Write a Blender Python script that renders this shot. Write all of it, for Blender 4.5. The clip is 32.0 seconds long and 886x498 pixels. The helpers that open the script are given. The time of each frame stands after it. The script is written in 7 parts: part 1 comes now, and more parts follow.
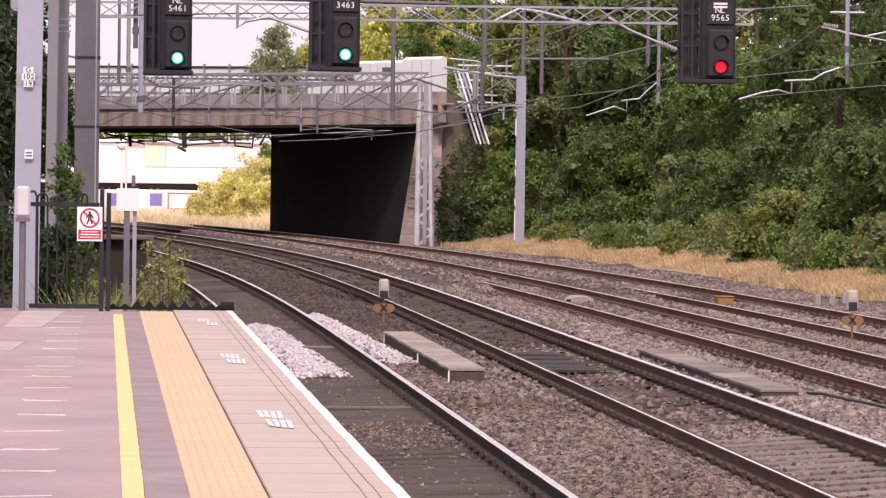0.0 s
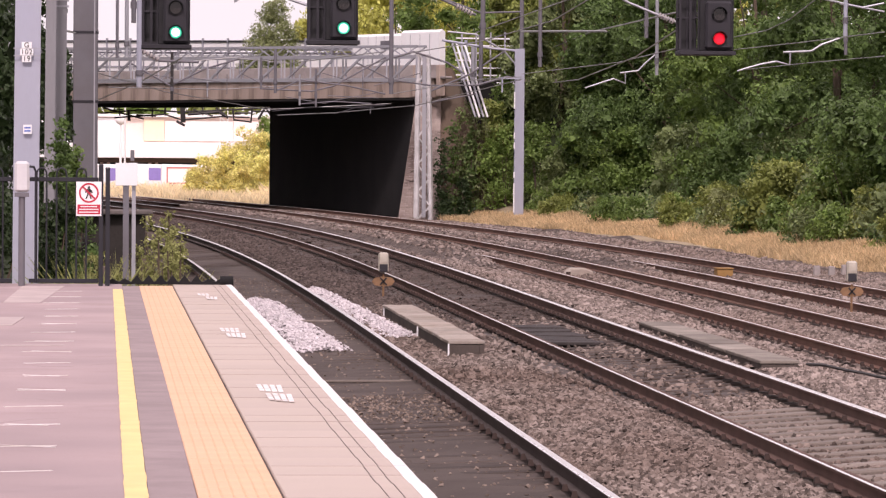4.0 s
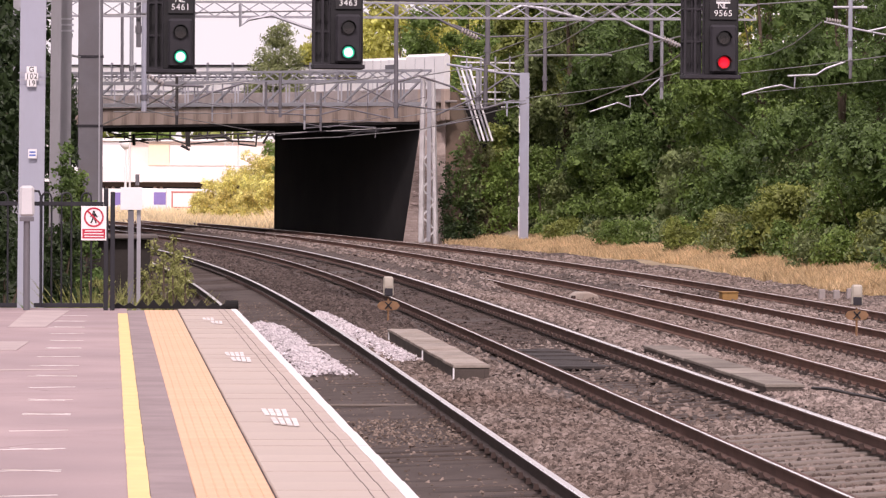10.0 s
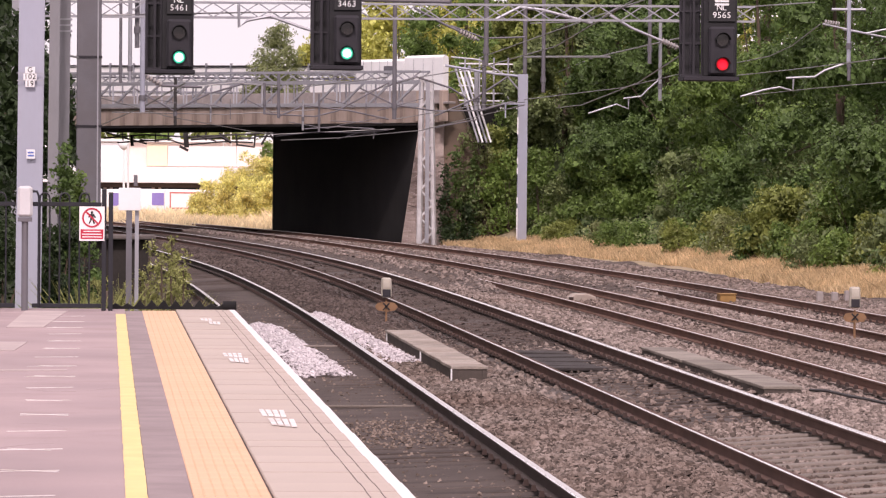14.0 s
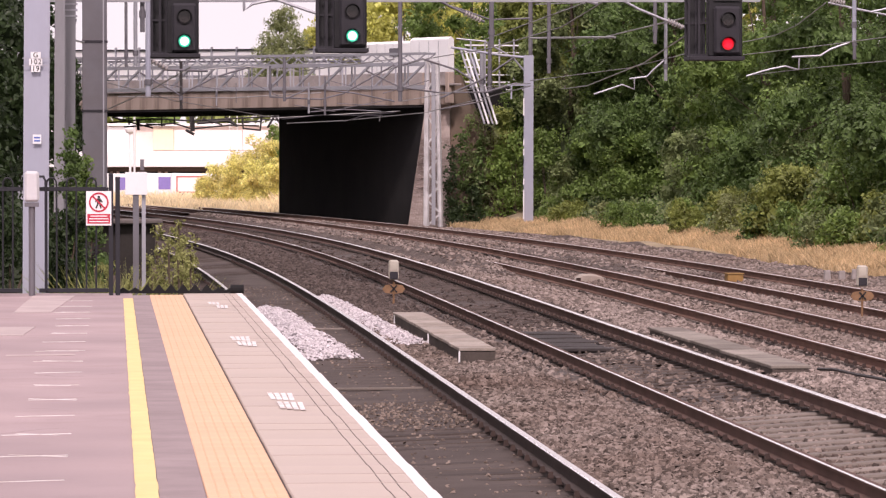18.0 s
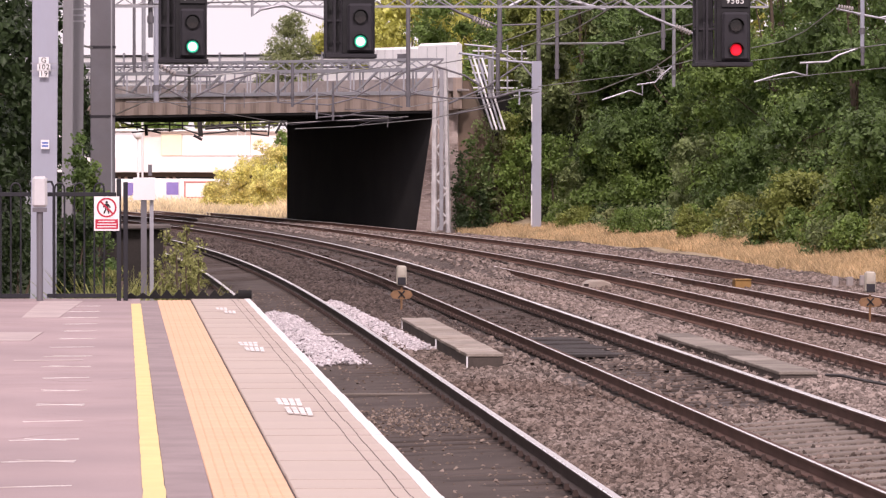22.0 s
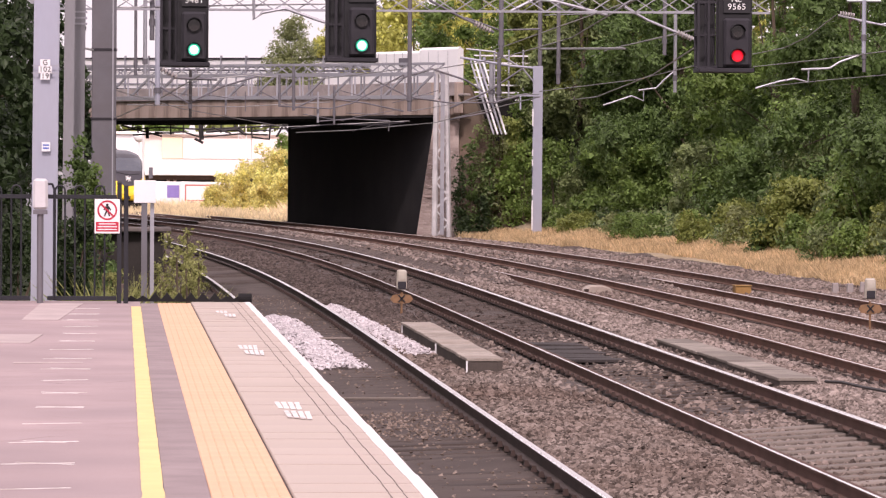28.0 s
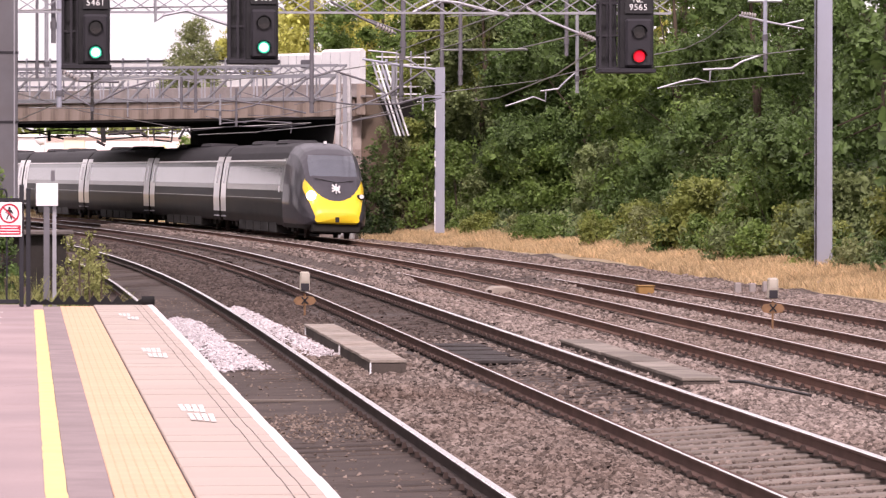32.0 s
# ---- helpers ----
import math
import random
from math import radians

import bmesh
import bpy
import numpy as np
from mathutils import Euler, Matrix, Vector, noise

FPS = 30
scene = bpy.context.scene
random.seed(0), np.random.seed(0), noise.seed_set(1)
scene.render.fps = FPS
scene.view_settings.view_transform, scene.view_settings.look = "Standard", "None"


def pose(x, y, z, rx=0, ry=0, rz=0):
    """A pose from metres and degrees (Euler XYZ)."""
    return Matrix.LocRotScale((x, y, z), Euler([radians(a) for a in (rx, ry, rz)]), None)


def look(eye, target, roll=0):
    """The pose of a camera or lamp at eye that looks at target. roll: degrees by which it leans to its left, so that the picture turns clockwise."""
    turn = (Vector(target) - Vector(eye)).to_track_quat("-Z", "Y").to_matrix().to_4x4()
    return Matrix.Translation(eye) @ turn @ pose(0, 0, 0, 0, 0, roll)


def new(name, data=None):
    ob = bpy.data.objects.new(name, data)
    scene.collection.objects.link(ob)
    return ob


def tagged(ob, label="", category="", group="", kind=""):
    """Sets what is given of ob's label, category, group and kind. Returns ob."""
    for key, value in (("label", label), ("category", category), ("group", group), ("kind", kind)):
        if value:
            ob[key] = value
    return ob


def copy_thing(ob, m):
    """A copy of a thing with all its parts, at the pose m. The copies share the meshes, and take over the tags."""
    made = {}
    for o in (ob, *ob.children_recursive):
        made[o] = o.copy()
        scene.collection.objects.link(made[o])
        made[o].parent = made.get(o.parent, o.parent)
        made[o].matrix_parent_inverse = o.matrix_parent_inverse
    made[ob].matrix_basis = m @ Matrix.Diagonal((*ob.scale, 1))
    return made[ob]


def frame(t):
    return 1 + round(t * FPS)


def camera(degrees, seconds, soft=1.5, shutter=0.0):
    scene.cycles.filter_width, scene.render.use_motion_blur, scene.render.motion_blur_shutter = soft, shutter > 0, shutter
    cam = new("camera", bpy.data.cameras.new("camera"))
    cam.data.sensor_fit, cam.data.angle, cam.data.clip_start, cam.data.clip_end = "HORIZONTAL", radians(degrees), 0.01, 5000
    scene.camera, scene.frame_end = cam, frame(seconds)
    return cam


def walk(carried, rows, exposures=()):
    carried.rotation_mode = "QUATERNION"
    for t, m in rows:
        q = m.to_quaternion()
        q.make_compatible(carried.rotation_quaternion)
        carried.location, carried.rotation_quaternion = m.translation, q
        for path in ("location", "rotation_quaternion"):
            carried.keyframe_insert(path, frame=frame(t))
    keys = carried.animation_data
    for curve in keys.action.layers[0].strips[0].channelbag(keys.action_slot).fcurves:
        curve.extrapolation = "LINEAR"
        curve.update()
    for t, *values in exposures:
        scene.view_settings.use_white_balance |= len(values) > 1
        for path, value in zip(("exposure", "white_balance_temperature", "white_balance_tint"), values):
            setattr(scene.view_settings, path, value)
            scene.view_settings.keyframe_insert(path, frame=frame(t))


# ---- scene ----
cam = camera(11.479, 32.0, soft=1.25, shutter=0.3)
EYE = (0.0, 0.0, 2.54)
TURNS = [
    (0.0, 89.0887, -0.6410, -4.3696),
    (0.5, 88.9500, -0.6079, -4.3959),
    (1.0, 88.8523, -0.5686, -4.4131),
    (1.5, 88.8368, -0.4824, -4.3286),
    (2.0, 88.8729, -0.3354, -4.2931),
    (2.5, 88.8309, -0.0912, -4.3610),
    (3.0, 88.7759, -0.3159, -4.3950),
    (3.5, 88.7512, -0.3608, -4.3975),
    (5.5, 88.7246, -0.3108, -4.2473),
    (6.0, 88.7129, -0.2869, -4.2064),
    (6.5, 88.6576, -0.3354, -4.1742),
    (7.0, 88.6725, -0.5786, -4.1297),
    (7.5, 88.7038, -0.6564, -4.2049),
    (8.0, 88.7373, -0.5242, -4.2676),
    (8.5, 88.7999, -0.4361, -4.3224),
    (9.0, 88.8970, -0.3479, -4.3892),
    (9.5, 89.0416, -0.3235, -4.3389),
    (10.0, 89.0517, -0.3079, -4.3204),
    (10.5, 89.0600, -0.4292, -4.3037),
    (11.0, 89.0455, -0.4502, -4.3419),
    (11.5, 89.0613, -0.5360, -4.3516),
    (12.0, 89.0425, -0.5038, -4.3741),
    (12.5, 89.0118, -0.4233, -4.3774),
    (13.0, 89.0211, -0.4583, -4.3288),
    (13.5, 89.0482, -0.4411, -4.3438),
    (14.0, 89.0679, -0.4331, -4.3429),
    (14.5, 89.0767, -0.3571, -4.3462),
    (16.5, 88.9717, -0.2642, -4.2963),
    (17.0, 88.9072, -0.2973, -4.2746),
    (17.5, 88.8727, -0.1858, -4.2613),
    (18.0, 88.8319, 0.0223, -4.2598),
    (18.5, 88.7543, 0.0081, -4.1821),
    (19.0, 88.7445, -0.1674, -4.0819),
    (19.5, 88.7212, -0.1805, -4.0724),
    (20.0, 88.7299, -0.2403, -4.0496),
    (20.5, 88.7625, -0.2610, -4.0299),
    (21.0, 88.8103, -0.2148, -4.0619),
    (21.5, 88.8521, -0.1309, -4.0859),
    (22.0, 88.9054, -0.0362, -4.1567),
    (22.5, 88.9147, -0.0405, -4.1921),
    (23.0, 88.9341, -0.1691, -4.2090),
    (23.5, 88.8814, -0.2907, -4.2472),
    (24.0, 88.8539, -0.4116, -4.1775),
    (24.5, 88.8211, -0.4144, -4.1775),
    (25.0, 88.8107, -0.2033, -4.1883),
    (25.5, 88.7846, -0.2361, -4.1646),
    (27.5, 88.9467, -0.2810, -4.1578),
    (28.0, 88.9630, -0.3499, -4.1463),
    (28.5, 88.9514, -0.3005, -4.1467),
    (29.0, 88.9879, -0.2439, -4.1815),
    (29.5, 88.9649, -0.2500, -4.2534),
    (30.0, 88.9790, -0.4246, -4.3635),
    (30.5, 89.0061, -0.5015, -4.5024),
    (31.0, 89.0435, -0.3114, -4.7045),
    (31.5, 89.0110, -0.1903, -4.9740),
    (32.0, 88.9863, -0.0929, -5.4121),
]
walk(cam, [(t, pose(*EYE, rx, ry, rz)) for t, rx, ry, rz in TURNS],
     exposures=[(0.0, -0.04, 6600, 30.0), (13.0, -0.03, 6600, 30.0), (28.0, 0.03, 6600, 31.0), (32.0, 0.23, 6600, 31.0)])

# ---- light: bright hazy day, the sun high behind the viewer ----
SUN_EL, SUN_AZ = radians(44), radians(186)
world = bpy.data.worlds.new("sky")
scene.world = world
world.use_nodes = True
wn, wl = world.node_tree.nodes, world.node_tree.links
sky = wn.new("ShaderNodeTexSky")
sky.sky_type = "NISHITA"
sky.sun_disc = False
sky.sun_elevation, sky.sun_rotation = SUN_EL, SUN_AZ
sky.air_density, sky.dust_density, sky.ozone_density = 1.0, 6.0, 0.6
wn["Background"].inputs["Strength"].default_value = 0.15
# thin bright cloud over the whole sky
cloud, blend = wn.new("ShaderNodeTexNoise"), wn.new("ShaderNodeMix")
cloud.inputs["Scale"].default_value, cloud.inputs["Detail"].default_value = 2.2, 4.0
veil = wn.new("ShaderNodeMapRange")
veil.inputs[1].default_value, veil.inputs[2].default_value = 0.35, 0.65
veil.inputs[3].default_value, veil.inputs[4].default_value = 0.78, 0.96
wl.new(cloud.outputs["Fac"], veil.inputs[0])
blend.data_type = "RGBA"
wl.new(veil.outputs[0], blend.inputs[0])
wl.new(sky.outputs[0], blend.inputs[6])
blend.inputs[7].default_value = (7.75, 7.6, 7.45, 1)
wl.new(blend.outputs[2], wn["Background"].inputs["Color"])
sun = new("sun", bpy.data.lights.new("sun", "SUN"))
sun.data.energy, sun.data.angle, sun.data.color = 2.7, radians(6), (1.0, 0.95, 0.87)
sun.matrix_world = look((math.sin(SUN_AZ) * math.cos(SUN_EL) * 90, math.cos(SUN_AZ) * math.cos(SUN_EL) * 90, math.sin(SUN_EL) * 90), (0, 0, 0))

# ---- materials ----


def mat(name, col, rough=0.8, metal=0.0, var=0.25, scale=3.0, fine=40.0, bump=0.3, dirt=None, dirt_amt=0.4,
        dirt_scale=0.6, rnd=0.0, island=0.0, spec=0.3, stretch=(1, 1, 1), trans=0.0):
    """A procedural surface: base colour with broad and fine variation, stains, relief."""
    m = bpy.data.materials.new(name)
    m.use_nodes = True
    n, l = m.node_tree.nodes, m.node_tree.links
    b = n["Principled BSDF"]
    b.inputs["Metallic"].default_value = metal
    b.inputs["Specular IOR Level"].default_value = spec
    tc, mp = n.new("ShaderNodeTexCoord"), n.new("ShaderNodeMapping")
    l.new(tc.outputs["Object"], mp.inputs["Vector"])
    mp.inputs["Scale"].default_value = stretch

    def noise_tex(s, d=4.0):
        t = n.new("ShaderNodeTexNoise")
        t.inputs["Scale"].default_value, t.inputs["Detail"].default_value = s, d
        l.new(mp.outputs[0], t.inputs["Vector"])
        return t.outputs["Fac"]

    def math_node(op, a, c):
        t = n.new("ShaderNodeMath")
        t.operation = op
        for i, v in enumerate((a, c)):
            if isinstance(v, (int, float)):
                t.inputs[i].default_value = v
            else:
                l.new(v, t.inputs[i])
        return t.outputs[0]

    broad, small = noise_tex(scale), noise_tex(fine, 3.0)
    f = math_node("ADD", math_node("MULTIPLY", broad, 0.65), math_node("MULTIPLY", small, 0.35))
    lo = [c * (1 - var) for c in col]
    hi = [min(1, c * (1 + var)) for c in col]
    ramp = n.new("ShaderNodeValToRGB")
    ramp.color_ramp.elements[0].position, ramp.color_ramp.elements[1].position = 0.3, 0.7
    ramp.color_ramp.elements[0].color, ramp.color_ramp.elements[1].color = (*lo, 1), (*hi, 1)
    l.new(f, ramp.inputs[0])
    out = ramp.outputs[0]

    def mix(kind, fac, a, c):
        t = n.new("ShaderNodeMix")
        t.data_type, t.blend_type = "RGBA", kind
        for i, v in ((0, fac), (6, a), (7, c)):
            if isinstance(v, (int, float)):
                t.inputs[i].default_value = v
            elif isinstance(v, tuple):
                t.inputs[i].default_value = v
            else:
                l.new(v, t.inputs[i])
        return t.outputs[2]

    if dirt:
        r2 = n.new("ShaderNodeValToRGB")
        r2.color_ramp.elements[0].position, r2.color_ramp.elements[1].position = 0.42, 0.68
        l.new(noise_tex(dirt_scale, 6.0), r2.inputs[0])
        out = mix("MIX", math_node("MULTIPLY", r2.outputs[0], dirt_amt), out, (*dirt, 1))
    for amount, source in ((rnd, "info"), (island, "isle")):
        if amount:
            if source == "info":
                r = n.new("ShaderNodeObjectInfo").outputs["Random"]
            else:
                r = n.new("ShaderNodeNewGeometry").outputs["Random Per Island"]
            h = n.new("ShaderNodeHueSaturation")
            l.new(math_node("ADD", math_node("MULTIPLY", r, 2 * amount), 1 - amount), h.inputs["Value"])
            l.new(math_node("ADD", math_node("MULTIPLY", r, -0.25 * amount), 1 + 0.12 * amount), h.inputs["Saturation"])
            l.new(out, h.inputs["Color"])
            out = h.outputs[0]
    l.new(out, b.inputs["Base Color"])
    l.new(math_node("ADD", math_node("MULTIPLY", small, 0.25), max(0.02, rough - 0.12)), b.inputs["Roughness"])
    if bump:
        bp = n.new("ShaderNodeBump")
        bp.inputs["Strength"].default_value, bp.inputs["Distance"].default_value = bump, 0.02
        l.new(f, bp.inputs["Height"])
        l.new(bp.outputs[0], b.inputs["Normal"])
    if trans:
        tr, ms = n.new("ShaderNodeBsdfTranslucent"), n.new("ShaderNodeMixShader")
        ms.inputs[0].default_value = trans
        l.new(out, tr.inputs["Color"])
        l.new(b.outputs[0], ms.inputs[1])
        l.new(tr.outputs[0], ms.inputs[2])
        l.new(ms.outputs[0], n["Material Output"].inputs["Surface"])
    return m


def glow(name, col, strength):
    m = bpy.data.materials.new(name)
    m.use_nodes = True
    b = m.node_tree.nodes["Principled BSDF"]
    b.inputs["Base Color"].default_value = (*[c * 0.5 for c in col], 1)
    b.inputs["Emission Color"].default_value, b.inputs["Emission Strength"].default_value = (*col, 1), strength
    return m


def ballast_mat(name, col, dark, size):
    m = mat(name, col, rough=0.95, var=0.3, scale=0.6, fine=9, bump=0, dirt=dark, dirt_amt=0.75, dirt_scale=0.25)
    n, l = m.node_tree.nodes, m.node_tree.links
    b = n["Principled BSDF"]
    tc = n.new("ShaderNodeTexCoord")
    v = n.new("ShaderNodeTexVoronoi")
    v.inputs["Scale"].default_value = size
    l.new(tc.outputs["Object"], v.inputs["Vector"])
    old = b.inputs["Base Color"].links[0].from_socket
    hs = n.new("ShaderNodeHueSaturation")
    sep = n.new("ShaderNodeSeparateColor")
    l.new(v.outputs["Color"], sep.inputs[0])
    mr = n.new("ShaderNodeMapRange")
    mr.inputs[3].default_value, mr.inputs[4].default_value = 0.5, 1.5
    l.new(sep.outputs[0], mr.inputs[0])
    l.new(mr.outputs[0], hs.inputs["Value"])
    l.new(old, hs.inputs["Color"])
    l.new(hs.outputs[0], b.inputs["Base Color"])
    bp = n.new("ShaderNodeBump")
    bp.invert = True
    bp.inputs["Strength"].default_value, bp.inputs["Distance"].default_value = 1.0, 0.06
    l.new(v.outputs["Distance"], bp.inputs["Height"])
    l.new(bp.outputs[0], b.inputs["Normal"])
    return m


M_BALLAST = ballast_mat("ballast", (0.125, 0.097, 0.086), (0.08, 0.058, 0.05), 14)
M_STONE = mat("ballast_stone", (0.178, 0.14, 0.122), 0.95, var=0.2, scale=0.5, fine=20, bump=0.2, island=0.68,
              dirt=(0.10, 0.066, 0.052), dirt_amt=0.8, dirt_scale=0.22)
M_WSTONE = mat("fresh_stone", (0.55, 0.50, 0.52), 0.9, var=0.15, fine=20, bump=0.2, island=0.22)
M_SOIL = mat("track_dirt", (0.074, 0.056, 0.05), 0.95, var=0.35, scale=1.2, fine=25, bump=0.6, dirt=(0.105, 0.08, 0.07),
             dirt_scale=0.8)
M_SOIL2 = mat("grey_track_dirt", (0.08, 0.065, 0.06), 0.95, var=0.25, scale=0.9, fine=22, bump=0.5, dirt=(0.10, 0.078, 0.068),
              dirt_scale=0.35)
M_RAIL = mat("rail_rust", (0.16, 0.09, 0.07), 0.9, 0.0, spec=0.15, var=0.3, scale=2, fine=60, bump=0.2, dirt=(0.12, 0.08, 0.065))
# Near rails: shade of their sides put into the colour, along with dirt.
M_RAILD = mat("dirty_shaded_rail", (0.062, 0.046, 0.042), 0.8, 0.0, spec=0.2, var=0.3, scale=2, fine=60, bump=0.2)
M_RAILM = mat("brown_rail", (0.12, 0.072, 0.06), 0.85, 0.0, spec=0.15, var=0.3, scale=2, fine=60, bump=0.2, dirt=(0.08, 0.055, 0.045))
# Pale heads: polished steel, with sky glare put partly into the colour.
M_HEAD = mat("rail_head", (0.93, 0.88, 0.86), 0.26, 0.75, var=0.10, scale=3, fine=30, bump=0)
M_HEADT = mat("worn_rail_top", (0.70, 0.66, 0.64), 0.40, 0.9, var=0.08, scale=3, fine=30, bump=0)
M_HEADR = mat("dull_rail_head", (0.66, 0.58, 0.55), 0.3, 0.4, var=0.15, scale=3, fine=30, bump=0)
M_SLEEP = mat("sleeper_concrete", (0.205, 0.172, 0.152), 0.9, var=0.25, scale=3, fine=40, bump=0.4, rnd=0.25,
              dirt=(0.13, 0.10, 0.085), dirt_amt=0.6, dirt_scale=1.5)
M_SLEEPD = mat("dirty_sleeper", (0.068, 0.052, 0.046), 0.95, var=0.3, scale=3, fine=40, bump=0.4, rnd=0.25)
M_HEADS = mat("shiny_rail_head", (0.97, 0.94, 0.93), 0.28, 0.6, var=0.06, scale=3, fine=30, bump=0)
M_CLIP = mat("rail_clip", (0.06, 0.04, 0.035), 0.85, 0.3, bump=0.2)
M_TARMAC = mat("platform_tarmac", (0.385, 0.29, 0.292), 0.85, var=0.2, scale=1.6, fine=60, bump=0.35,
               dirt=(0.285, 0.22, 0.225), dirt_amt=0.85, dirt_scale=0.8)
M_PATCH = mat("patched_tarmac", (0.46, 0.375, 0.365), 0.85, var=0.14, scale=2, fine=60, bump=0.25, dirt=(0.36, 0.29, 0.285), dirt_amt=0.6, dirt_scale=1.5)
M_TARBAND = mat("dark_tarmac", (0.30, 0.235, 0.238), 0.9, var=0.16, scale=1.2, fine=80, bump=0.35, dirt=(0.21, 0.165, 0.168), dirt_amt=0.5, dirt_scale=3.0)
M_COPING = mat("coping_slab", (0.47, 0.39, 0.342), 0.8, var=0.09, scale=1.5, fine=60, bump=0.2, rnd=0.03,
               dirt=(0.40, 0.325, 0.298), dirt_amt=0.55, dirt_scale=0.9)
M_TACTILE = mat("tactile_paving", (0.72, 0.435, 0.285), 0.8, var=0.08, scale=2, fine=50, bump=0.2, rnd=0.025,
                dirt=(0.68, 0.46, 0.28), dirt_amt=0.5, dirt_scale=1.3)
M_YELLOW = mat("yellow_line", (0.80, 0.56, 0.25), 0.7, var=0.10, scale=4, fine=60, bump=0.2, dirt=(0.70, 0.56, 0.27),
               dirt_amt=0.45, dirt_scale=2.5)
M_WLINE = mat("white_paint", (0.76, 0.72, 0.73), 0.7, var=0.08, scale=4, fine=60, bump=0.15, dirt=(0.6, 0.56, 0.55),
              dirt_amt=0.4, dirt_scale=3)
M_WMARK = mat("worn_white_paint", (0.76, 0.72, 0.72), 0.75, var=0.1, scale=6, fine=60, bump=0.15, dirt=(0.52, 0.44, 0.41),
              dirt_amt=0.9, dirt_scale=5)
M_GROOVE = mat("dark_joint", (0.10, 0.075, 0.07), 0.95, bump=0.1)
M_PLATWALL = mat("platform_wall", (0.16, 0.13, 0.12), 0.9, var=0.3, bump=0.5)
M_GALV = mat("galvanised_steel", (0.38, 0.38, 0.42), 0.5, 0.55, var=0.10, scale=1.5, fine=25, bump=0.08,
             dirt=(0.36, 0.34, 0.35), dirt_amt=0.4, dirt_scale=0.8)
M_GALVD = mat("weathered_steel", (0.165, 0.158, 0.178), 0.65, 0.3, var=0.15, scale=1.5, fine=30, bump=0.1,
              dirt=(0.13, 0.11, 0.11), dirt_amt=0.5, dirt_scale=1.0)
M_MASTW = mat("pale_mast_paint", (0.375, 0.385, 0.47), 0.55, 0.2, var=0.06, scale=1.2, fine=30, bump=0.06,
              dirt=(0.34, 0.32, 0.325), dirt_amt=0.5, dirt_scale=0.7, stretch=(1, 1, 0.25))
M_GREYM = mat("dull_grey_mast", (0.27, 0.262, 0.285), 0.6, 0.2, var=0.12, scale=1.2, fine=30, bump=0.06,
              dirt=(0.2, 0.185, 0.19), dirt_amt=0.6, dirt_scale=0.7, stretch=(1, 1, 0.25))
M_WIRE = mat("overhead_wire", (0.30, 0.29, 0.29), 0.5, 0.5, bump=0)
M_WIRED = mat("dark_wire", (0.05, 0.045, 0.045), 0.6, 0.3, bump=0)
M_INSUL = mat("insulator", (0.40, 0.36, 0.35), 0.4, var=0.2, bump=0)
M_BLACK = mat("black_paint", (0.018, 0.017, 0.020), 0.55, 0.0, var=0.25, scale=5, fine=40, bump=0.1, spec=0.4)
M_SIGBACK = mat("signal_housing", (0.02, 0.019, 0.022), 0.7, var=0.3, scale=4, fine=40, bump=0.15)
M_CAGE = mat("signal_cage", (0.038, 0.035, 0.042), 0.6, 0.3, var=0.2, bump=0.1)
M_LENS = mat("dark_lens", (0.02, 0.015, 0.015), 0.2, bump=0, spec=0.6)
M_GREEN = glow("green_aspect", (0.55, 1.0, 0.85), 2.2)
M_GRIM = glow("green_rim", (0.0, 0.62, 0.36), 0.75)
M_RRIM = glow("red_rim", (0.75, 0.0, 0.01), 0.6)
M_RED = glow("red_aspect", (1.0, 0.008, 0.03), 1.05)
M_HEADL = glow("headlight_on", (1.0, 0.82, 0.62), 20.0)
M_SIGNW = mat("sign_white", (0.80, 0.78, 0.80), 0.5, var=0.04, fine=40, bump=0.05, dirt=(0.62, 0.6, 0.6), dirt_amt=0.3)
M_SIGNR = mat("sign_red", (0.46, 0.03, 0.06), 0.5, var=0.08, bump=0.03)
M_BLUE = mat("sign_blue", (0.12, 0.18, 0.50), 0.5, bump=0.03)
M_FENCE = mat("black_fence_paint", (0.022, 0.022, 0.028), 0.5, 0.1, var=0.2, scale=6, bump=0.1)
M_CABG = mat("grey_box", (0.55, 0.54, 0.56), 0.5, 0.1, var=0.06, bump=0.05)
M_OLDWALL = mat("sooty_masonry", (0.035, 0.03, 0.028), 0.95, var=0.35, scale=2, fine=20, bump=0.5)
M_RAMPCOPE = mat("weathered_coping", (0.13, 0.11, 0.105), 0.9, var=0.3, scale=2, fine=20, bump=0.4)
M_RUBBER = mat("black_rubber", (0.012, 0.011, 0.012), 0.85, var=0.3, bump=0.3)
M_CONC = mat("bridge_concrete", (0.40, 0.315, 0.27), 0.9, var=0.25, scale=0.9, fine=9, bump=0.4, rnd=0.05,
             dirt=(0.13, 0.098, 0.083), dirt_amt=0.9, dirt_scale=1.9, stretch=(1, 1, 0.14))
M_COURSE = mat("grey_stone_course", (0.34, 0.30, 0.29), 0.9, var=0.2, scale=0.8, fine=12, bump=0.3,
               dirt=(0.2, 0.17, 0.165), dirt_amt=0.7, dirt_scale=1.2)
# Underside taken near black to stand for the shade below the deck.
M_SOFFIT = mat("shade_dark_concrete", (0.016, 0.014, 0.014), 0.95, var=0.3, scale=0.8, fine=12, bump=0.3)
# Near-black brick: the gloom under the bridge is put into the colour.
M_ABUT = mat("shade_dark_brick", (0.011, 0.010, 0.011), 0.95, var=0.35, scale=0.7, fine=15, bump=0.4, rnd=0.3,
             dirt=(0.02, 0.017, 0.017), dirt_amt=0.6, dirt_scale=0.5)
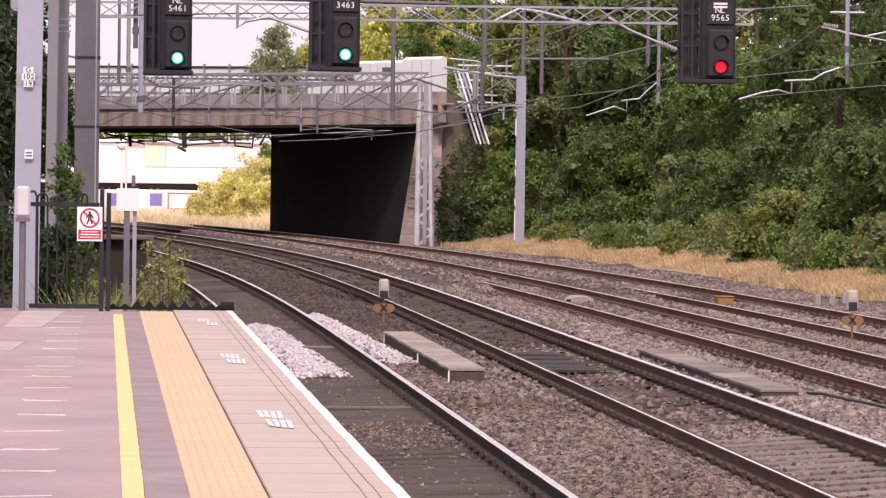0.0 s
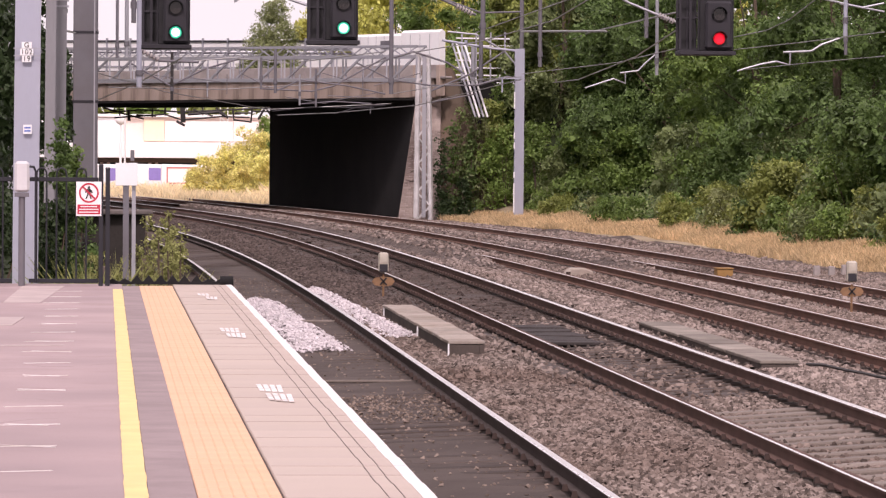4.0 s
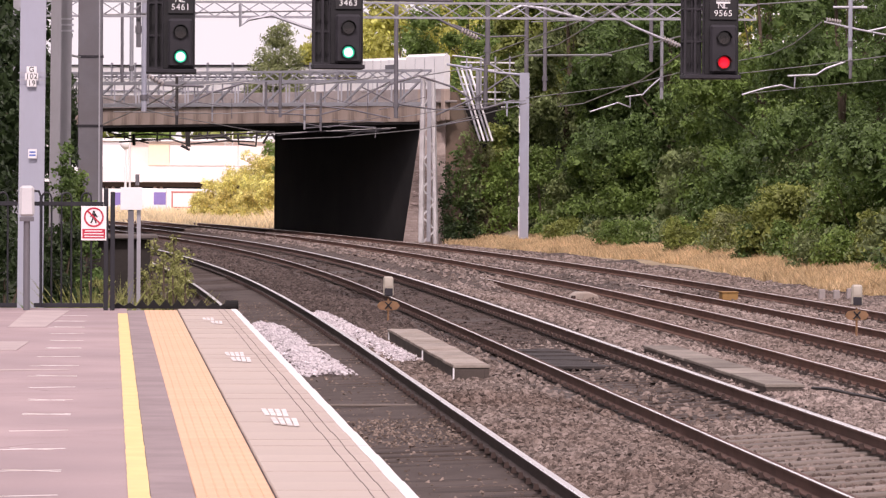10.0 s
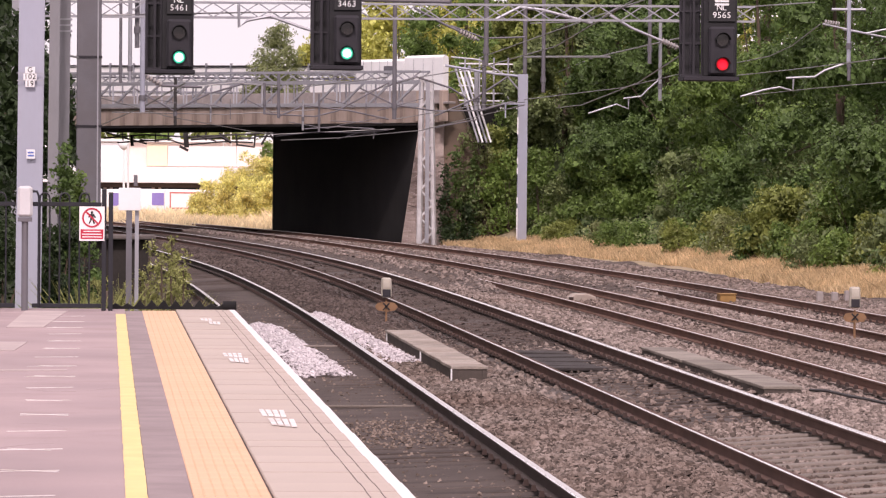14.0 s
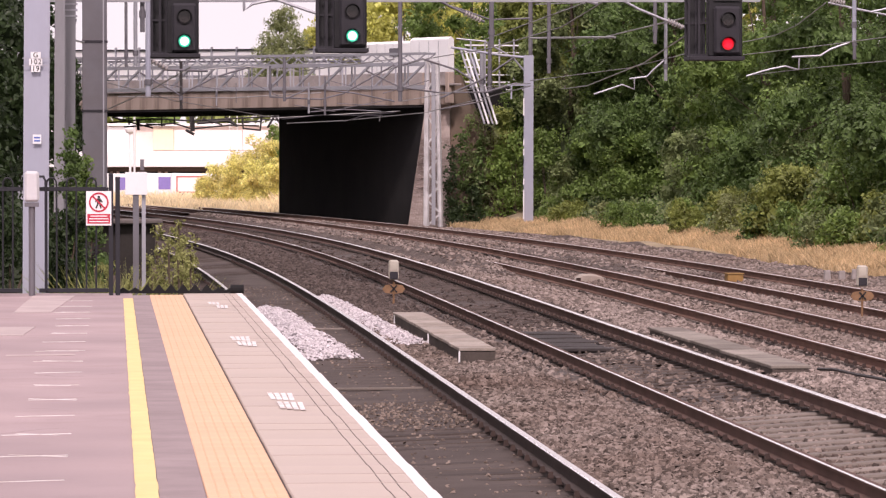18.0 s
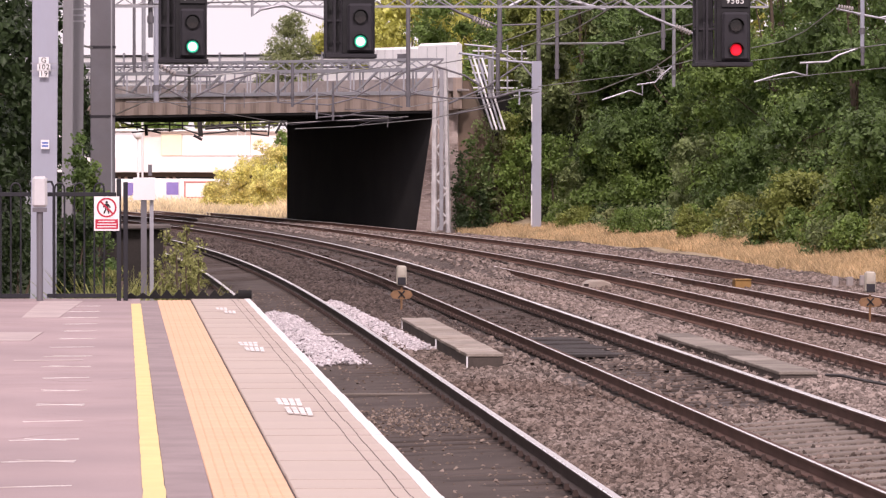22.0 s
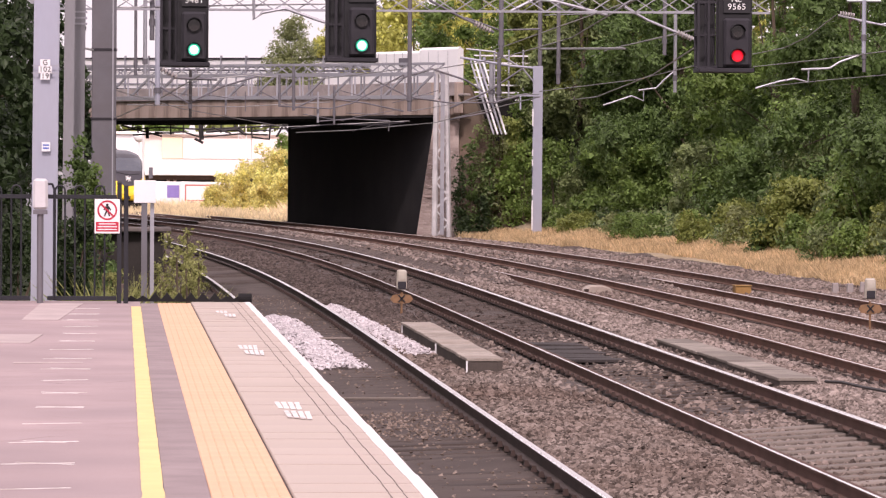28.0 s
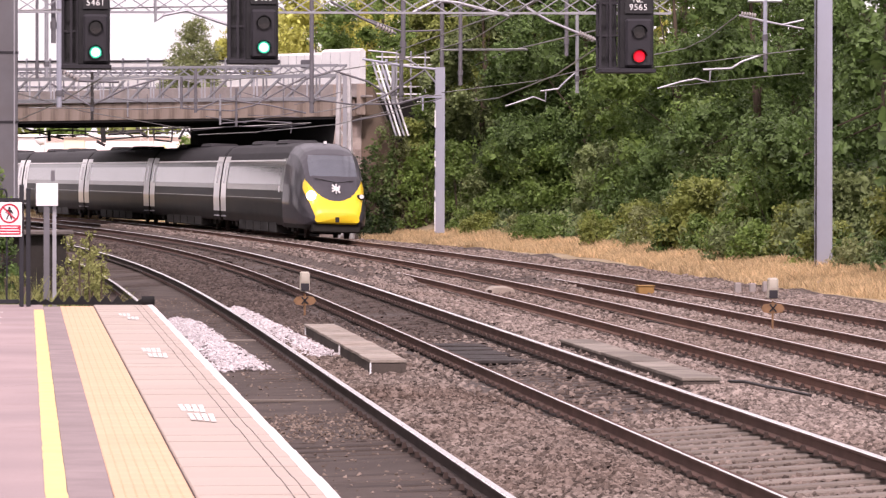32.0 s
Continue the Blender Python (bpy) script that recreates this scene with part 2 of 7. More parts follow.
M_PALEWALL = mat("limed_brick", (0.46, 0.375, 0.345), 0.9, var=0.3, scale=1.4, fine=14, bump=0.4, rnd=0.2,
                 dirt=(0.14, 0.10, 0.09), dirt_amt=0.8, dirt_scale=1.3)
M_WING = mat("wing_wall_brick", (0.15, 0.105, 0.08), 0.9, var=0.3, scale=0.8, fine=12, bump=0.4, rnd=0.2,
             dirt=(0.14, 0.115, 0.09), dirt_amt=0.7, dirt_scale=0.5)
M_HOARD = mat("white_cladding", (0.84, 0.82, 0.82), 0.6, var=0.03, scale=1, fine=20, bump=0.05, dirt=(0.7, 0.67, 0.66),
              dirt_amt=0.25, dirt_scale=0.5)
M_TROUGH = mat("trough_lid", (0.33, 0.285, 0.25), 0.9, var=0.3, scale=5, fine=40, bump=0.5, rnd=0.15,
               dirt=(0.26, 0.20, 0.165), dirt_amt=0.6, dirt_scale=2.0)
# Sides darker than the lid: their shade is put into the colour.
M_TROUGHS = mat("shaded_trough_side", (0.085, 0.068, 0.06), 0.9, var=0.3, scale=2, fine=30, bump=0.4)
M_RUSTY = mat("rusty_plate", (0.26, 0.15, 0.085), 0.85, 0.2, var=0.3, scale=6, fine=60, bump=0.3)
M_YBOX = mat("yellow_box", (0.30, 0.17, 0.06), 0.7, var=0.2, scale=6, bump=0.2)
M_EARTH = mat("dry_earth", (0.36, 0.285, 0.19), 0.95, var=0.3, scale=0.8, fine=20, bump=0.5, dirt=(0.2, 0.17, 0.12),
              dirt_scale=0.4)
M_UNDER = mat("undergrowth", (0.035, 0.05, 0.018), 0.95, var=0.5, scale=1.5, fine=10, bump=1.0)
M_DRY = mat("dry_grass", (0.62, 0.46, 0.27), 0.9, var=0.28, scale=0.4, fine=3, bump=0, island=0.35, trans=0.3)
M_WEED = mat("weed_leaves", (0.27, 0.28, 0.10), 0.8, var=0.25, scale=2, fine=9, bump=0, island=0.5, trans=0.3)
M_BARK = mat("bark", (0.10, 0.075, 0.055), 0.95, var=0.35, scale=3, fine=25, bump=0.8, stretch=(1, 1, 0.3))
M_POST = mat("old_timber", (0.12, 0.09, 0.075), 0.9, var=0.3, scale=4, fine=30, bump=0.5)


def leaf_mat(name, col, isl=0.35):
    return mat(name, col, 0.5, var=0.42, scale=0.8, fine=3.5, bump=0, island=isl, spec=0.35, trans=0.28)


M_LEAF = [leaf_mat("leaves_mid", (0.14, 0.215, 0.05)), leaf_mat("leaves_dark", (0.10, 0.162, 0.045)),
          leaf_mat("leaves_olive", (0.225, 0.26, 0.065)), leaf_mat("leaves_fresh", (0.18, 0.27, 0.062)),
          # Yellow and sunny leaves: strong sun beyond the bridge put into the colour.
          leaf_mat("leaves_grey", (0.17, 0.215, 0.082)), leaf_mat("leaves_sunlit_yellow", (0.95, 0.74, 0.26), 0.4),
          # Shade leaves: a darkened leaf colour that carries the shade itself.
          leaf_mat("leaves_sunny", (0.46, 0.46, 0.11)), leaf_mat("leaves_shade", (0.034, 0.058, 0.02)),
          leaf_mat("leaves_pale", (0.25, 0.28, 0.12))]

# ---- building tools ----


def box(bm, c, s, rz=0.0, taper=1.0):
    """A box of size s centred at c, turned by rz degrees; taper scales its top."""
    vs = []
    a, b = math.cos(radians(rz)), math.sin(radians(rz))
    for k in (-1, 1):
        q = taper if k > 0 else 1.0
        for i, j in ((-1, -1), (1, -1), (1, 1), (-1, 1)):
            x, y = i * s[0] / 2 * q, j * s[1] / 2 * q
            vs.append(bm.verts.new((c[0] + x * a - y * b, c[1] + x * b + y * a, c[2] + k * s[2] / 2)))
    for f in ((3, 2, 1, 0), (4, 5, 6, 7), (0, 1, 5, 4), (1, 2, 6, 5), (2, 3, 7, 6), (3, 0, 4, 7)):
        bm.faces.new([vs[i] for i in f])


def tube(bm, p, q, r, n=8, r2=None):
    """A round bar from p to q."""
    p, q = Vector(p), Vector(q)
    r2 = r if r2 is None else r2
    d = (q - p).normalized()
    u = d.orthogonal().normalized()
    w = d.cross(u)
    rings = []
    for o, rr in ((p, r), (q, r2)):
        rings.append([bm.verts.new(o + rr * (u * math.cos(2 * math.pi * i / n) + w * math.sin(2 * math.pi * i / n)))
                      for i in range(n)])
    for i in range(n):
        bm.faces.new((rings[0][i], rings[0][(i + 1) % n], rings[1][(i + 1) % n], rings[1][i]))
    bm.faces.new(rings[0][::-1])
    bm.faces.new(rings[1])


def path_tube(bm, pts, r, n=6):
    """One bent round bar through the points."""
    pts = [Vector(p) for p in pts]
    u, rings = None, []
    for k, p in enumerate(pts):
        d = (pts[min(k + 1, len(pts) - 1)] - pts[max(k - 1, 0)]).normalized()
        u = d.orthogonal().normalized() if u is None else (u - d * u.dot(d)).normalized()
        w = d.cross(u)
        rings.append([bm.verts.new(p + r * (u * math.cos(2 * math.pi * i / n) + w * math.sin(2 * math.pi * i / n))) for i in range(n)])
    for a, b in zip(rings, rings[1:]):
        for i in range(n):
            bm.faces.new((a[i], a[(i + 1) % n], b[(i + 1) % n], b[i]))
    bm.faces.new(rings[0][::-1])
    bm.faces.new(rings[-1])


def bar(bm, p, q, w, h):
    """A flat or square bar from p to q, w wide and h high."""
    p, q = Vector(p), Vector(q)
    d = (q - p).normalized()
    side = d.cross(Vector((0, 0, 1)))
    side = side.normalized() if side.length > 1e-4 else Vector((1, 0, 0))
    up = side.cross(d)
    vs = []
    for o in (p, q):
        for i, j in ((-1, -1), (1, -1), (1, 1), (-1, 1)):
            vs.append(bm.verts.new(o + side * (i * w / 2) + up * (j * h / 2)))
    for f in ((3, 2, 1, 0), (4, 5, 6, 7), (0, 1, 5, 4), (1, 2, 6, 5), (2, 3, 7, 6), (3, 0, 4, 7)):
        bm.faces.new([vs[i] for i in f])


def prism(bm, pts, axis, lo, hi):
    """Extrudes the 2D outline pts along axis 0, 1 or 2 from lo to hi."""
    def at(p, v):
        c = list(p)
        c.insert(axis, v)
        return bm.verts.new(c)
    a, b = [at(p, lo) for p in pts], [at(p, hi) for p in pts]
    n = len(pts)
    for i in range(n):
        bm.faces.new((a[i], a[(i + 1) % n], b[(i + 1) % n], b[i]))
    bm.faces.new(a[::-1])
    bm.faces.new(b)


def disc(bm, c, r, depth, n=20, axis=1):
    d = [0, 0, 0]
    d[axis] = depth / 2
    tube(bm, Vector(c) - Vector(d), Vector(c) + Vector(d), r, n)


def finish(bm, name, material, bevel=0.0, smooth=False):
    bmesh.ops.recalc_face_normals(bm, faces=bm.faces)
    if bevel:
        bmesh.ops.bevel(bm, geom=list(bm.edges), offset=bevel, segments=1, affect="EDGES", profile=0.5)
    me = bpy.data.meshes.new(name)
    bm.to_mesh(me)
    bm.free()
    me.materials.append(material)
    if smooth:
        me.shade_smooth()
    return me


def part(name, bm, material, parent, label="", bevel=0.0, smooth=False, kind=""):
    """One mesh object under a thing or under a part."""
    ob = new(name, finish(bm, name, material, bevel, smooth))
    ob.parent = parent
    return tagged(ob, label=label, kind=kind)


def piece(name, me, parent, m, label=""):
    """A part that shares its mesh with alike parts."""
    ob = new(name, me)
    ob.parent = parent
    ob.matrix_basis = m
    return tagged(ob, label=label)


def thing(name, at, label, category, group="", kind="", rz=0.0):
    ob = new(name)
    ob.empty_display_size = 0.2
    ob.matrix_basis = pose(at[0], at[1] * SPAN, at[2], 0, 0, rz)
    return tagged(ob, label, category, group, kind)


def solid(name, bm, material, label, category, group="", kind="", at=(0, 0, 0), rz=0.0, bevel=0.0, smooth=False):
    ob = new(name, finish(bm, name, material, bevel, smooth))
    ob.matrix_basis = pose(at[0], at[1] * SPAN, at[2], 0, 0, rz)
    return tagged(ob, label, category, group, kind)


def raw_mesh(name, verts, faces, material):
    me = bpy.data.meshes.new(name)
    me.from_pydata(verts, [], faces)
    me.materials.append(material)
    return me


def letters(text, size, m, material, parent, name="lettering"):
    if len(text) > 1:
        for k, ch in enumerate(text):
            letters(ch, size, m @ Matrix.Translation(((k - (len(text) - 1) / 2) * size * 0.55, 0, 0)), material, parent, name)
        return
    c = bpy.data.curves.new(name, "FONT")
    c.body, c.size, c.align_x, c.align_y, c.extrude = text, size, "CENTER", "CENTER", 0.002
    tmp = bpy.data.objects.new("tmp", c)
    me = bpy.data.meshes.new_from_object(tmp)
    bpy.data.objects.remove(tmp)
    me.materials.clear()
    me.materials.append(material)
    ob = new(name, me)
    ob.parent, ob.matrix_basis = parent, m
    return tagged(ob, label="white lettering " + text.lower())


B = bmesh.new
SPAN = 1.2216  # stretch of the plan along the line: plan y times SPAN gives metres
FACE = pose(0, 0, 0, 90, 0, 0)  # turns letters upright, to be read from the -y side

# ---- plan: four tracks, straight at first, then bending to the left ----
# centre, start of bend, cant, sharpness of the easing curve
TRACKS = [(3.06, 44.0, 0.055, 219000.0), (6.875, 60.8, 0.095, 197000.0), (10.705, 42.0, 0.06, 295000.0), (14.0, 40.0, 0.074, 253000.0)]


def track_x(i, y):
    """Easing curve, then a round bend, then straight again far off."""
    x0, y1, _, k = TRACKS[i]
    d = max(y - y1, 0.0)
    a = min(d, 55.0)
    e_ = min(d - a, 110.0)
    return x0 - a ** 3 / k - 3 * a * a / k * e_ - 3 * a / k * e_ * e_ - (d - a - e_) * (3 * a * a + 6 * a * e_) / k


def shift(y):
    """Sideways sway of the ground with the line."""
    d = max(min(y, 230.0) - 48, 0.0)
    a = min(d, 150.0)
    return -(a ** 3 + (d - a) * 3 * 150.0 ** 2) / 305000.0


PROFILE = [(-900, 0.6), (-6, 0.6), (-2, 0.45), (0.6, 0.1), (1.5, -0.42), (2.2, -0.26), (3.8, -0.20), (4.5, -0.17), (5.2, -0.17), (5.8, -0.27), (6.1, -0.335), (7.6, -0.25),
           (8.8, -0.22), (10.0, -0.31), (11.45, -0.21), (12.4, -0.22), (13.15, -0.25), (14.6, -0.21), (15.7, -0.24), (17.0, -0.36),
           (18.0, -0.30), (20, -0.12), (22.5, 0.35), (27, 3.0), (33, 5.5), (45, 6.0), (900, 6.0)]


def ground_z(u):
    for (a, za), (b, zb) in zip(PROFILE, PROFILE[1:]):
        if u <= b:
            f = (u - a) / (b - a)
            return za + (zb - za) * f
    return PROFILE[-1][1]


def lie(u, y):
    """Height of the ground at u across the line; the right bank ends behind the bridge."""
    f = min(1.0, max(0.0, (y - 186.0) / 18.0)) if u > 17 else 0.0
    z = ground_z(u)
    w = min(1.0, max(0.0, (y - 149.0 + max(0.0, u - 21.0) * 1.6) / 8.0))
    if w and u > 18.3:  # the embankment of the road stands steeper
        z += w * (max(z, float(np.interp(u, (18.3, 20.2, 21.6, 22.8, 30.0), (-0.2, 0.6, 4.2, 5.45, 5.62)))) - z)
    return z * (1 - f) - 0.25 * f


def gz(x, y):
    return lie(x - shift(y), y)

# ---- ground: one sheet to the horizon ----
us = [-900, -300, -120, -60, -30, -12, -6, -4, -2, -1, 0, 0.6, 1.1, 1.5, 1.8, 2.2] + [2.2 + 0.4 * i for i in range(1, 34)] + \
     [15.7, 16.1, 16.6, 17.1, 17.6, 18.4, 19.5, 20.7, 22, 23.5, 25, 27, 30, 33, 38, 45, 70, 120, 300, 900]
ys = [-300, -60, -20, 0, 10, 20] + [24 + 1.0 * i for i in range(100)] + [124 + 3.0 * i for i in range(36)] + \
     [235, 250, 280, 330, 400, 600, 1000, 2000, 4000]
gv, gf = [], []
for y in ys:
    for u in us:
        k = noise.noise((u * 0.7, y * 0.35, 0.0)) * (0.035 if 1.5 < u < 16 else 0.12 if u < 40 and u > -20 else 0.0)
        gv.append((u + shift(y), y * SPAN, lie(u, y) + k))
nu = len(us)
for j in range(len(ys) - 1):
    for i in range(nu - 1):
        a = j * nu + i
        gf.append((a, a + 1, a + 1 + nu, a + nu))
me = raw_mesh("ground", gv, gf, M_BALLAST)
for m_ in (M_SOIL, M_EARTH, M_UNDER, M_SOIL2):
    me.materials.append(m_)
for p in me.polygons:
    c = p.center
    py = c.y / SPAN
    u = c.x - shift(py)
    t2 = abs(c.x - track_x(1, py)) < 0.95 and py > 40
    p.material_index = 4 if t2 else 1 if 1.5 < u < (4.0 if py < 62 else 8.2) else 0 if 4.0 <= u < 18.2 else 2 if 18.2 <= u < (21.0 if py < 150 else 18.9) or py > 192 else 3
me.shade_smooth()
tagged(new("ground", me), "ballasted railway bed with brown dirt and grassy verge", "ground", kind="structure")

# ---- loose stones of the ballast ----
RNG = np.random.default_rng(5)


def stone_field(name, xs, yy, zz, sizes, material, label):
    n = len(xs)
    lump = np.array([(-1, -1, -0.2), (1, -1, 0.1), (1, 1, -0.2), (-1, 1, 0.2), (-0.5, -0.6, 1), (0.6, 0.5, 1)]) * 0.56
    v = lump[None] * (1 + RNG.uniform(-0.4, 0.35, (n, 6, 3)))
    v *= RNG.uniform(0.6, 1.3, (n, 1, 3)) * sizes[:, None, None]
    ang = RNG.uniform(0, 6.28, n)
    tip = RNG.uniform(-0.6, 0.6, n)
    x, y, z = v[..., 0], v[..., 1], v[..., 2]
    y, z = y * np.cos(tip)[:, None] - z * np.sin(tip)[:, None], y * np.sin(tip)[:, None] + z * np.cos(tip)[:, None]
    x, y = x * np.cos(ang)[:, None] - y * np.sin(ang)[:, None], x * np.sin(ang)[:, None] + y * np.cos(ang)[:, None]
    v = np.stack([x + xs[:, None], y + yy[:, None] * SPAN, z + zz[:, None]], -1).reshape(-1, 3)
    q = np.array([(0, 1, 4), (1, 5, 4), (1, 2, 5), (2, 3, 5), (3, 4, 5), (3, 0, 4)])
    f = (np.arange(n)[:, None, None] * 6 + q[None]).reshape(-1, 3)
    m = raw_mesh(name, v.tolist(), f.tolist(), material)
    return tagged(new(name, m), label, "ballast", kind="stuff")


def scatter(lo, hi, per_m2, size, u_lo=4.0, u_hi=18.1):
    n = int((hi - lo) * (u_hi - u_lo) * per_m2)
    y = RNG.uniform(lo, hi, n)
    u = RNG.uniform(u_lo, u_hi, n)
    s = np.array([shift(v) for v in y])
    x = u + s
    keep = x < y * 0.25 + 1.5
    # between the rails the sleepers and old dirt leave fewer stones
    for i in range(1, 4):
        c = np.array([track_x(i, v) for v in y])
        keep &= (np.abs(x - c) > 1.5) | (RNG.uniform(0, 1, n) < np.where(y > 41, 0.12 if i == 1 else 0.7, 0.75 if i == 1 else 0.7))
        keep &= np.abs(np.abs(x - c) - 0.72) > 0.1
    x, y, u = x[keep], y[keep], u[keep]
    z = np.array([ground_z(v) for v in u])
    return x, y, z + RNG.uniform(-0.01, 0.025, len(x)), RNG.uniform(size * 0.6, size * 1.3, len(x))


def dirt_field():
    """Small dark stones and clods on the dirty near track."""
    n = 3200
    y = RNG.uniform(24, 78, n)
    u = RNG.uniform(1.7, 4.1, n)
    x = u + np.array([shift(v) for v in y])
    c = np.array([track_x(0, v) for v in y])
    keep = np.abs(np.abs(x - c) - 0.72) > 0.09
    x, y, u = x[keep], y[keep], u[keep]
    z = np.array([ground_z(v) for v in u]) + RNG.uniform(-0.02, 0.012, len(x))
    yb = RNG.uniform(36.5, 40.5, 900)
    xb = RNG.uniform(1.75, 3.7, 900)
    x, y = np.concatenate([x, xb]), np.concatenate([y, yb])
    z = np.concatenate([z, np.array([gz(a, b) for a, b in zip(xb, yb)]) + 0.02])
    stone_field("dirty_stones", x, y, z, RNG.uniform(0.014, 0.036, len(x)), M_DIRTST, "small dark dirty stones on the near track")


M_DIRTST = mat("dirty_stone", (0.19, 0.145, 0.12), 0.95, var=0.3, scale=0.8, fine=20, bump=0.2, island=0.5)
dirt_field()
fields = [scatter(24, 42, 700, 0.047), scatter(42, 64, 380, 0.055), scatter(64, 95, 140, 0.062), scatter(95, 150, 40, 0.08)]
x, y, z, s = [np.concatenate(a) for a in zip(*fields)]
far_side = x - np.array([shift(v) for v in y]) > 8.0
M_STONEL = mat("pale_ballast_stone", (0.225, 0.18, 0.16), 0.95, var=0.2, scale=0.5, fine=20, bump=0.2, island=0.6,
               dirt=(0.16, 0.115, 0.095), dirt_amt=0.7, dirt_scale=0.2)
far_dark = ~far_side & (y + RNG.normal(0, 3.0, len(y)) > 60)
near_side = ~far_side & ~far_dark
M_STONEO = mat("darker_ballast_stone", (0.085, 0.064, 0.057), 0.95, var=0.25, scale=0.5, fine=20, bump=0.2, island=0.5)
stone_field("ballast_stones", x[near_side], y[near_side], z[near_side], s[near_side], M_STONE, "loose brown ballast stones between the near tracks")
stone_field("oily_ballast_stones", x[far_dark], y[far_dark], z[far_dark], s[far_dark], M_STONEO, "darker ballast stones towards the bridge")
stone_field("pale_ballast_stones", x[far_side], y[far_side], z[far_side], s[far_side], M_STONEL, "paler ballast stones round the far tracks")


def shoulder(i, y0, y1, over, rough):
    """Ballast boxed up against the low rail of a track, hiding it far off."""
    v, f, pts = [], [], []
    prof = ((-1.25, -0.22), (-0.8, -0.05), (-0.5, 0.0), (-0.2, -0.015), (-0.09, -0.03), (-0.075, -0.16))
    n = int((y1 - y0) / 0.5)
    for k in range(n + 1):
        y = y0 + k * 0.5
        ramp_ = min(1.0, (y - y0) / 9.0)
        for j, (dx, dz) in enumerate(prof):
            top = -TRACKS[i][2] + (over + 0.16) * ramp_ - 0.16
            w = noise.noise((j * 0.9, y * 0.8, i * 7.0)) * rough
            v.append((track_x(i, y) - 0.7175 + dx, y * SPAN, top + dz + (w if 0 < j < 5 else 0.0)))
            pts.append((v[-1][0], y, v[-1][2]))
    m = len(prof)
    for k in range(n):
        for j in range(m - 1):
            a = k * m + j
            f.append((a, a + 1, a + 1 + m, a + m))
    me_ = raw_mesh("ballast_shoulder", v, f, M_BALLAST)
    me_.shade_smooth()
    tagged(new("ballast_shoulder", me_), "ballast boxed up against the low rail", "ballast", kind="stuff")
    p = np.array(pts)
    p = p[RNG.integers(0, len(p), (y1 - y0) * 45)] + RNG.normal(0, 1, ((y1 - y0) * 45, 3)) * np.array([0.10, 0.3, 0.004])
    low_ = p[:, 0] < np.array([track_x(i, q) - 0.80 for q in p[:, 1]])
    p = p[low_]
    stone_field("shoulder_stones", p[:, 0], p[:, 1], p[:, 2], RNG.uniform(0.05, 0.09, len(p)), M_STONEL, "pale stones on the ballast shoulder")


shoulder(2, 86, 168, 0.10, 0.03)
shoulder(3, 80, 160, 0.03, 0.05)


def heap(name, u0, u1, y0, y1, slant, n):
    """A strip of freshly tipped pale stone."""
    y = RNG.uniform(y0, y1, n)
    f = (y - y0) / (y1 - y0)
    e = RNG.normal(0, 0.42, n).clip(-0.9, 0.9)
    x = (u0 + (u1 - u0) * f) + e * slant
    z = np.array([gz(a, b) for a, b in zip(x, y)]) + 0.09 * (1 - (np.abs(e) / 0.9) ** 2) * RNG.uniform(0.2, 1, n)
    stone_field(name, x, y, z, RNG.uniform(0.024, 0.05, n), M_WSTONE, "pale fresh stone tipped beside the rail")


heap("fresh_ballast", 3.0, 2.75, 49.5, 66, 0.46, 3700)
heap("fresh_ballast", 4.32, 4.02, 52, 70, 0.36, 3000)

# ---- tracks ----


def rail_mesh(i, side):
    """Running rail with foot, web and worn head, following the line."""
    prof = [(-0.07, -0.16), (0.07, -0.16), (0.07, -0.145), (0.012, -0.125), (0.012, -0.045), (0.036, -0.035), (0.036, -0.012),
            (0.024, 0), (-0.024, 0), (-0.036, -0.011), (-0.036, -0.035), (-0.012, -0.045), (-0.012, -0.125), (-0.07, -0.145)]
    yl = [8 + 2.0 * k for k in range(121)] + [252 + 6 * k for k in range(9)]
    v, f = [], []
    for y in yl:
        x = track_x(i, y) + side * 0.7175
        z = -TRACKS[i][2] if side < 0 else 0.0
        v += [(x + a, y * SPAN, z + b) for a, b in prof]
    n = len(prof)
    for k in range(len(yl) - 1):
        for j in range(n):
            a, b = k * n + j, k * n + (j + 1) % n
            f.append((a, b, b + n, a + n))
    m = raw_mesh("rail", v, f, (M_RAILD, M_RAILM, M_RAIL, M_RAIL)[i])
    m.materials.append((M_HEADS, M_HEAD, M_HEADR, M_HEADR)[i])
    m.materials.append(M_HEADT)
    for p in m.polygons:
        if p.index % n == 8:
            p.material_index = 1
        elif p.index % n == 7 and (i == 0 or (i == 1 and side > 0)):
            p.material_index = 2
    return m


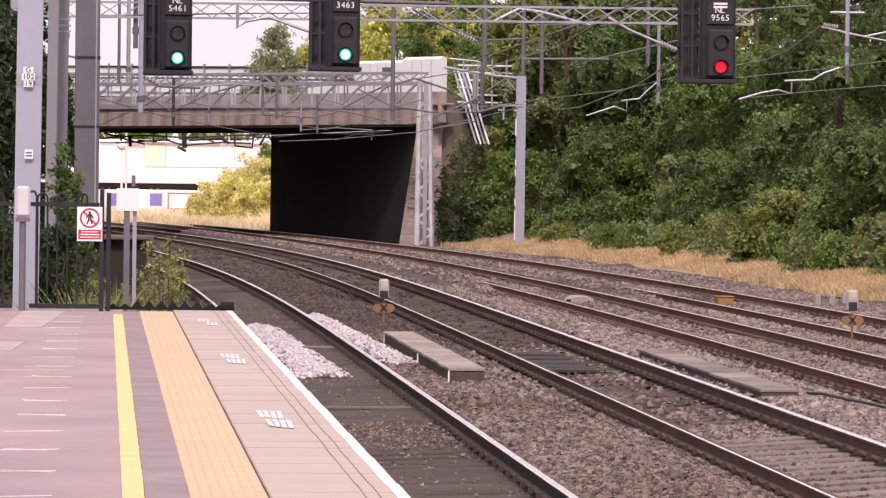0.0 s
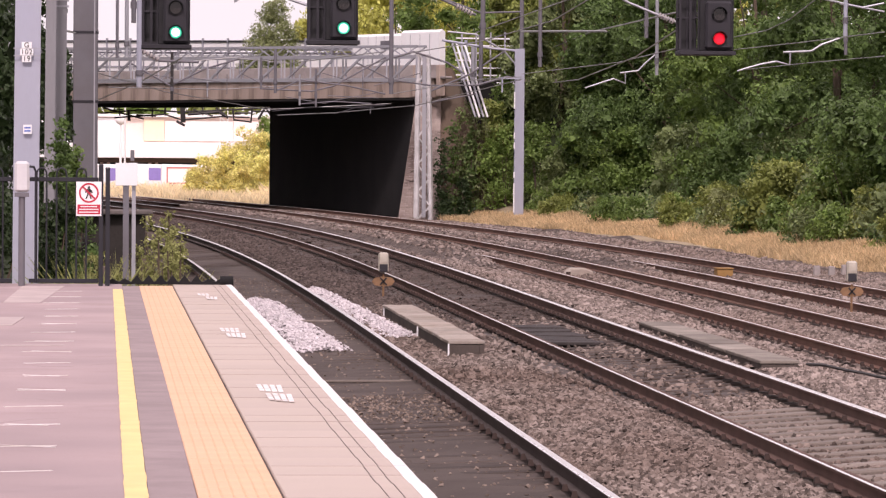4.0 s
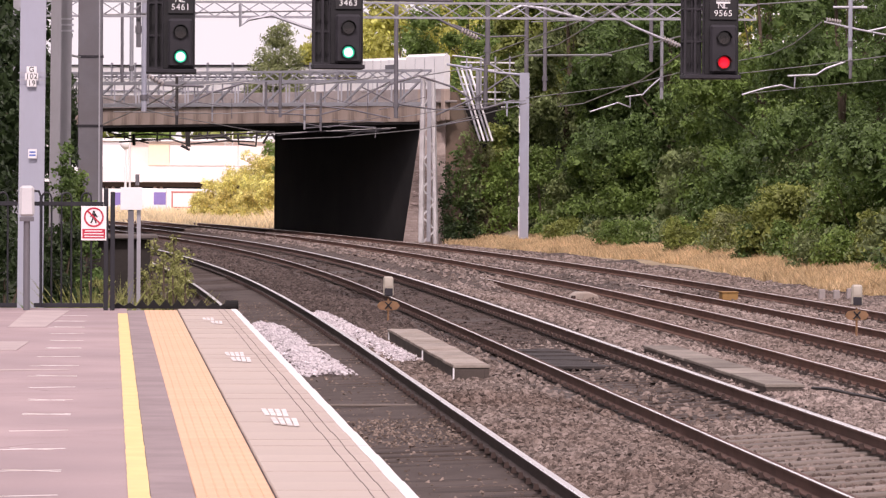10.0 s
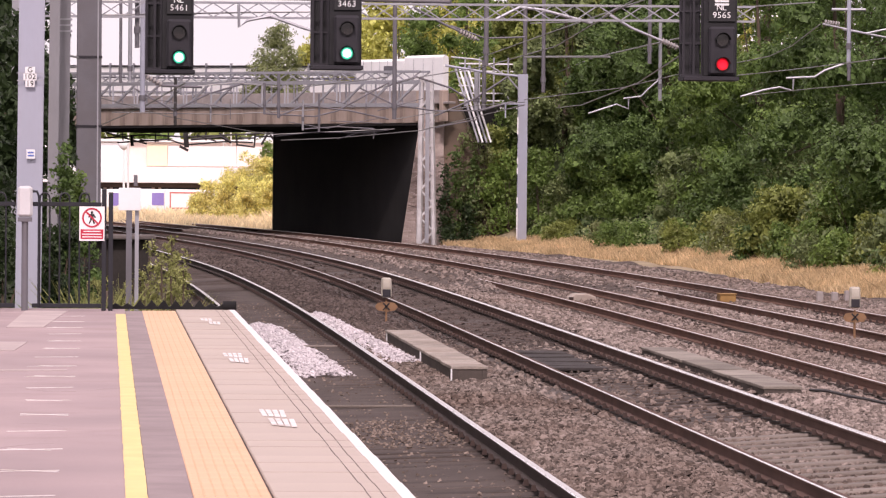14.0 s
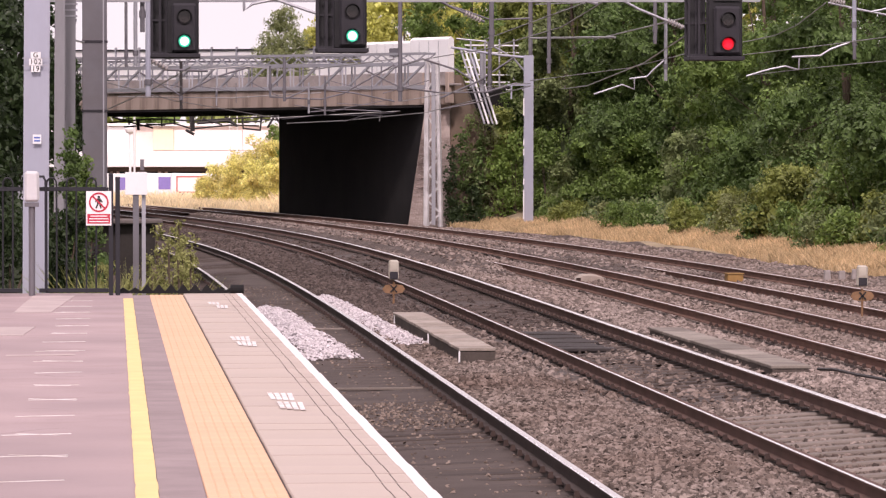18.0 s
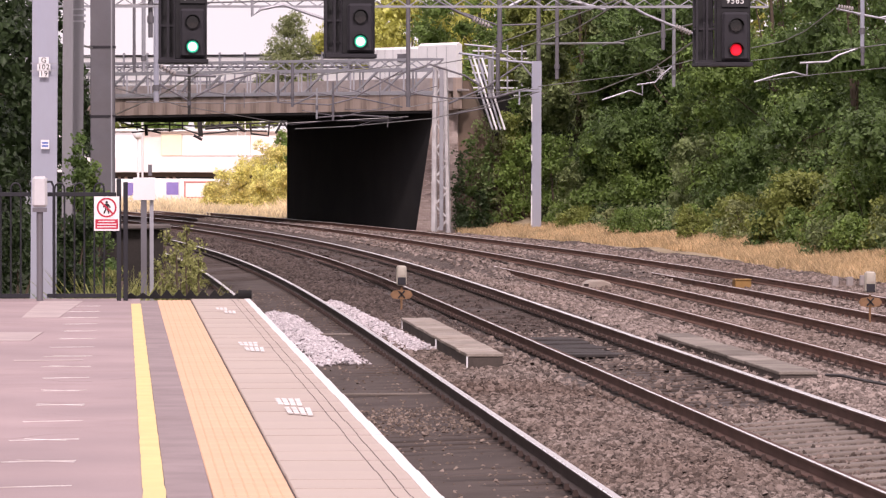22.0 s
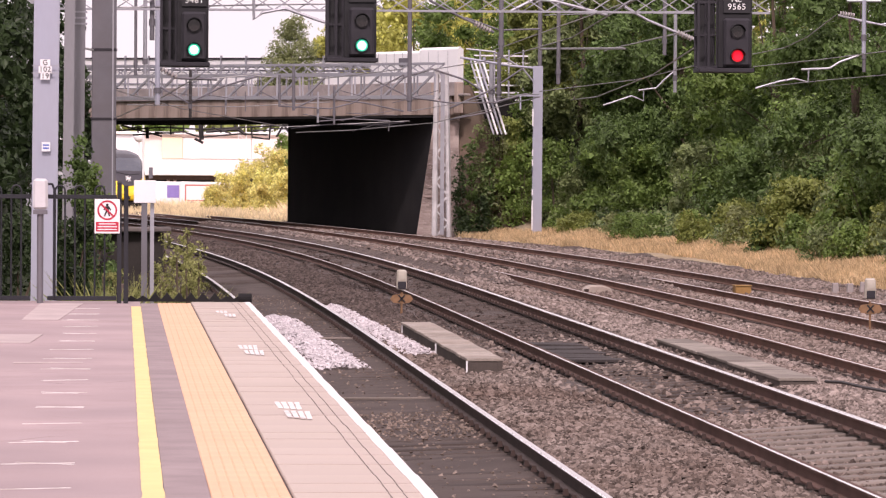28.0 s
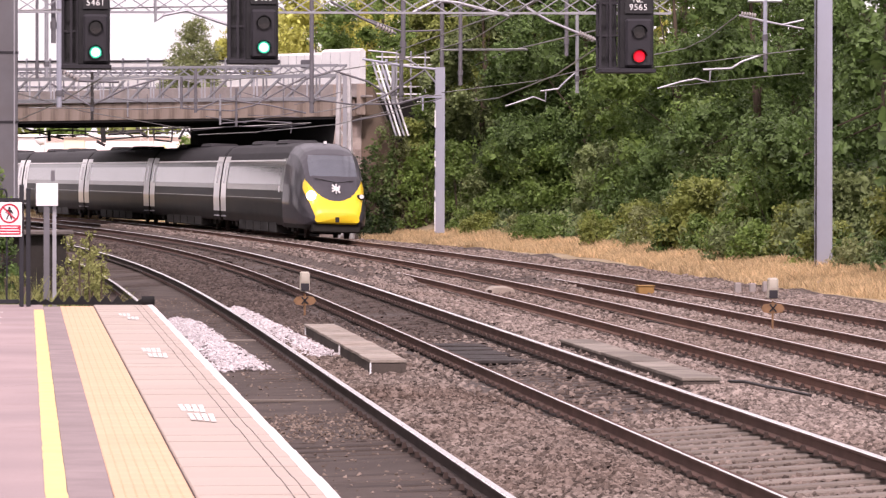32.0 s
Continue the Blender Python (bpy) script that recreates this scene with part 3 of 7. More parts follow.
SLEEPER = B()
box(SLEEPER, (0, 0, -0.1), (2.5, 0.26, 0.2), taper=0.96)
SLEEPER = finish(SLEEPER, "sleeper", M_SLEEP, bevel=0.015)
DIRTY = B()
box(DIRTY, (0, 0, -0.1), (2.5, 0.26, 0.2), taper=0.96)
DIRTY = finish(DIRTY, "sleeper", M_SLEEPD, bevel=0.015)
for i in range(4):
    tr = thing("railway_track", (0, 0, 0), ("dirt-covered track beside the platform with rusty rails", "rusty bolted track with worn shiny rail heads",
               "track with brown rails on pale stone ballast", "farthest track with brown rails beside the verge")[i], "railway track",
               group="tracks of the line", kind="structure")
    for side in (-1, 1):
        piece("rail", rail_mesh(i, side), tr, Matrix())
    cant = TRACKS[i][2]
    tilt = math.degrees(math.asin(cant / 1.435))
    bm = B()
    y = 24.0
    count = 0
    while y < 215:
        x = track_x(i, y)
        head = math.degrees(math.atan((track_x(i, y + 0.5) - track_x(i, y - 0.5)) / SPAN))
        if count < 240:
            sink = (0.036, 0.022 if y < 39 else 0.06, 0.09, 0.035 if y < 78 else 0.09)[i]
            piece("sleeper", SLEEPER if i > 1 or (i and y < 39) else DIRTY, tr, pose(x, y * SPAN, -cant / 2 - 0.165 - sink, 0, -tilt, -head))
            count += 1
        if y < (95, 95, 60, 75)[i]:
            for side in (-1, 1):
                for k in (-1, 1):
                    zr = (-cant if side < 0 else 0) - 0.135
                    box(bm, (x + side * 0.7175 + k * 0.10, y * SPAN, zr), (0.055, 0.08, 0.055), taper=0.6)
        y += 0.71 / SPAN
    part("fastenings", bm, M_CLIP, tr, "rows of dark rail clips", kind="stuff")

# black timber walkway boards between the rails of the second track
M_TAR = mat("tarred_timber", (0.042, 0.035, 0.034), 0.85, var=0.35, scale=3, fine=30, bump=0.5)
walkway = thing("crossing_boards", (6.72, 54.8, -0.285), "blackened timber boards laid between the rails", "boards")
for k in range(9):
    bm = B()
    box(bm, (0, 0, 0.05), (1.1 - 0.12 * (k % 3), 0.62, 0.05), rz=0.6 * math.sin(k * 2.0))
    o = part("board", bm, M_TAR, walkway, bevel=0.01)
    o.matrix_basis = pose(0.02 * math.sin(k * 4.0), -3.0 + k * 0.75, 0.012 * math.sin(k * 3.0), 0, 1.0 * math.sin(k), 0)

# ---- platform ----
PZ, PEND, PEDGE = 0.915, 43.9 * SPAN, 1.55
plat = thing("platform", (0, 0, 0), "station platform with tarmac, tactile strip and pale coping slabs", "platform", kind="structure")
bm = B()
prism(bm, [(-14, -0.6), (PEDGE - 0.16, -0.6), (PEDGE - 0.16, PZ - 0.09), (-14, PZ - 0.09)], 1, -40, PEND - 0.02)
part("platform_body", bm, M_PLATWALL, plat)
bm = B()
prism(bm, [(-14, PZ - 0.089), (0.21, PZ - 0.089), (0.21, PZ), (-14, PZ)], 1, -40, PEND)
part("tarmac", bm, M_TARMAC, plat, "worn pinkish grey tarmac")
bm = B()
prism(bm, [(0.213, PZ - 0.089), (0.438, PZ - 0.089), (0.438, PZ - 0.001), (0.213, PZ - 0.001)], 1, -40, PEND - 0.8)
part("tarmac_band", bm, M_TARBAND, plat, "darker strip of tarmac")
# yellow line, slightly wavering edge
v, f = [], []
for k in range(200):
    yy = 8 + k * 0.2185
    w = 0.056 + 0.005 * noise.noise((k * 0.9, 0, 0))
    c = 0.154 + 0.006 * noise.noise((0, k * 0.4, 3))
    v += [(c - w, yy, PZ + 0.002), (c + w, yy, PZ + 0.002), (c - w, yy, PZ + 0.005), (c + w, yy, PZ + 0.005)]
for k in range(199):
    a = k * 4
    f += [(a + 2, a + 3, a + 7, a + 6), (a, a + 2, a + 6, a + 4), (a + 1, a + 5, a + 7, a + 3)]
piece("yellow_line", raw_mesh("yellow_line", v, f, M_YELLOW), plat, Matrix(), "broad yellow safety line")
# tactile units, with lengthwise ribs
bm = B()
n = 7
outline = [(-0.198, 0.0)]
for k in range(n):
    x0 = -0.198 + (k + 0.12) * 0.396 / n
    x1 = -0.198 + (k + 0.88) * 0.396 / n
    outline += [(x0 - 0.006, 0.0615), (x0, 0.066), (x1, 0.066), (x1 + 0.006, 0.0615)]
outline += [(0.198, 0.0)]
prism(bm, outline, 1, -0.197, 0.197)
TACT = finish(bm, "tactile_paver", M_TACTILE)
y = 12.2
while y < PEND - 0.9:
    piece("tactile_paver", TACT, plat, pose(0.61 + 0.028 * (PEND - y) / 31, y, PZ - 0.062))
    y += 0.4
# coping slabs
COPES = []
for half in (0.30, 0.45, 0.60, 0.38):
    bm = B()
    prism(bm, [(-0.36, 0.0), (0.36, 0.0), (0.36, 0.08), (0.345, 0.088), (-0.354, 0.088), (-0.36, 0.08)], 1, -half + 0.0012, half - 0.0012)
    slab = finish(bm, "coping_slab", M_COPING)
    bm = B()
    prism(bm, [(-0.016, 0.0), (0.05, 0.0), (0.05, 0.006), (-0.016, 0.006)], 1, -half + 0.001, half - 0.001)
    edge = finish(bm, "white_edge", M_WLINE)
    bm = B()
    box(bm, (0, 0, 0), (0.0042, half * 2 - 0.02, 0.003))
    COPES.append((half, slab, edge, finish(bm, "groove", M_GROOVE)))
y, k = 12.0, 0
while y < PEND - 0.65:
    half, slab, edge, groove = COPES[(k * 7 + k // 3 + k * k // 5) % 4]
    y += half + (0.004 if k % 4 == 2 else 0.0)
    c = piece("coping_slab", slab, plat, pose(1.185 + 0.026 * (PEND - y) / 31, y, PZ - 0.088 + 0.003 * math.sin(k * 2.1), 0, 0, 0.012 * math.sin(k * 1.7)))
    piece("white_edge", edge, c, pose(0.30, 0, 0.085))
    for gx in (0.20, 0.125):
        piece("groove", groove, c, pose(gx + 0.002 * math.sin(k * 5.0), 0, 0.0885))
    y += half
    k += 1
bm = B()
box(bm, (0.87, 20.0, PZ - 0.05), (1.32, 66, 0.075))
part("paving_bed", bm, M_GROOVE, plat)
# worn white figures on the coping at each car stop: bars
for yy in (24.2 * SPAN, 32.2 * SPAN, 40.2 * SPAN):
    for kx in (-1.5, -0.5, 0.5, 1.5):
        for ky in (-1, 1):
            if kx * ky > 1 and yy > 45:
                continue
            bm = B()
            mx, my = 1.14 + 0.046 * kx - 0.012 * ky, yy + 0.56 * ky - 0.07 * kx
            bar(bm, (mx - 0.006 * kx, my - 0.45, PZ + 0.0045), (mx + 0.008, my + 0.42 + 0.05 * kx, PZ + 0.0045), 0.033, 0.002)
            part("painted_mark", bm, M_WMARK, plat, "worn white painted mark")
# thin white bay ticks on the tarmac
for k in range(16):
    y = (18.2 + 1.55 * k) * SPAN
    bm = B()
    r_ = 0.02 * math.sin(k * 3.3)
    bar(bm, (-0.62 - 0.05 * math.sin(k), y, PZ + 0.002), (-0.26, y + 0.12 + r_, PZ + 0.002), 0.024, 0.003)
    if k % 3:
        bar(bm, (-0.58, y + 0.16, PZ + 0.0025), (-0.3 + 0.04 * math.sin(k * 2.0), y - 0.02, PZ + 0.0025), 0.018, 0.003)
    part("white_tick", bm, M_WMARK, plat, "thin worn white tick on the tarmac")
for v4 in ([(-1.07, 46.8), (-0.68, 46.8), (-0.47, 52.6), (-0.97, 52.6)], [(-1.5, 40.7), (-0.85, 40.7), (-0.77, 42.8), (-1.4, 42.8)],
           [(-0.9, 36.5), (-0.33, 36.62), (-0.33, 36.75), (-0.9, 36.68)]):
    bm = B()
    prism(bm, v4, 2, PZ + 0.001, PZ + 0.005)
    part("repair_patch", bm, M_PATCH, plat, "pale patch across the tarmac")
for k in range(7):
    bm = B()
    x0, y0 = -1.3 + 0.21 * k, 22.0 + 3.7 * k + 0.9 * math.sin(k * 2.2)
    pts = [(x0 + 0.22 * j + 0.0, y0 + 0.35 * math.sin(k * 3.0 + j * 1.3)) for j in range(5)]
    for a, b in zip(pts, pts[1:]):
        bar(bm, (a[0], a[1], PZ + 0.0005), (b[0], b[1], PZ + 0.0005), 0.012, 0.002)
    bmesh.ops.remove_doubles(bm, verts=bm.verts, dist=0.006)
    part("crack", bm, M_TARBAND, plat, "fine dark crack in the tarmac")
# saw-toothed rubber ramp guard at the platform's end
guard = thing("rubber_trespass_guard", (0, 43.85, PZ), "black saw-toothed rubber guard at the platform's end", "guard")
for k in range(10):
    x = 0.10 + k * 0.145
    bm = B()
    w = 0.072
    h = 0.11 if 1 < k < 8 else 0.07
    prism(bm, [(x - w, 0.0), (x + w, 0.0), (x + w * 0.9, 0.03), (x, h), (x - w * 0.9, 0.03)], 1, -0.06, 0.1)
    part("tooth", bm, M_RUBBER, guard)
bm = B()
box(bm, (0.75, 0.06, 0.015), (1.5, 0.16, 0.03))
part("base_strip", bm, M_RUBBER, guard, bevel=0.006)
bm = B()
tube(bm, (1.40, -0.06, 0.05), (1.56, -0.06, 0.05), 0.055, 12)
part("end_roll", bm, M_RUBBER, guard)

# ---- fence and gate at the platform's end ----
FY = 43.2


def gate_panel(name, x0, x1, label):
    g = thing(name, (x0, FY, PZ), label, "fence", group="platform end fence")
    w = x1 - x0
    for z in (0.06, 1.27):
        bm = B()
        box(bm, (w / 2, 0, z), (w, 0.035, 0.05))
        part("rail", bm, M_FENCE, g, bevel=0.004)
    k = 0
    x = 0.09
    while x < w - 0.05:
        bm = B()
        tube(bm, (x, 0, 0.03), (x, 0, 1.33), 0.011, 8)
        part("bar", bm, M_FENCE, g)
        k += 1
        x += 0.118
    # hoop tops joining the bars in pairs
    x = 0.09
    while x + 0.118 < w - 0.02:
        bm = B()
        pts = [(x + 0.059 - 0.059 * math.cos(a), 0, 1.33 + 0.075 * math.sin(a)) for a in [math.pi * j / 8 for j in range(9)]]
        path_tube(bm, pts, 0.011, 8)
        part("hoop", bm, M_FENCE, g)
        x += 0.236
    return g


gate = gate_panel("pedestrian_gate", -0.90, -0.075, "black steel bow-topped gate, shut, at the platform's end")
side_fence = gate_panel("bow_top_fence", -2.6, -1.10, "black steel bow-topped fence panel")
for px_, h in ((-0.045, 1.44), (0.035, 1.40)):
    fp = thing("gate_post", (px_, FY, PZ), "square black steel gate post", "post", group="gate posts")
    bm = B()
    box(bm, (0, 0, h / 2), (0.055, 0.055, h))
    part("shaft", bm, M_FENCE, fp, bevel=0.004)
    bm = B()
    box(bm, (0, 0, h + 0.008), (0.065, 0.065, 0.016), taper=0.7)
    part("cap", bm, M_FENCE, fp)
# prohibition sign on the gate
sg = thing("warning_sign", (-0.19, FY - 0.03, 1.955), "white and red no-trespass sign with a struck-out walking figure", "sign")
bm = B()
box(bm, (0, 0, 0), (0.30, 0.004, 0.41))
part("plate", bm, M_SIGNW, sg)
bm = B()
n = 40
for k in range(n):
    a, b = 2 * math.pi * k / n, 2 * math.pi * (k + 1) / n
    vs = [bm.verts.new((r * math.cos(t), yv, 0.072 + r * math.sin(t))) for yv in (-0.004, -0.008) for t, r in ((a, 0.118), (b, 0.118), (b, 0.098), (a, 0.098))]
    bm.faces.new(vs[4:])
    bm.faces.new((vs[0], vs[1], vs[5], vs[4]))
    bm.faces.new((vs[2], vs[3], vs[7], vs[6]))
part("ring", bm, M_SIGNR, sg, "red ring")
bm = B()
bar(bm, (-0.072, -0.0065, 0.144), (0.072, -0.0065, 0.0), 0.005, 0.02)
part("stroke", bm, M_SIGNR, sg, "red stroke")
bm = B()
disc(bm, (0.0, -0.0045, 0.135), 0.016, 0.004, 12)
box(bm, (0.0, -0.0045, 0.088), (0.042, 0.004, 0.062))
for a, b in (((-0.008, 0.058), (-0.034, 0.0)), ((0.008, 0.058), (0.028, 0.0)), ((0.018, 0.11), (0.042, 0.07)), ((-0.018, 0.11), (-0.04, 0.075))):
    bar(bm, (a[0], -0.0045, a[1]), (b[0], -0.0045, b[1]), 0.004, 0.017)
part("pictogram", bm, M_BLACK, sg, "black walking pictogram")
bm = B()
box(bm, (0, -0.004, -0.125), (0.27, 0.004, 0.115))
part("red_panel", bm, M_SIGNR, sg, "red text panel")
for k in range(3):
    bm = B()
    box(bm, (0, -0.0075, -0.092 - k * 0.033), (0.23 - 0.03 * (k == 0), 0.003, 0.012))
    part("text_bar", bm, M_SIGNW, sg, "line of small white text")
# key-pad post
kp = thing("keypad_post", (-0.985, FY - 0.05, PZ), "grey post with a pale plastic keypad hood beside the gate", "post")
bm = B()
tube(bm, (0, 0, 0), (0, 0, 1.1), 0.04, 12)
part("pole", bm, M_GALVD, kp, smooth=False)
bm = B()
box(bm, (0, 0, 1.30), (0.185, 0.14, 0.37), taper=0.94)
part("hood", bm, M_CABG, kp, "pale grey plastic hood", bevel=0.03)
bm = B()
box(bm, (0, 0, 1.085), (0.17, 0.12, 0.05))
part("bracket", bm, M_GALVD, kp)
bm = B()
path_tube(bm, [(0.08, 0, 1.42), (0.14, 0, 1.42), (0.165, 0, 1.36), (0.165, 0, 0.05)], 0.015, 8)
part("conduit", bm, M_FENCE, kp, "black bent conduit")
# blank notice plate on a post behind the fence
np_ = thing("notice_plate", (0.27, 46.3, 0.3), "plain pale plate on a grey steel post", "sign")
bm = B()
box(bm, (0, 0, 0.85), (0.075, 0.05, 1.9))
part("post", bm, M_GALVD, np_)
bm = B()
box(bm, (0.10, 0.06, 0.85), (0.05, 0.05, 1.9))
part("post", bm, M_GALV, np_)
bm = B()
box(bm, (0.005, -0.035, 1.93), (0.28, 0.012, 0.29))
part("plate", bm, M_SIGNW, np_, "blank pale plate", bevel=0.003)
bm = B()
box(bm, (0.08, 0.05, 2.17), (0.05, 0.05, 0.14))
part("cap", bm, M_GALVD, np_)
# old timber posts and a dark cable trough wall beyond the platform
for x, y, h in ((0.02, 47.0, 0.9), (0.55, 52.0, 0.95), (0.68, 52.3, 0.85), (0.30, 49.5, 0.8)):
    bm = B()
    box(bm, (0, 0, h / 2), (0.12, 0.12, h), taper=0.9)
    solid("timber_post", bm, M_POST, "short weathered timber post in the weeds", "post", group="old timber posts",
          at=(x, y, gz(x, y) - 0.05), bevel=0.012)
ramp = thing("old_ramp_wall", (-0.08, 60.0, 0.15), "low dark masonry wall with a grey coping beyond the platform", "wall")
bm = B()
box(bm, (-0.2, 0, 0.66), (1.9, 0.5, 1.32))
part("masonry", bm, M_OLDWALL, ramp, bevel=0.02)
bm = B()
box(bm, (-0.2, 0, 1.36), (2.15, 0.9, 0.08))
part("coping", bm, M_RAMPCOPE, ramp, "weathered grey coping", bevel=0.02)

# ---- overhead line masts and the signal gantry ----


def h_mast(name, at, size, height, material, label, rz=0.0, lean=0.0):
    """Rolled-steel H mast with base plate."""
    t = thing(name, at, label, "mast", group="overhead line masts", rz=rz)
    for k in (-1, 1):
        bm = B()
        box(bm, (0, k * size * 0.45, height / 2), (size, size * 0.07, height))
        o = part("flange", bm, material, t)
    bm = B()
    box(bm, (0, 0, height / 2), (size * 0.06, size * 0.84, height))
    part("web", bm, material, t)
    bm = B()
    box(bm, (0, 0, 0.03), (size * 1.6, size * 1.6, 0.06))
    part("base_plate", bm, M_GALVD, t, bevel=0.01)
    if lean:
        t.matrix_basis = pose(at[0], at[1] * SPAN, at[2], 0, lean, rz)
    return t


mast = h_mast("overhead_mast", (-1.03, 47.0, 0.45), 0.33, 9.5, M_MASTW, "pale painted steel mast with number plates behind the gate", lean=0.45)
PL = thing("mast_number_plate", (-1.015, 46.82, 3.80), "small white plates with black figures strapped to a mast", "plate")
for k, txt in enumerate(("G", "102", "19")):
    bm = B()
    w = (0.13, 0.17, 0.12)[k]
    box(bm, (0, 0, 0.085 - k * 0.088), (w, 0.006, 0.084))
    p_ = part("plate", bm, M_SIGNW, PL)
    letters(txt, 0.095, pose(0, -0.006, 0.085 - k * 0.088, 90), M_BLACK, PL, "figure")
for z in (-0.05, 0.045):
    bm = B()
    box(bm, (0.0, 0.0, z), (0.34, 0.003, 0.012))
    part("strap", bm, M_GALV, PL)
PB = thing("small_blue_plate", (-1.0, 46.82, 2.80), "small white and blue plate on the pale mast", "plate")
bm = B()
box(bm, (0, 0, 0), (0.11, 0.004, 0.12))
part("plate", bm, M_SIGNW, PB)
for z in (0.02, -0.02):
    bm = B()
    box(bm, (0, -0.003, z), (0.08, 0.003, 0.022))
    part("bar", bm, M_BLUE, PB)
h_mast("overhead_mast", (-0.93, 60.0, 0.4), 0.17, 9.5, M_GREYM, "slim grey steel mast", lean=0.4)
h_mast("overhead_mast", (-0.78, 61.0, 0.4), 0.20, 9.5, M_GREYM, "grey steel mast with pipe bands near its top", lean=0.4)
for k in range(4):
    bm = B()
    box(bm, (0, 0, 0), (0.22, 0.22, 0.03))
    solid("mast_band", bm, M_GALV, "steel strap round a mast", "strap", group="mast straps", at=(-0.73, 61.0, 4.95 + 0.1 * k + (0.9 if k > 2 else 0)))

# signal gantry: box columns, a boom above the view, and drop frames
GY = 78.0
col = thing("gantry_column", (-0.425, GY, 0.3), "grey box-section steel gantry column with welded bands", "column")
bm = B()
box(bm, (0, 0, 5.2), (0.53, 0.45, 10.4))
part("shaft", bm, M_GALVD, col, bevel=0.02)
for z in (3.28, 4.77, 6.3, 7.8):
    bm = B()
    box(bm, (0, 0, z), (0.56, 0.48, 0.05))
    part("band", bm, M_CAGE, col)
bm = B()
box(bm, (0.19, -0.235, 5.2), (0.03, 0.03, 10.0))
part("conduit", bm, M_GALV, col)
col2 = copy_thing(col, pose(19.4, GY * SPAN, -0.1))
boom = thing("signal_gantry_boom", (0, GY, 9.4), "deep lattice steel boom carrying the signals", "gantry")
for zz in (0, 1.1):
    for yy in (-0.5, 0.5):
        bm = B()
        box(bm, (9.4, yy, zz), (20.4, 0.12, 0.12))
        part("chord", bm, M_GALVD, boom)
for k in range(16):
    for yy in (-0.5, 0.5):
        bm = B()
        bar(bm, (-0.4 + k * 1.25, yy, 0.0 if k % 2 else 1.1), (0.85 + k * 1.25, yy, 1.1 if k % 2 else 0.0), 0.07, 0.07)
        part("brace", bm, M_GALVD, boom)


def signal(x, zb, lit, name_lines, w, cage, label):
    """Two-aspect LED signal in a drop cage hung from the boom."""
    s = thing("railway_signal", (x, GY - 0.9, zb), label, "signal", group="signals on the gantry")
    half = w / 2
    # back board
    bm = B()
    box(bm, (0, 0, 1.05), (w, 0.10, 2.1))
    part("back_board", bm, M_SIGBACK, s, bevel=0.02)
    # head
    bm = B()
    box(bm, (0.03, -0.13, 0.55), (w * 0.78, 0.18, 1.04))
    head = part("signal_head", bm, M_CAGE, s, "dark grey rounded signal head", bevel=0.05)
    for zz, lamp in ((0.26, lit), (0.78, None)):
        bm = B()
        disc(bm, (0.03, -0.235, zz), 0.155, 0.03, 28)
        part("lens_ring", bm, M_SIGBACK, head)
        bm = B()
        disc(bm, (0.03, -0.258, zz), 0.128, 0.02, 28)
        part("lens", bm, {M_GREEN: M_GRIM, M_RED: M_RRIM}.get(lamp, M_LENS), head, "lit aspect" if lamp else "dark unlit lens")
        if lamp:
            bm = B()
            disc(bm, (0.03, -0.271, zz), 0.094, 0.008, 24)
            part("lamp_core", bm, lamp, head, "bright core of the lit aspect")
        bm = B()
        r = 0.165
        arc = [math.pi * (0.02 + 0.96 * j / 14) for j in range(15)]
        for a, b in zip(arc, arc[1:]):
            p4 = [(0.03 + r * math.cos(t), yv, zz + r * math.sin(t)) for t in (a, b) for yv in (-0.23, -0.42)]
            vs = [bm.verts.new(c) for c in (p4[0], p4[2], p4[3], p4[1])]
            bm.faces.new(vs)
        bmesh.ops.remove_doubles(bm, verts=bm.verts, dist=0.0005)
        hood = part("hood", bm, M_SIGBACK, head)
        sol = hood.modifiers.new("thick", "SOLIDIFY")
        sol.thickness = 0.012
    # number plate
    bm = B()
    box(bm, (0.03, -0.07, 1.43), (w * 0.78, 0.04, 0.50))
    npl = part("number_plate", bm, M_BLACK, s, "black plate with white characters", bevel=0.008)
    for k, txt in enumerate(name_lines):
        if txt == "=":
            for q in range(2):
                bm = B()
                box(bm, (0.03, -0.095, 1.62 - q * 0.07), (0.30, 0.006, 0.045))
                part("bar", bm, M_SIGNW, npl)
        else:
            letters(txt, 0.185, pose(0.03, -0.095, 1.48 - 0.165 * (k - (name_lines[0] == "=")), 90), M_SIGNW, npl, "character")
    # open cage on the near-side, with shelf
    for yy in (0.1, 0.62):
        for xx in (-half - cage, -half - cage * 0.45, -half):
            bm = B()
            box(bm, (xx, yy, 2.3), (0.05, 0.05, 4.6))
            part("cage_upright", bm, M_CAGE, s)
    for zz in (0.03, 0.72, 1.42, 2.1, 2.9, 3.7):
        bm = B()
        for yy in (0.1, 0.62):
            box(bm, (-half - cage / 2, yy, zz), (cage, 0.035, 0.035))
        for xx in (-half - cage, -half):
            box(bm, (xx, 0.36, zz), (0.035, 0.52, 0.035))
        part("cage_rail", bm, M_CAGE, s)
    bm = B()
    box(bm, (-cage / 2, 0.25, -0.045), (w + cage + 0.06, 0.95, 0.09))
    part("platform_tray", bm, M_CAGE, s, bevel=0.01)
    bm = B()
    box(bm, (-half - cage / 2, 0.64, 2.3), (cage, 0.02, 4.5))
    part("back_screen", bm, M_BLACK, s)
    bm = B()
    box(bm, (0, 0.08, 3.2), (w * 0.8, 0.06, 3.0))
    part("hanger", bm, M_SIGBACK, s)
    return s


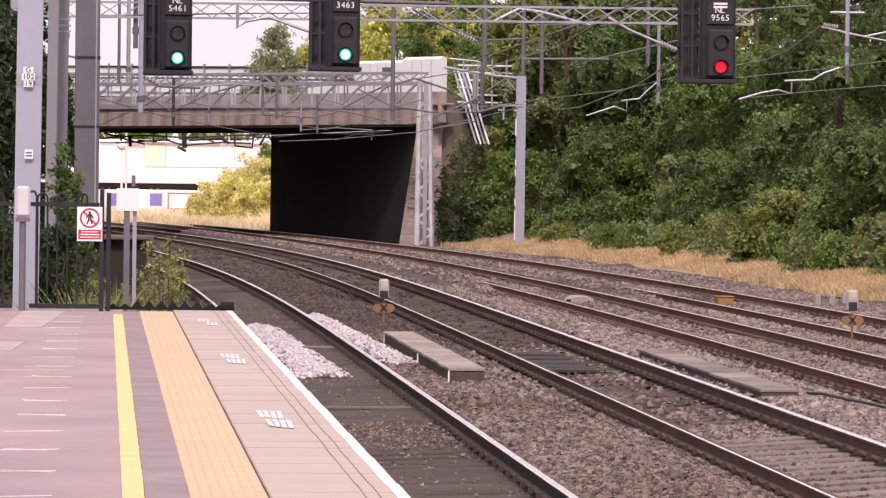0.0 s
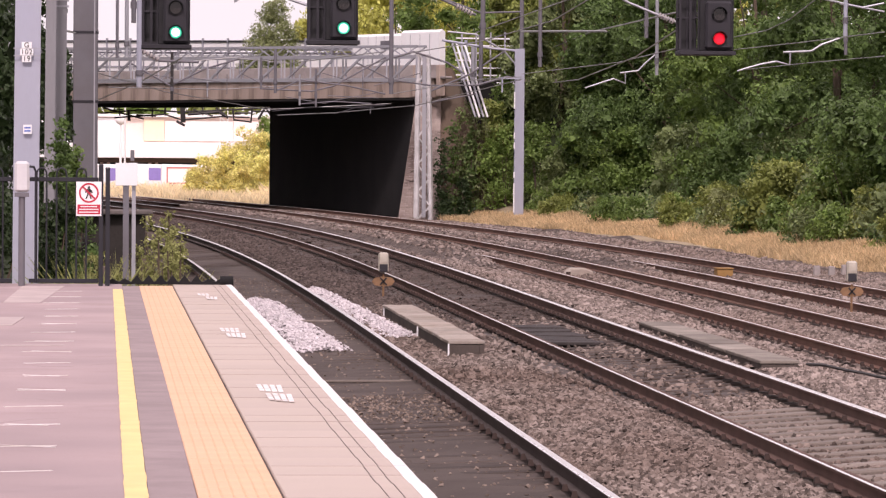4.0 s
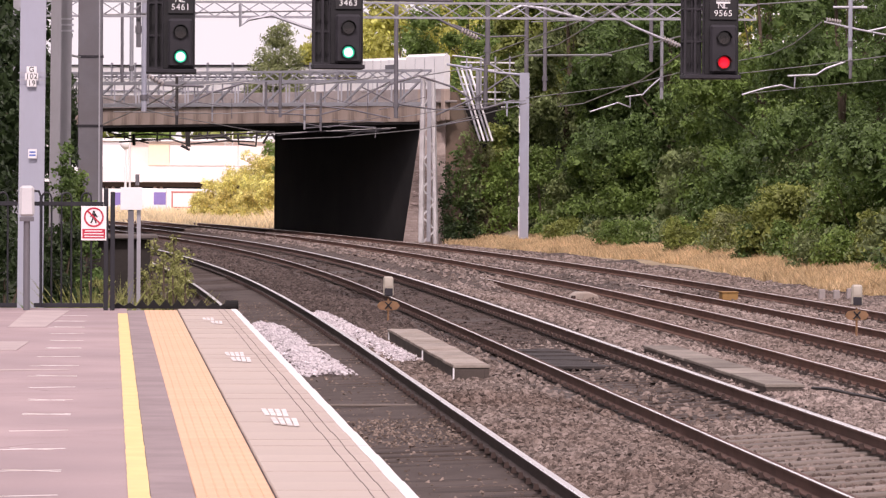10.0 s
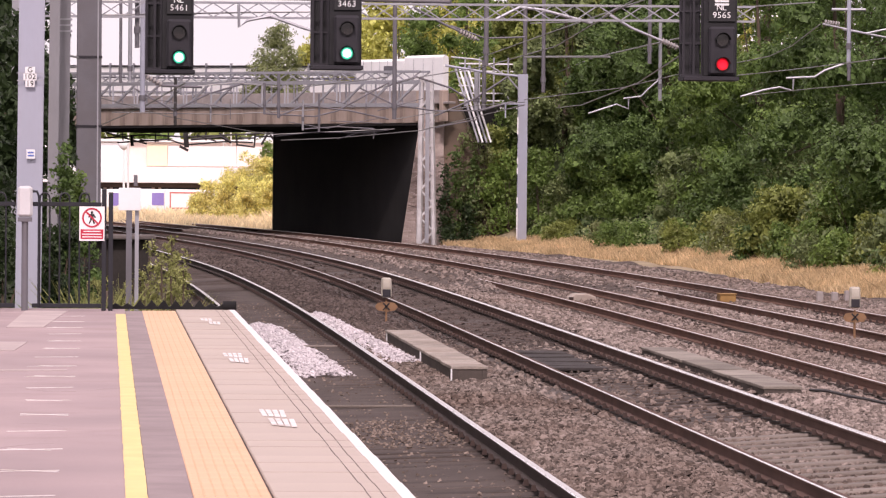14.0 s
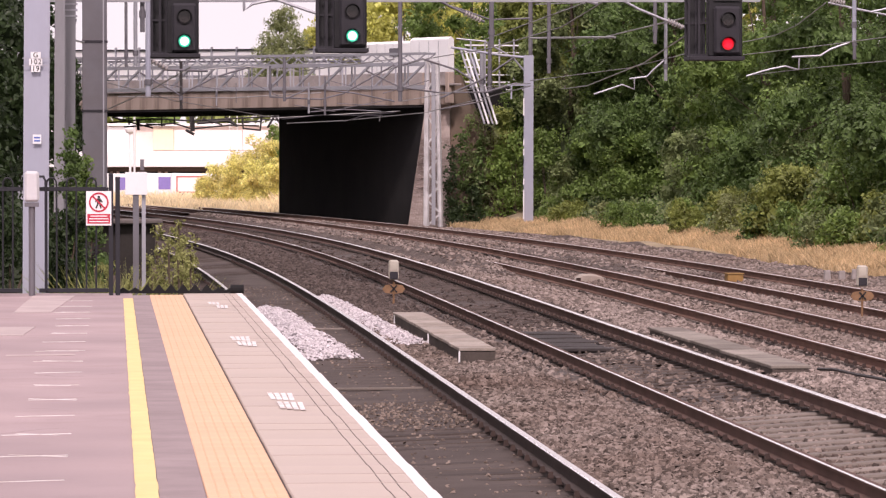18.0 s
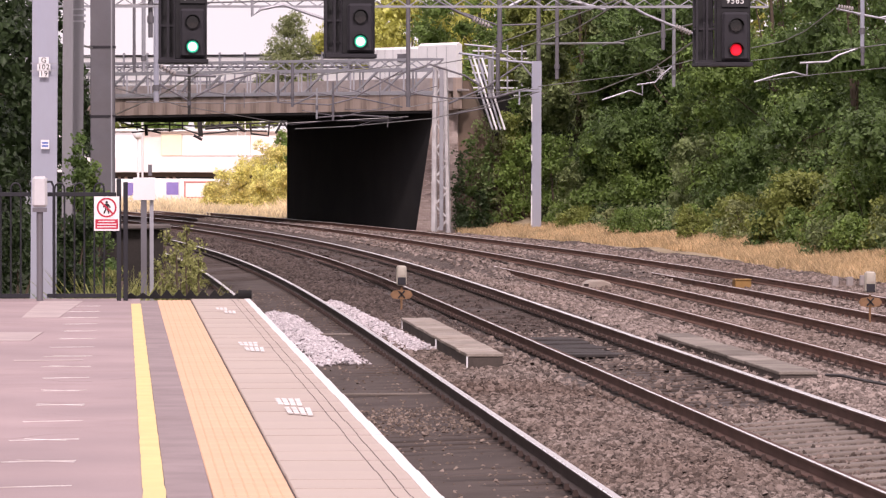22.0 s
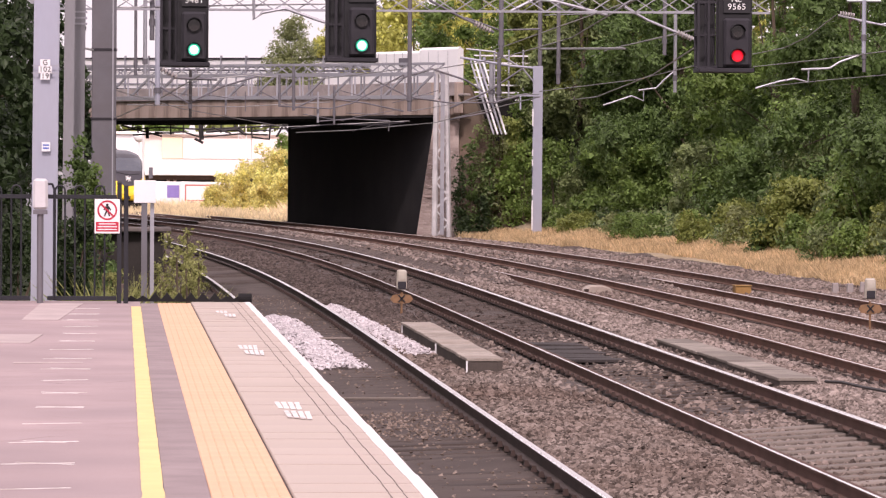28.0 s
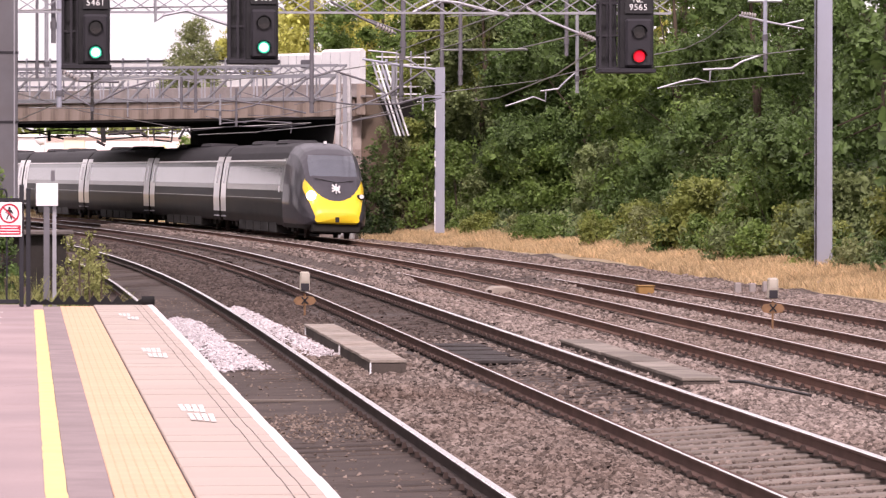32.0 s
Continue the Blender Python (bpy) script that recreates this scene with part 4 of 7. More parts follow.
signal(1.455, 4.79, M_GREEN, ("NL", "5461"), 0.68, 0.32, "black railway signal showing green, number plate above")
signal(5.03, 4.91, M_GREEN, ("NL", "3463"), 0.70, 0.34, "black railway signal showing green beside a crank arm")
signal(13.10, 4.75, M_RED, ("=", "NL", "9565"), 0.74, 0.40, "black railway signal showing red in an open cage")

# ---- light lattice portal carrying drop tubes ----


def lattice_boom(name, p, q, depth, wide, chord, bay, material, label):
    """Square lattice beam from p to q."""
    p, q = Vector(p), Vector(q)
    t = thing(name, p, label, "gantry")
    d = q - p
    d.y *= SPAN
    n = max(2, round(d.length / bay))
    e = d.normalized()
    s = e.cross(Vector((0, 0, 1))).normalized()
    corners = [(s * (i * wide / 2), j * depth) for i in (-1, 1) for j in (0, 1)]
    for o, zz in corners:
        bm = B()
        up = Vector((0, 0, zz))
        bar(bm, o + up, o + up + d, chord, chord)
        part("chord", bm, material, t)
    for k in range(n):
        a, b = d * (k / n), d * ((k + 1) / n)
        for i in (-1, 1):
            o = s * (i * wide / 2)
            z0, z1 = (0, depth) if (k + (i > 0)) % 2 else (depth, 0)
            bm = B()
            bar(bm, o + a + Vector((0, 0, z0)), o + b + Vector((0, 0, z1)), chord * 0.6, chord * 0.6)
            part("brace", bm, material, t)
    return t


lattice_boom("portal_boom", (-1.9, 88, 6.38), (15.8, 88, 6.42), 0.36, 0.30, 0.045, 0.55, M_GALV, "slim galvanised lattice boom across the tracks")
h_mast("overhead_mast", (20.52, 92.0, -0.35), 0.40, 9.0, M_MASTW, "pale steel mast in dry grass with a side cable", lean=-0.15)
bm = B()
path_tube(bm, [(0, 0, 0), (0, 0, 8.2)], 0.02)
solid("mast_cable", bm, M_WIRED, "dark cable clipped to the pale mast", "cable", at=(20.28, 91.8, -0.3))
h_mast("overhead_mast", (-2.2, 88.0, 0.4), 0.30, 8.0, M_GALV, "grey steel portal leg")


def drop_tube(x, y, z0, z1, r=0.05, material=None, label="grey drop tube hanging from the portal boom"):
    t = thing("drop_tube", (x, y, z0), label, "tube", group="drop tubes")
    bm = B()
    tube(bm, (0, 0, 0), (0, 0, z1 - z0), r, 10)
    part("tube", bm, material or M_GALV, t)
    bm = B()
    tube(bm, (0, 0, 0.35), (0, 0, 0.52), r * 1.35, 10)
    part("clamp", bm, M_GALVD, t)
    return t


def reg_arm(pts, y, r=0.03, material=None, insul=None, label="cranked registration arm of the overhead line"):
    """A cranked arm through (x, z) points in the plane at y."""
    x0, z0 = pts[0]
    t = thing("registration_arm", (x0, y, z0), label, "arm", group="registration arms")
    bm = B()
    path_tube(bm, [(a - x0, 0, b - z0) for a, b in pts], r, 8)
    part("arm", bm, material or M_GALV, t)
    if insul:
        a, b = Vector((insul[0] - x0, 0, insul[1] - z0)), Vector((insul[2] - x0, 0, insul[3] - z0))
        n = 6
        for k in range(n):
            f0, f1 = (k + 0.15) / n, (k + 0.75) / n
            bm = B()
            tube(bm, a.lerp(b, f0), a.lerp(b, f1), r * 2.4, 10, r * 1.7)
            part("insulator_disc", bm, M_INSUL, t, "brown-grey insulator disc")
    return t


drop_tube(0.41, 128, 5.79, 9.18, 0.055, M_GALVD)
drop_tube(0.72, 124, 5.74, 8.98, 0.07, M_GALV)
drop_tube(0.68, 88, 5.63, 7.11, 0.06, M_GALVD)
drop_tube(1.04, 112, 4.49, 8.19, 0.085, M_MASTW)
drop_tube(2.57, 140, 4.48, 6.34, 0.06, M_WIRED)
drop_tube(9.49, 120, 4.46, 8.51, 0.075, M_GALVD)
drop_tube(11.29, 108, 5.91, 7.95, 0.075, M_GALVD)
drop_tube(15.07, 125, 5.52, 8.82, 0.07, M_GALVD)
drop_tube(16.23, 108, 6.01, 8.01, 0.06, M_GALVD)
drop_tube(16.86, 110, 4.94, 7.33, 0.055, M_GALV)
drop_tube(20.22, 98, 5.78, 7.57, 0.06, M_MASTW)
drop_tube(20.23, 98, 5.27, 5.78, 0.05, M_GALVD)
drop_tube(6.02, 140, 4.93, 6.16, 0.05, M_GALVD)
drop_tube(6.57, 140, 4.78, 6.49, 0.06, M_GALVD)
drop_tube(7.41, 138, 4.29, 5.47, 0.04, M_GALV)
drop_tube(8.03, 138, 4.23, 5.70, 0.045, M_GALVD)
drop_tube(3.94, 140, 4.61, 5.92, 0.03, M_GALV)
drop_tube(15.29, 150, 5.33, 6.98, 0.1, M_GALV)
drop_tube(15.50, 149, 5.31, 7.42, 0.09, M_GALVD)
drop_tube(15.08, 151, 5.58, 7.24, 0.07, M_MASTW)
reg_arm([(3.00, 6.51), (3.01, 5.99), (3.20, 6.15), (3.73, 6.26), (4.45, 6.01), (5.20, 5.78)], 84, 0.035, None, None)
reg_arm([(2.43, 6.42), (7.41, 6.36), (7.41, 9.42)], 78.41, 0.045, M_GALVD, None, "long grey beam hung from the signal gantry")
reg_arm([(18.47, 4.97), (19.15, 5.17), (19.62, 5.26), (20.02, 5.16), (20.04, 5.53)], 105, 0.03, None, None)
reg_arm([(19.63, 5.50), (20.46, 5.54), (20.76, 5.73), (21.33, 5.93)], 104, 0.035, None, None)
reg_arm([(10.73, 6.95), (11.39, 7.29), (11.99, 7.22), (13.42, 6.86)], 100, 0.045, None, None)
reg_arm([(13.20, 6.86), (13.81, 6.52), (14.42, 6.27), (15.11, 6.01)], 95, 0.035, None, (14.60, 6.21, 15.03, 6.02))
reg_arm([(9.45, 7.80), (10.42, 7.29), (11.49, 6.81)], 112, 0.04, M_GALVD, (10.87, 7.08, 11.40, 6.84))
reg_arm([(11.17, 7.51), (12.29, 7.11), (13.60, 7.16)], 118, 0.03, M_GALVD, None)
reg_arm([(16.65, 4.80), (17.64, 5.13), (18.06, 4.97), (18.06, 5.35)], 125, 0.03, None, None)
reg_arm([(17.74, 5.31), (18.35, 5.39), (18.60, 5.65), (18.96, 5.96)], 124, 0.03, None, None)
reg_arm([(17.83, 5.86), (18.84, 5.87)], 160, 0.06, None, None)
reg_arm([(18.16, 5.83), (18.16, 5.38)], 160, 0.05, None, None)
reg_arm([(19.50, 6.82), (20.06, 6.70), (20.69, 6.57), (21.29, 6.46)], 98, 0.03, None, (19.55, 6.88, 19.98, 6.82))
reg_arm([(20.06, 6.68), (20.69, 6.57), (21.29, 6.70)], 98, 0.03, None, None)
reg_arm([(19.74, 7.22), (20.68, 7.22)], 98, 0.04, None, None)
reg_arm([(1.16, 6.36), (2.00, 5.88), (3.48, 5.84)], 135, 0.05, M_GALVD, (1.27, 6.28, 2.00, 5.90))
reg_arm([(1.00, 5.91), (2.54, 5.05), (3.85, 5.72), (5.39, 6.18)], 141, 0.035, M_GALVD, None)
reg_arm([(6.06, 4.97), (8.05, 4.88), (8.93, 5.11), (10.92, 6.23)], 141, 0.03, M_GALVD, None)
reg_arm([(6.57, 4.85), (7.55, 5.30), (9.31, 5.10), (10.85, 4.78)], 140, 0.03, M_GALVD, None)
reg_arm([(7.50, 4.36), (8.81, 4.46), (10.23, 4.39), (10.19, 4.00)], 139, 0.024, M_GALVD, None)
reg_arm([(8.81, 3.98), (9.68, 4.25), (10.78, 4.33)], 139, 0.018, M_CAGE, None)
reg_arm([(6.42, 4.07), (7.94, 4.24), (10.34, 4.22)], 139, 0.018, M_CAGE, None)
reg_arm([(11.00, 6.15), (12.11, 6.49), (13.46, 6.06), (14.14, 5.62)], 142, 0.04, M_GALVD, None)
reg_arm([(9.95, 6.05), (11.31, 5.39), (12.88, 5.18), (14.69, 5.20)], 143, 0.03, M_GALVD, None)
reg_arm([(15.21, 5.29), (16.49, 5.65), (17.08, 5.54)], 148, 0.05, M_GALVD, None)
reg_arm([(13.43, 5.06), (15.07, 5.78), (16.48, 6.73)], 149, 0.04, M_GALVD, None)
reg_arm([(13.88, 7.17), (16.00, 6.84), (17.18, 6.74)], 149, 0.05, M_MASTW, None)
reg_arm([(14.30, 7.59), (15.50, 7.48), (16.70, 6.79), (17.30, 6.08)], 151, 0.04, M_GALV, None)
reg_arm([(13.43, 4.59), (15.31, 4.96)], 149, 0.03, M_GALVD, None)


def wire(pts, r=0.014, material=None, label="thin overhead line wire", name="overhead_wire"):
    """A slack wire through the points."""
    a = Vector(pts[0])
    bm = B()
    q = [Vector((p[0] - a.x, (p[1] - a.y) * SPAN, p[2] - a.z)) for p in pts]
    path_tube(bm, q, r, 5)
    return solid(name, bm, material or M_WIRE, label, "wire", group="overhead wires", at=a)


wire([(15.39, 150.0, 7.52), (14.98, 130.0, 7.47), (14.16, 110.0, 7.25), (11.88, 80.0, 6.53)], 0.022)
wire([(10.44, 150.0, 5.99), (11.83, 140.0, 6.39), (13.03, 125.0, 6.40), (13.64, 110.0, 6.58), (12.49, 85.0, 6.84)], 0.02)
wire([(19.17, 165.0, 5.58), (18.38, 140.0, 5.40), (16.92, 115.0, 5.62), (15.11, 95.0, 5.83), (13.58, 78.0, 6.20)], 0.022)
wire([(19.42, 165.0, 6.93), (18.81, 140.0, 7.24), (17.28, 115.0, 6.84), (15.90, 100.0, 6.48)], 0.025)
wire([(20.66, 118.0, 6.39), (20.59, 112.0, 6.40), (20.55, 108.0, 6.59), (19.42, 98.0, 6.81)], 0.02)
wire([(19.26, 110.0, 5.74), (19.35, 100.0, 5.66), (18.47, 85.0, 5.46)], 0.014)
wire([(19.35, 110.0, 5.10), (19.52, 100.0, 5.09), (19.13, 88.0, 4.97)], 0.012)
wire([(19.33, 110.0, 7.83), (17.69, 90.0, 7.01)], 0.018)
wire([(15.18, 130.0, 8.13), (15.29, 110.0, 7.37), (15.02, 95.0, 6.76)], 0.02)
wire([(16.14, 140.0, 7.25), (16.69, 120.0, 6.61)], 0.04)
wire([(-0.21, 88.1, 6.42), (3.22, 88.1, 6.52), (6.12, 88.1, 6.58)], 0.02)
wire([(-1.38, 120.0, 5.39), (2.30, 140.0, 4.81), (6.69, 150.0, 4.26), (11.87, 150.0, 4.54)], 0.018)
wire([(0.13, 140.0, 4.96), (4.55, 142.0, 4.95), (8.16, 143.0, 5.18)], 0.02)
wire([(7.06, 148.0, 4.01), (9.26, 146.0, 4.10), (12.07, 140.0, 4.35), (13.85, 120.0, 4.98)], 0.018)
wire([(-0.30, 140.0, 4.46), (1.23, 120.0, 4.85), (2.11, 100.0, 5.10)], 0.02)
wire([(2.51, 140.0, 5.90), (4.91, 140.0, 6.15), (7.11, 140.0, 5.95), (10.06, 130.0, 6.15)], 0.02)
wire([(9.49, 120.0, 4.46), (12.84, 125.0, 5.06), (15.00, 130.0, 5.28)], 0.015)
wire([(13.85, 120.0, 5.16), (15.66, 110.0, 5.32), (15.91, 100.0, 5.48)], 0.014)
wire([(-0.81, 62.0, 4.38), (-0.55, 62.0, 4.38)], 0.012)
wire([(-0.74, 62.0, 4.59), (-0.59, 70.0, 4.80)], 0.02)
wire([(-0.26, 186.0, 4.42), (1.91, 186.0, 4.62), (3.94, 186.0, 4.52), (6.55, 186.0, 4.66), (8.87, 186.0, 4.79)], 0.045, M_WIRED, "black line fittings under the bridge")
wire([(0.47, 187.0, 4.21), (3.08, 187.0, 4.40), (3.96, 187.0, 4.12), (6.00, 187.0, 4.31), (7.46, 187.0, 4.27)], 0.045, M_WIRED, "black line fittings under the bridge")
wire([(1.19, 186.0, 4.61), (1.22, 186.0, 4.03)], 0.09, M_WIRED, "black line fittings under the bridge")
wire([(3.96, 186.0, 4.75), (4.00, 186.0, 3.97)], 0.135, M_WIRED, "black line fittings under the bridge")
wire([(3.65, 186.0, 4.05), (4.09, 186.0, 3.82)], 0.075, M_WIRED, "black line fittings under the bridge")
wire([(6.55, 186.0, 4.72), (6.61, 186.0, 4.13), (7.48, 186.0, 4.03), (7.56, 186.0, 4.84)], 0.06, M_WIRED, "black line fittings under the bridge")
wire([(7.86, 186.0, 4.15), (8.23, 186.0, 4.79)], 0.06, M_WIRED, "black line fittings under the bridge")
wire([(8.23, 186.0, 4.79), (8.65, 186.0, 4.15)], 0.06, M_WIRED, "black line fittings under the bridge")
wire([(6.66, 186.0, 4.48), (7.57, 186.0, 4.49)], 0.045, M_WIRED, "black line fittings under the bridge")
wire([(4.23, 186.0, 4.40), (5.82, 186.0, 4.53), (6.32, 186.0, 4.25)], 0.075, M_WIRED, "black line fittings under the bridge")
wire([(-0.11, 187.0, 4.72), (1.05, 187.0, 4.39), (1.98, 187.0, 4.16)], 0.045, M_WIRED, "black line fittings under the bridge")
wire([(3.07, 186.0, 4.80), (3.07, 186.0, 4.31)], 0.045, M_WIRED, "black line fittings under the bridge")
for k, (xa, za, xb, zb) in enumerate(((0.2, 4.55, 0.9, 4.62), (1.6, 4.35, 2.6, 4.30), (2.2, 4.62, 3.5, 4.55), (4.5, 4.62, 5.5, 4.30), (5.0, 4.78, 5.0, 4.35),
                                      (5.7, 4.76, 6.2, 4.42), (2.4, 4.78, 2.4, 4.22), (0.7, 4.78, 0.75, 4.3), (7.6, 4.6, 8.5, 4.58), (8.9, 4.78, 9.3, 4.2))):
    wire([(xa, 185.0 + k % 3, za), (xb, 185.0 + k % 3, zb)], 0.042, M_WIRED, "black line fittings under the bridge")
for k, (xa, za, xb, zb) in enumerate(((3.2, 5.35, 4.6, 5.15), (4.7, 4.72, 4.7, 5.5), (5.3, 5.55, 6.4, 5.0), (8.5, 5.62, 9.7, 5.3), (9.9, 4.75, 9.9, 5.7),
                                      (8.6, 4.7, 10.6, 4.62), (7.0, 4.66, 8.6, 4.40), (9.0, 4.55, 10.9, 4.9), (1.4, 5.5, 2.6, 5.32), (10.4, 5.1, 12.2, 5.6))):
    wire([(xa, 139.0 + k % 4, za), (xb, 139.0 + k % 4, zb)], 0.016, M_GALVD, "thin bracket tube before the bridge", "bracket_tube")

# ---- road bridge ----
BR = Vector((13.1, 152.0 * SPAN, 0))
BL = Vector((-0.24, 170.0 * SPAN, 0))


def plan(v, z=0.0):
    """A place in metres as plan numbers."""
    return (v.x, v.y / SPAN, z)



e = (BL - BR).normalized()            # along the face, to the left
nrm = Vector((-e.y, e.x, 0))
nrm = nrm if nrm.y > 0 else -nrm      # away from the viewer
SOF, DEPTH = 4.78, 12.6
face_turn = math.degrees(math.atan2(e.y, e.x))
bridge = thing("road_bridge", plan(BR), "old road bridge with stained concrete edge beams and shade-darkened underside", "bridge", kind="structure", rz=face_turn)
# in the bridge's space: x along the face to the left, -y into the bridge
L0, L1 = -2.2, 40.0
sgn = -1.0
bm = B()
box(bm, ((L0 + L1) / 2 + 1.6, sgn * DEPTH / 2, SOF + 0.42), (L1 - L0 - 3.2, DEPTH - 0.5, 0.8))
part("deck", bm, M_SOFFIT, bridge, "deck darkened for the shade beneath it")
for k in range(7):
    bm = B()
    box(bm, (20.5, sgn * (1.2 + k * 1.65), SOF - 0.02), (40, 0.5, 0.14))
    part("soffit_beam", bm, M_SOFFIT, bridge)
PANEL = B()
box(PANEL, (0, 0, 0.42), (1.245, 0.26, 0.80))
PANEL = finish(PANEL, "edge_panel", M_CONC, bevel=0.02)
for k in range(32):
    piece("edge_panel", PANEL, bridge, pose(L0 + 1.4 + k * 1.25, 0.0 + 0.012 * math.sin(k * 2.7), SOF + 0.02))
bm = B()
box(bm, (18.4, 0.03, SOF + 0.88), (41.5, 0.42, 0.10))
part("string_course", bm, M_COURSE, bridge, bevel=0.02)
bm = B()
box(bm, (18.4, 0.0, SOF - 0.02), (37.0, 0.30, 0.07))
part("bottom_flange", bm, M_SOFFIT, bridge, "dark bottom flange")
bm = B()
box(bm, (18.9, sgn * 0.25, SOF + 1.18), (41, 0.22, 0.5))
part("plinth", bm, M_COURSE, bridge, bevel=0.02)
# right abutment: battered inner wall, its colour darkened for the shade there
WALLD = Vector((8.24 - 12.95, (176 - 152.3) * SPAN, 0))
ab = thing("abutment", (12.95, 152.3, 0), "battered abutment wall with the bridge's shade in its colour", "wall", kind="structure",
           rz=math.degrees(math.atan2(WALLD.y, WALLD.x)))
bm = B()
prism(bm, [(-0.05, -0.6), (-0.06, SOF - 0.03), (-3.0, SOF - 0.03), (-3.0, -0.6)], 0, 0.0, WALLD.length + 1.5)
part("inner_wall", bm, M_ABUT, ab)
abl = thing("abutment", (-6.6, 176, 0), "dark far abutment wall under the bridge", "wall", kind="structure", rz=100)
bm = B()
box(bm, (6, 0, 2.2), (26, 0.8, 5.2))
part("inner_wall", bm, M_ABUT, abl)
# pale brick end face and wing wall, course by course
BRICK = B()
box(BRICK, (0, 0, 0), (0.215, 0.06, 0.066))
BRICKP = finish(BRICK, "brick", M_PALEWALL)
wing = thing("wing_wall", (12.7, 151.6, 0), "limed brick end of the abutment with a stained wing wall", "wall", kind="structure", rz=-14)
bm = B()
prism(bm, [(-0.42, -0.5), (0.36, SOF + 0.0), (0.36, SOF + 0.9), (1.4, SOF + 0.9), (1.4, -0.5)], 1, 0.0, 0.7)
part("end_face", bm, M_PALEWALL, wing)
bm = B()
prism(bm, [(1.4, -0.5), (1.4, SOF + 1.3), (1.8, SOF + 1.3), (3.9, 1.2), (3.9, -0.5)], 1, 0.15, 0.7)
part("wing_face", bm, M_WING, wing)
nb = 0
for r_ in range(62):
    z = -0.25 + r_ * 0.075
    xe = -0.42 + 0.78 * (z + 0.5) / (SOF + 0.5)
    x = xe + 0.12 + (0.11 if r_ % 2 else 0)
    while x < 1.3 and nb < 300:
        piece("brick", BRICKP, wing, pose(x, -0.012, z))
        nb += 1
        x += 0.225
M_SCRAWL = mat("scrawled_paint", (0.82, 0.70, 0.68), 0.8, var=0.15, scale=5, fine=40, bump=0.1, dirt=(0.4, 0.3, 0.28), dirt_amt=0.6, dirt_scale=4)
for k in range(14):
    z = 1.15 + 0.125 * k
    x = -0.42 + 0.78 * (z + 0.5) / (SOF + 0.5) + 0.10
    bm = B()
    bar(bm, (x, -0.046, z), (x + 0.42 + 0.1 * math.sin(k * 2.7), -0.046, z + 0.16 * math.sin(k * 1.9)), 0.05 + 0.03 * (k % 3), 0.006)
    part("scrawl", bm, M_SCRAWL, wing, "pale scrawled paint on the bricks")
# pilasters and coping on the parapet
for k in range(2):
    bm = B()
    box(bm, (-0.2 - k * 1.7, 0.12, SOF + 0.75), (0.25, 0.3, 1.3))
    part("pilaster", bm, M_CONC, bridge, bevel=0.02)
# white clad parapet along the far edge of the road and a tall white screen
SCREEN_AT = 7.8
par = thing("white_parapet", plan(BR + nrm * 6.0 + e * SCREEN_AT, SOF + 0.8), "long white clad parapet with a dark rail along the road bridge", "parapet", kind="structure", rz=face_turn)
par.matrix_basis = par.matrix_basis @ pose(0, 0, 0, 0, -1.0, 0)
for k in range(17):
    bm = B()
    box(bm, (4.0 + k * 2.2, 0, 0.82), (2.17, 0.08, 0.80))
    part("panel", bm, M_HOARD, par, bevel=0.008)
    bm = B()
    box(bm, (4.0 + k * 2.2, 0.0, 1.62), (2.17, 0.08, 0.42))
    part("upper_panel", bm, M_HOARD, par, bevel=0.008)
    bm = B()
    box(bm, (2.92 + k * 2.2, 0.07, 1.0), (0.10, 0.08, 2.0))
    part("stanchion", bm, M_GALV, par)
for zz, m_, h_ in ((1.30, M_GALVD, 0.10), (1.86, M_CAGE, 0.09), (1.52, M_GALV, 0.06), (0.34, M_CAGE, 0.12), (0.62, M_GALV, 0.06)):
    bm = B()
    box(bm, (21.0, 0.06, zz), (37.4, 0.06, h_))
    part("rail", bm, m_, par)
M_SCRW = mat("weathered_white_sheet", (0.80, 0.79, 0.80), 0.6, var=0.06, scale=1, fine=20, bump=0.05, dirt=(0.66, 0.64, 0.65), dirt_amt=0.4, dirt_scale=0.8)
scr = thing("white_screen", plan(BR + nrm * 5.6 + e * SCREEN_AT, SOF + 0.8), "tall plain white clad screen on the bridge", "screen", rz=face_turn)
for k, (xx, ww) in enumerate(((-0.35, 2.95), (3.05, 3.8), )):
    bm = B()
    prism(bm, [(-0.16, 0.4), (0.16, 0.4), (0.16, 2.25 - 0.12 * k), (0.0, 2.36 - 0.12 * k), (-0.16, 2.25 - 0.12 * k)], 0, xx - ww / 2, xx + ww / 2 - 0.02)
    part("panel", bm, M_SCRW, scr)
    for j in range(1, int(ww / 0.75) + 1):
        bm = B()
        box(bm, (xx - ww / 2 + j * ww / (int(ww / 0.75) + 1), 0.165, 1.3), (0.02, 0.012, 1.75))
        part("seam", bm, M_GALV, scr)
bm = B()
box(bm, (2.2, 0.18, 1.75), (0.9, 0.06, 0.35))
part("dark_slot", bm, M_GALVD, scr)
road = thing("road_deck", plan(BR + nrm * 9.2), "tarmac road on the bridge", "road", kind="structure", rz=face_turn)
bm = B()
box(bm, (0, 0, SOF + 0.86), (164, 6.0, 0.08))
part("carriageway", bm, M_TARBAND, road)
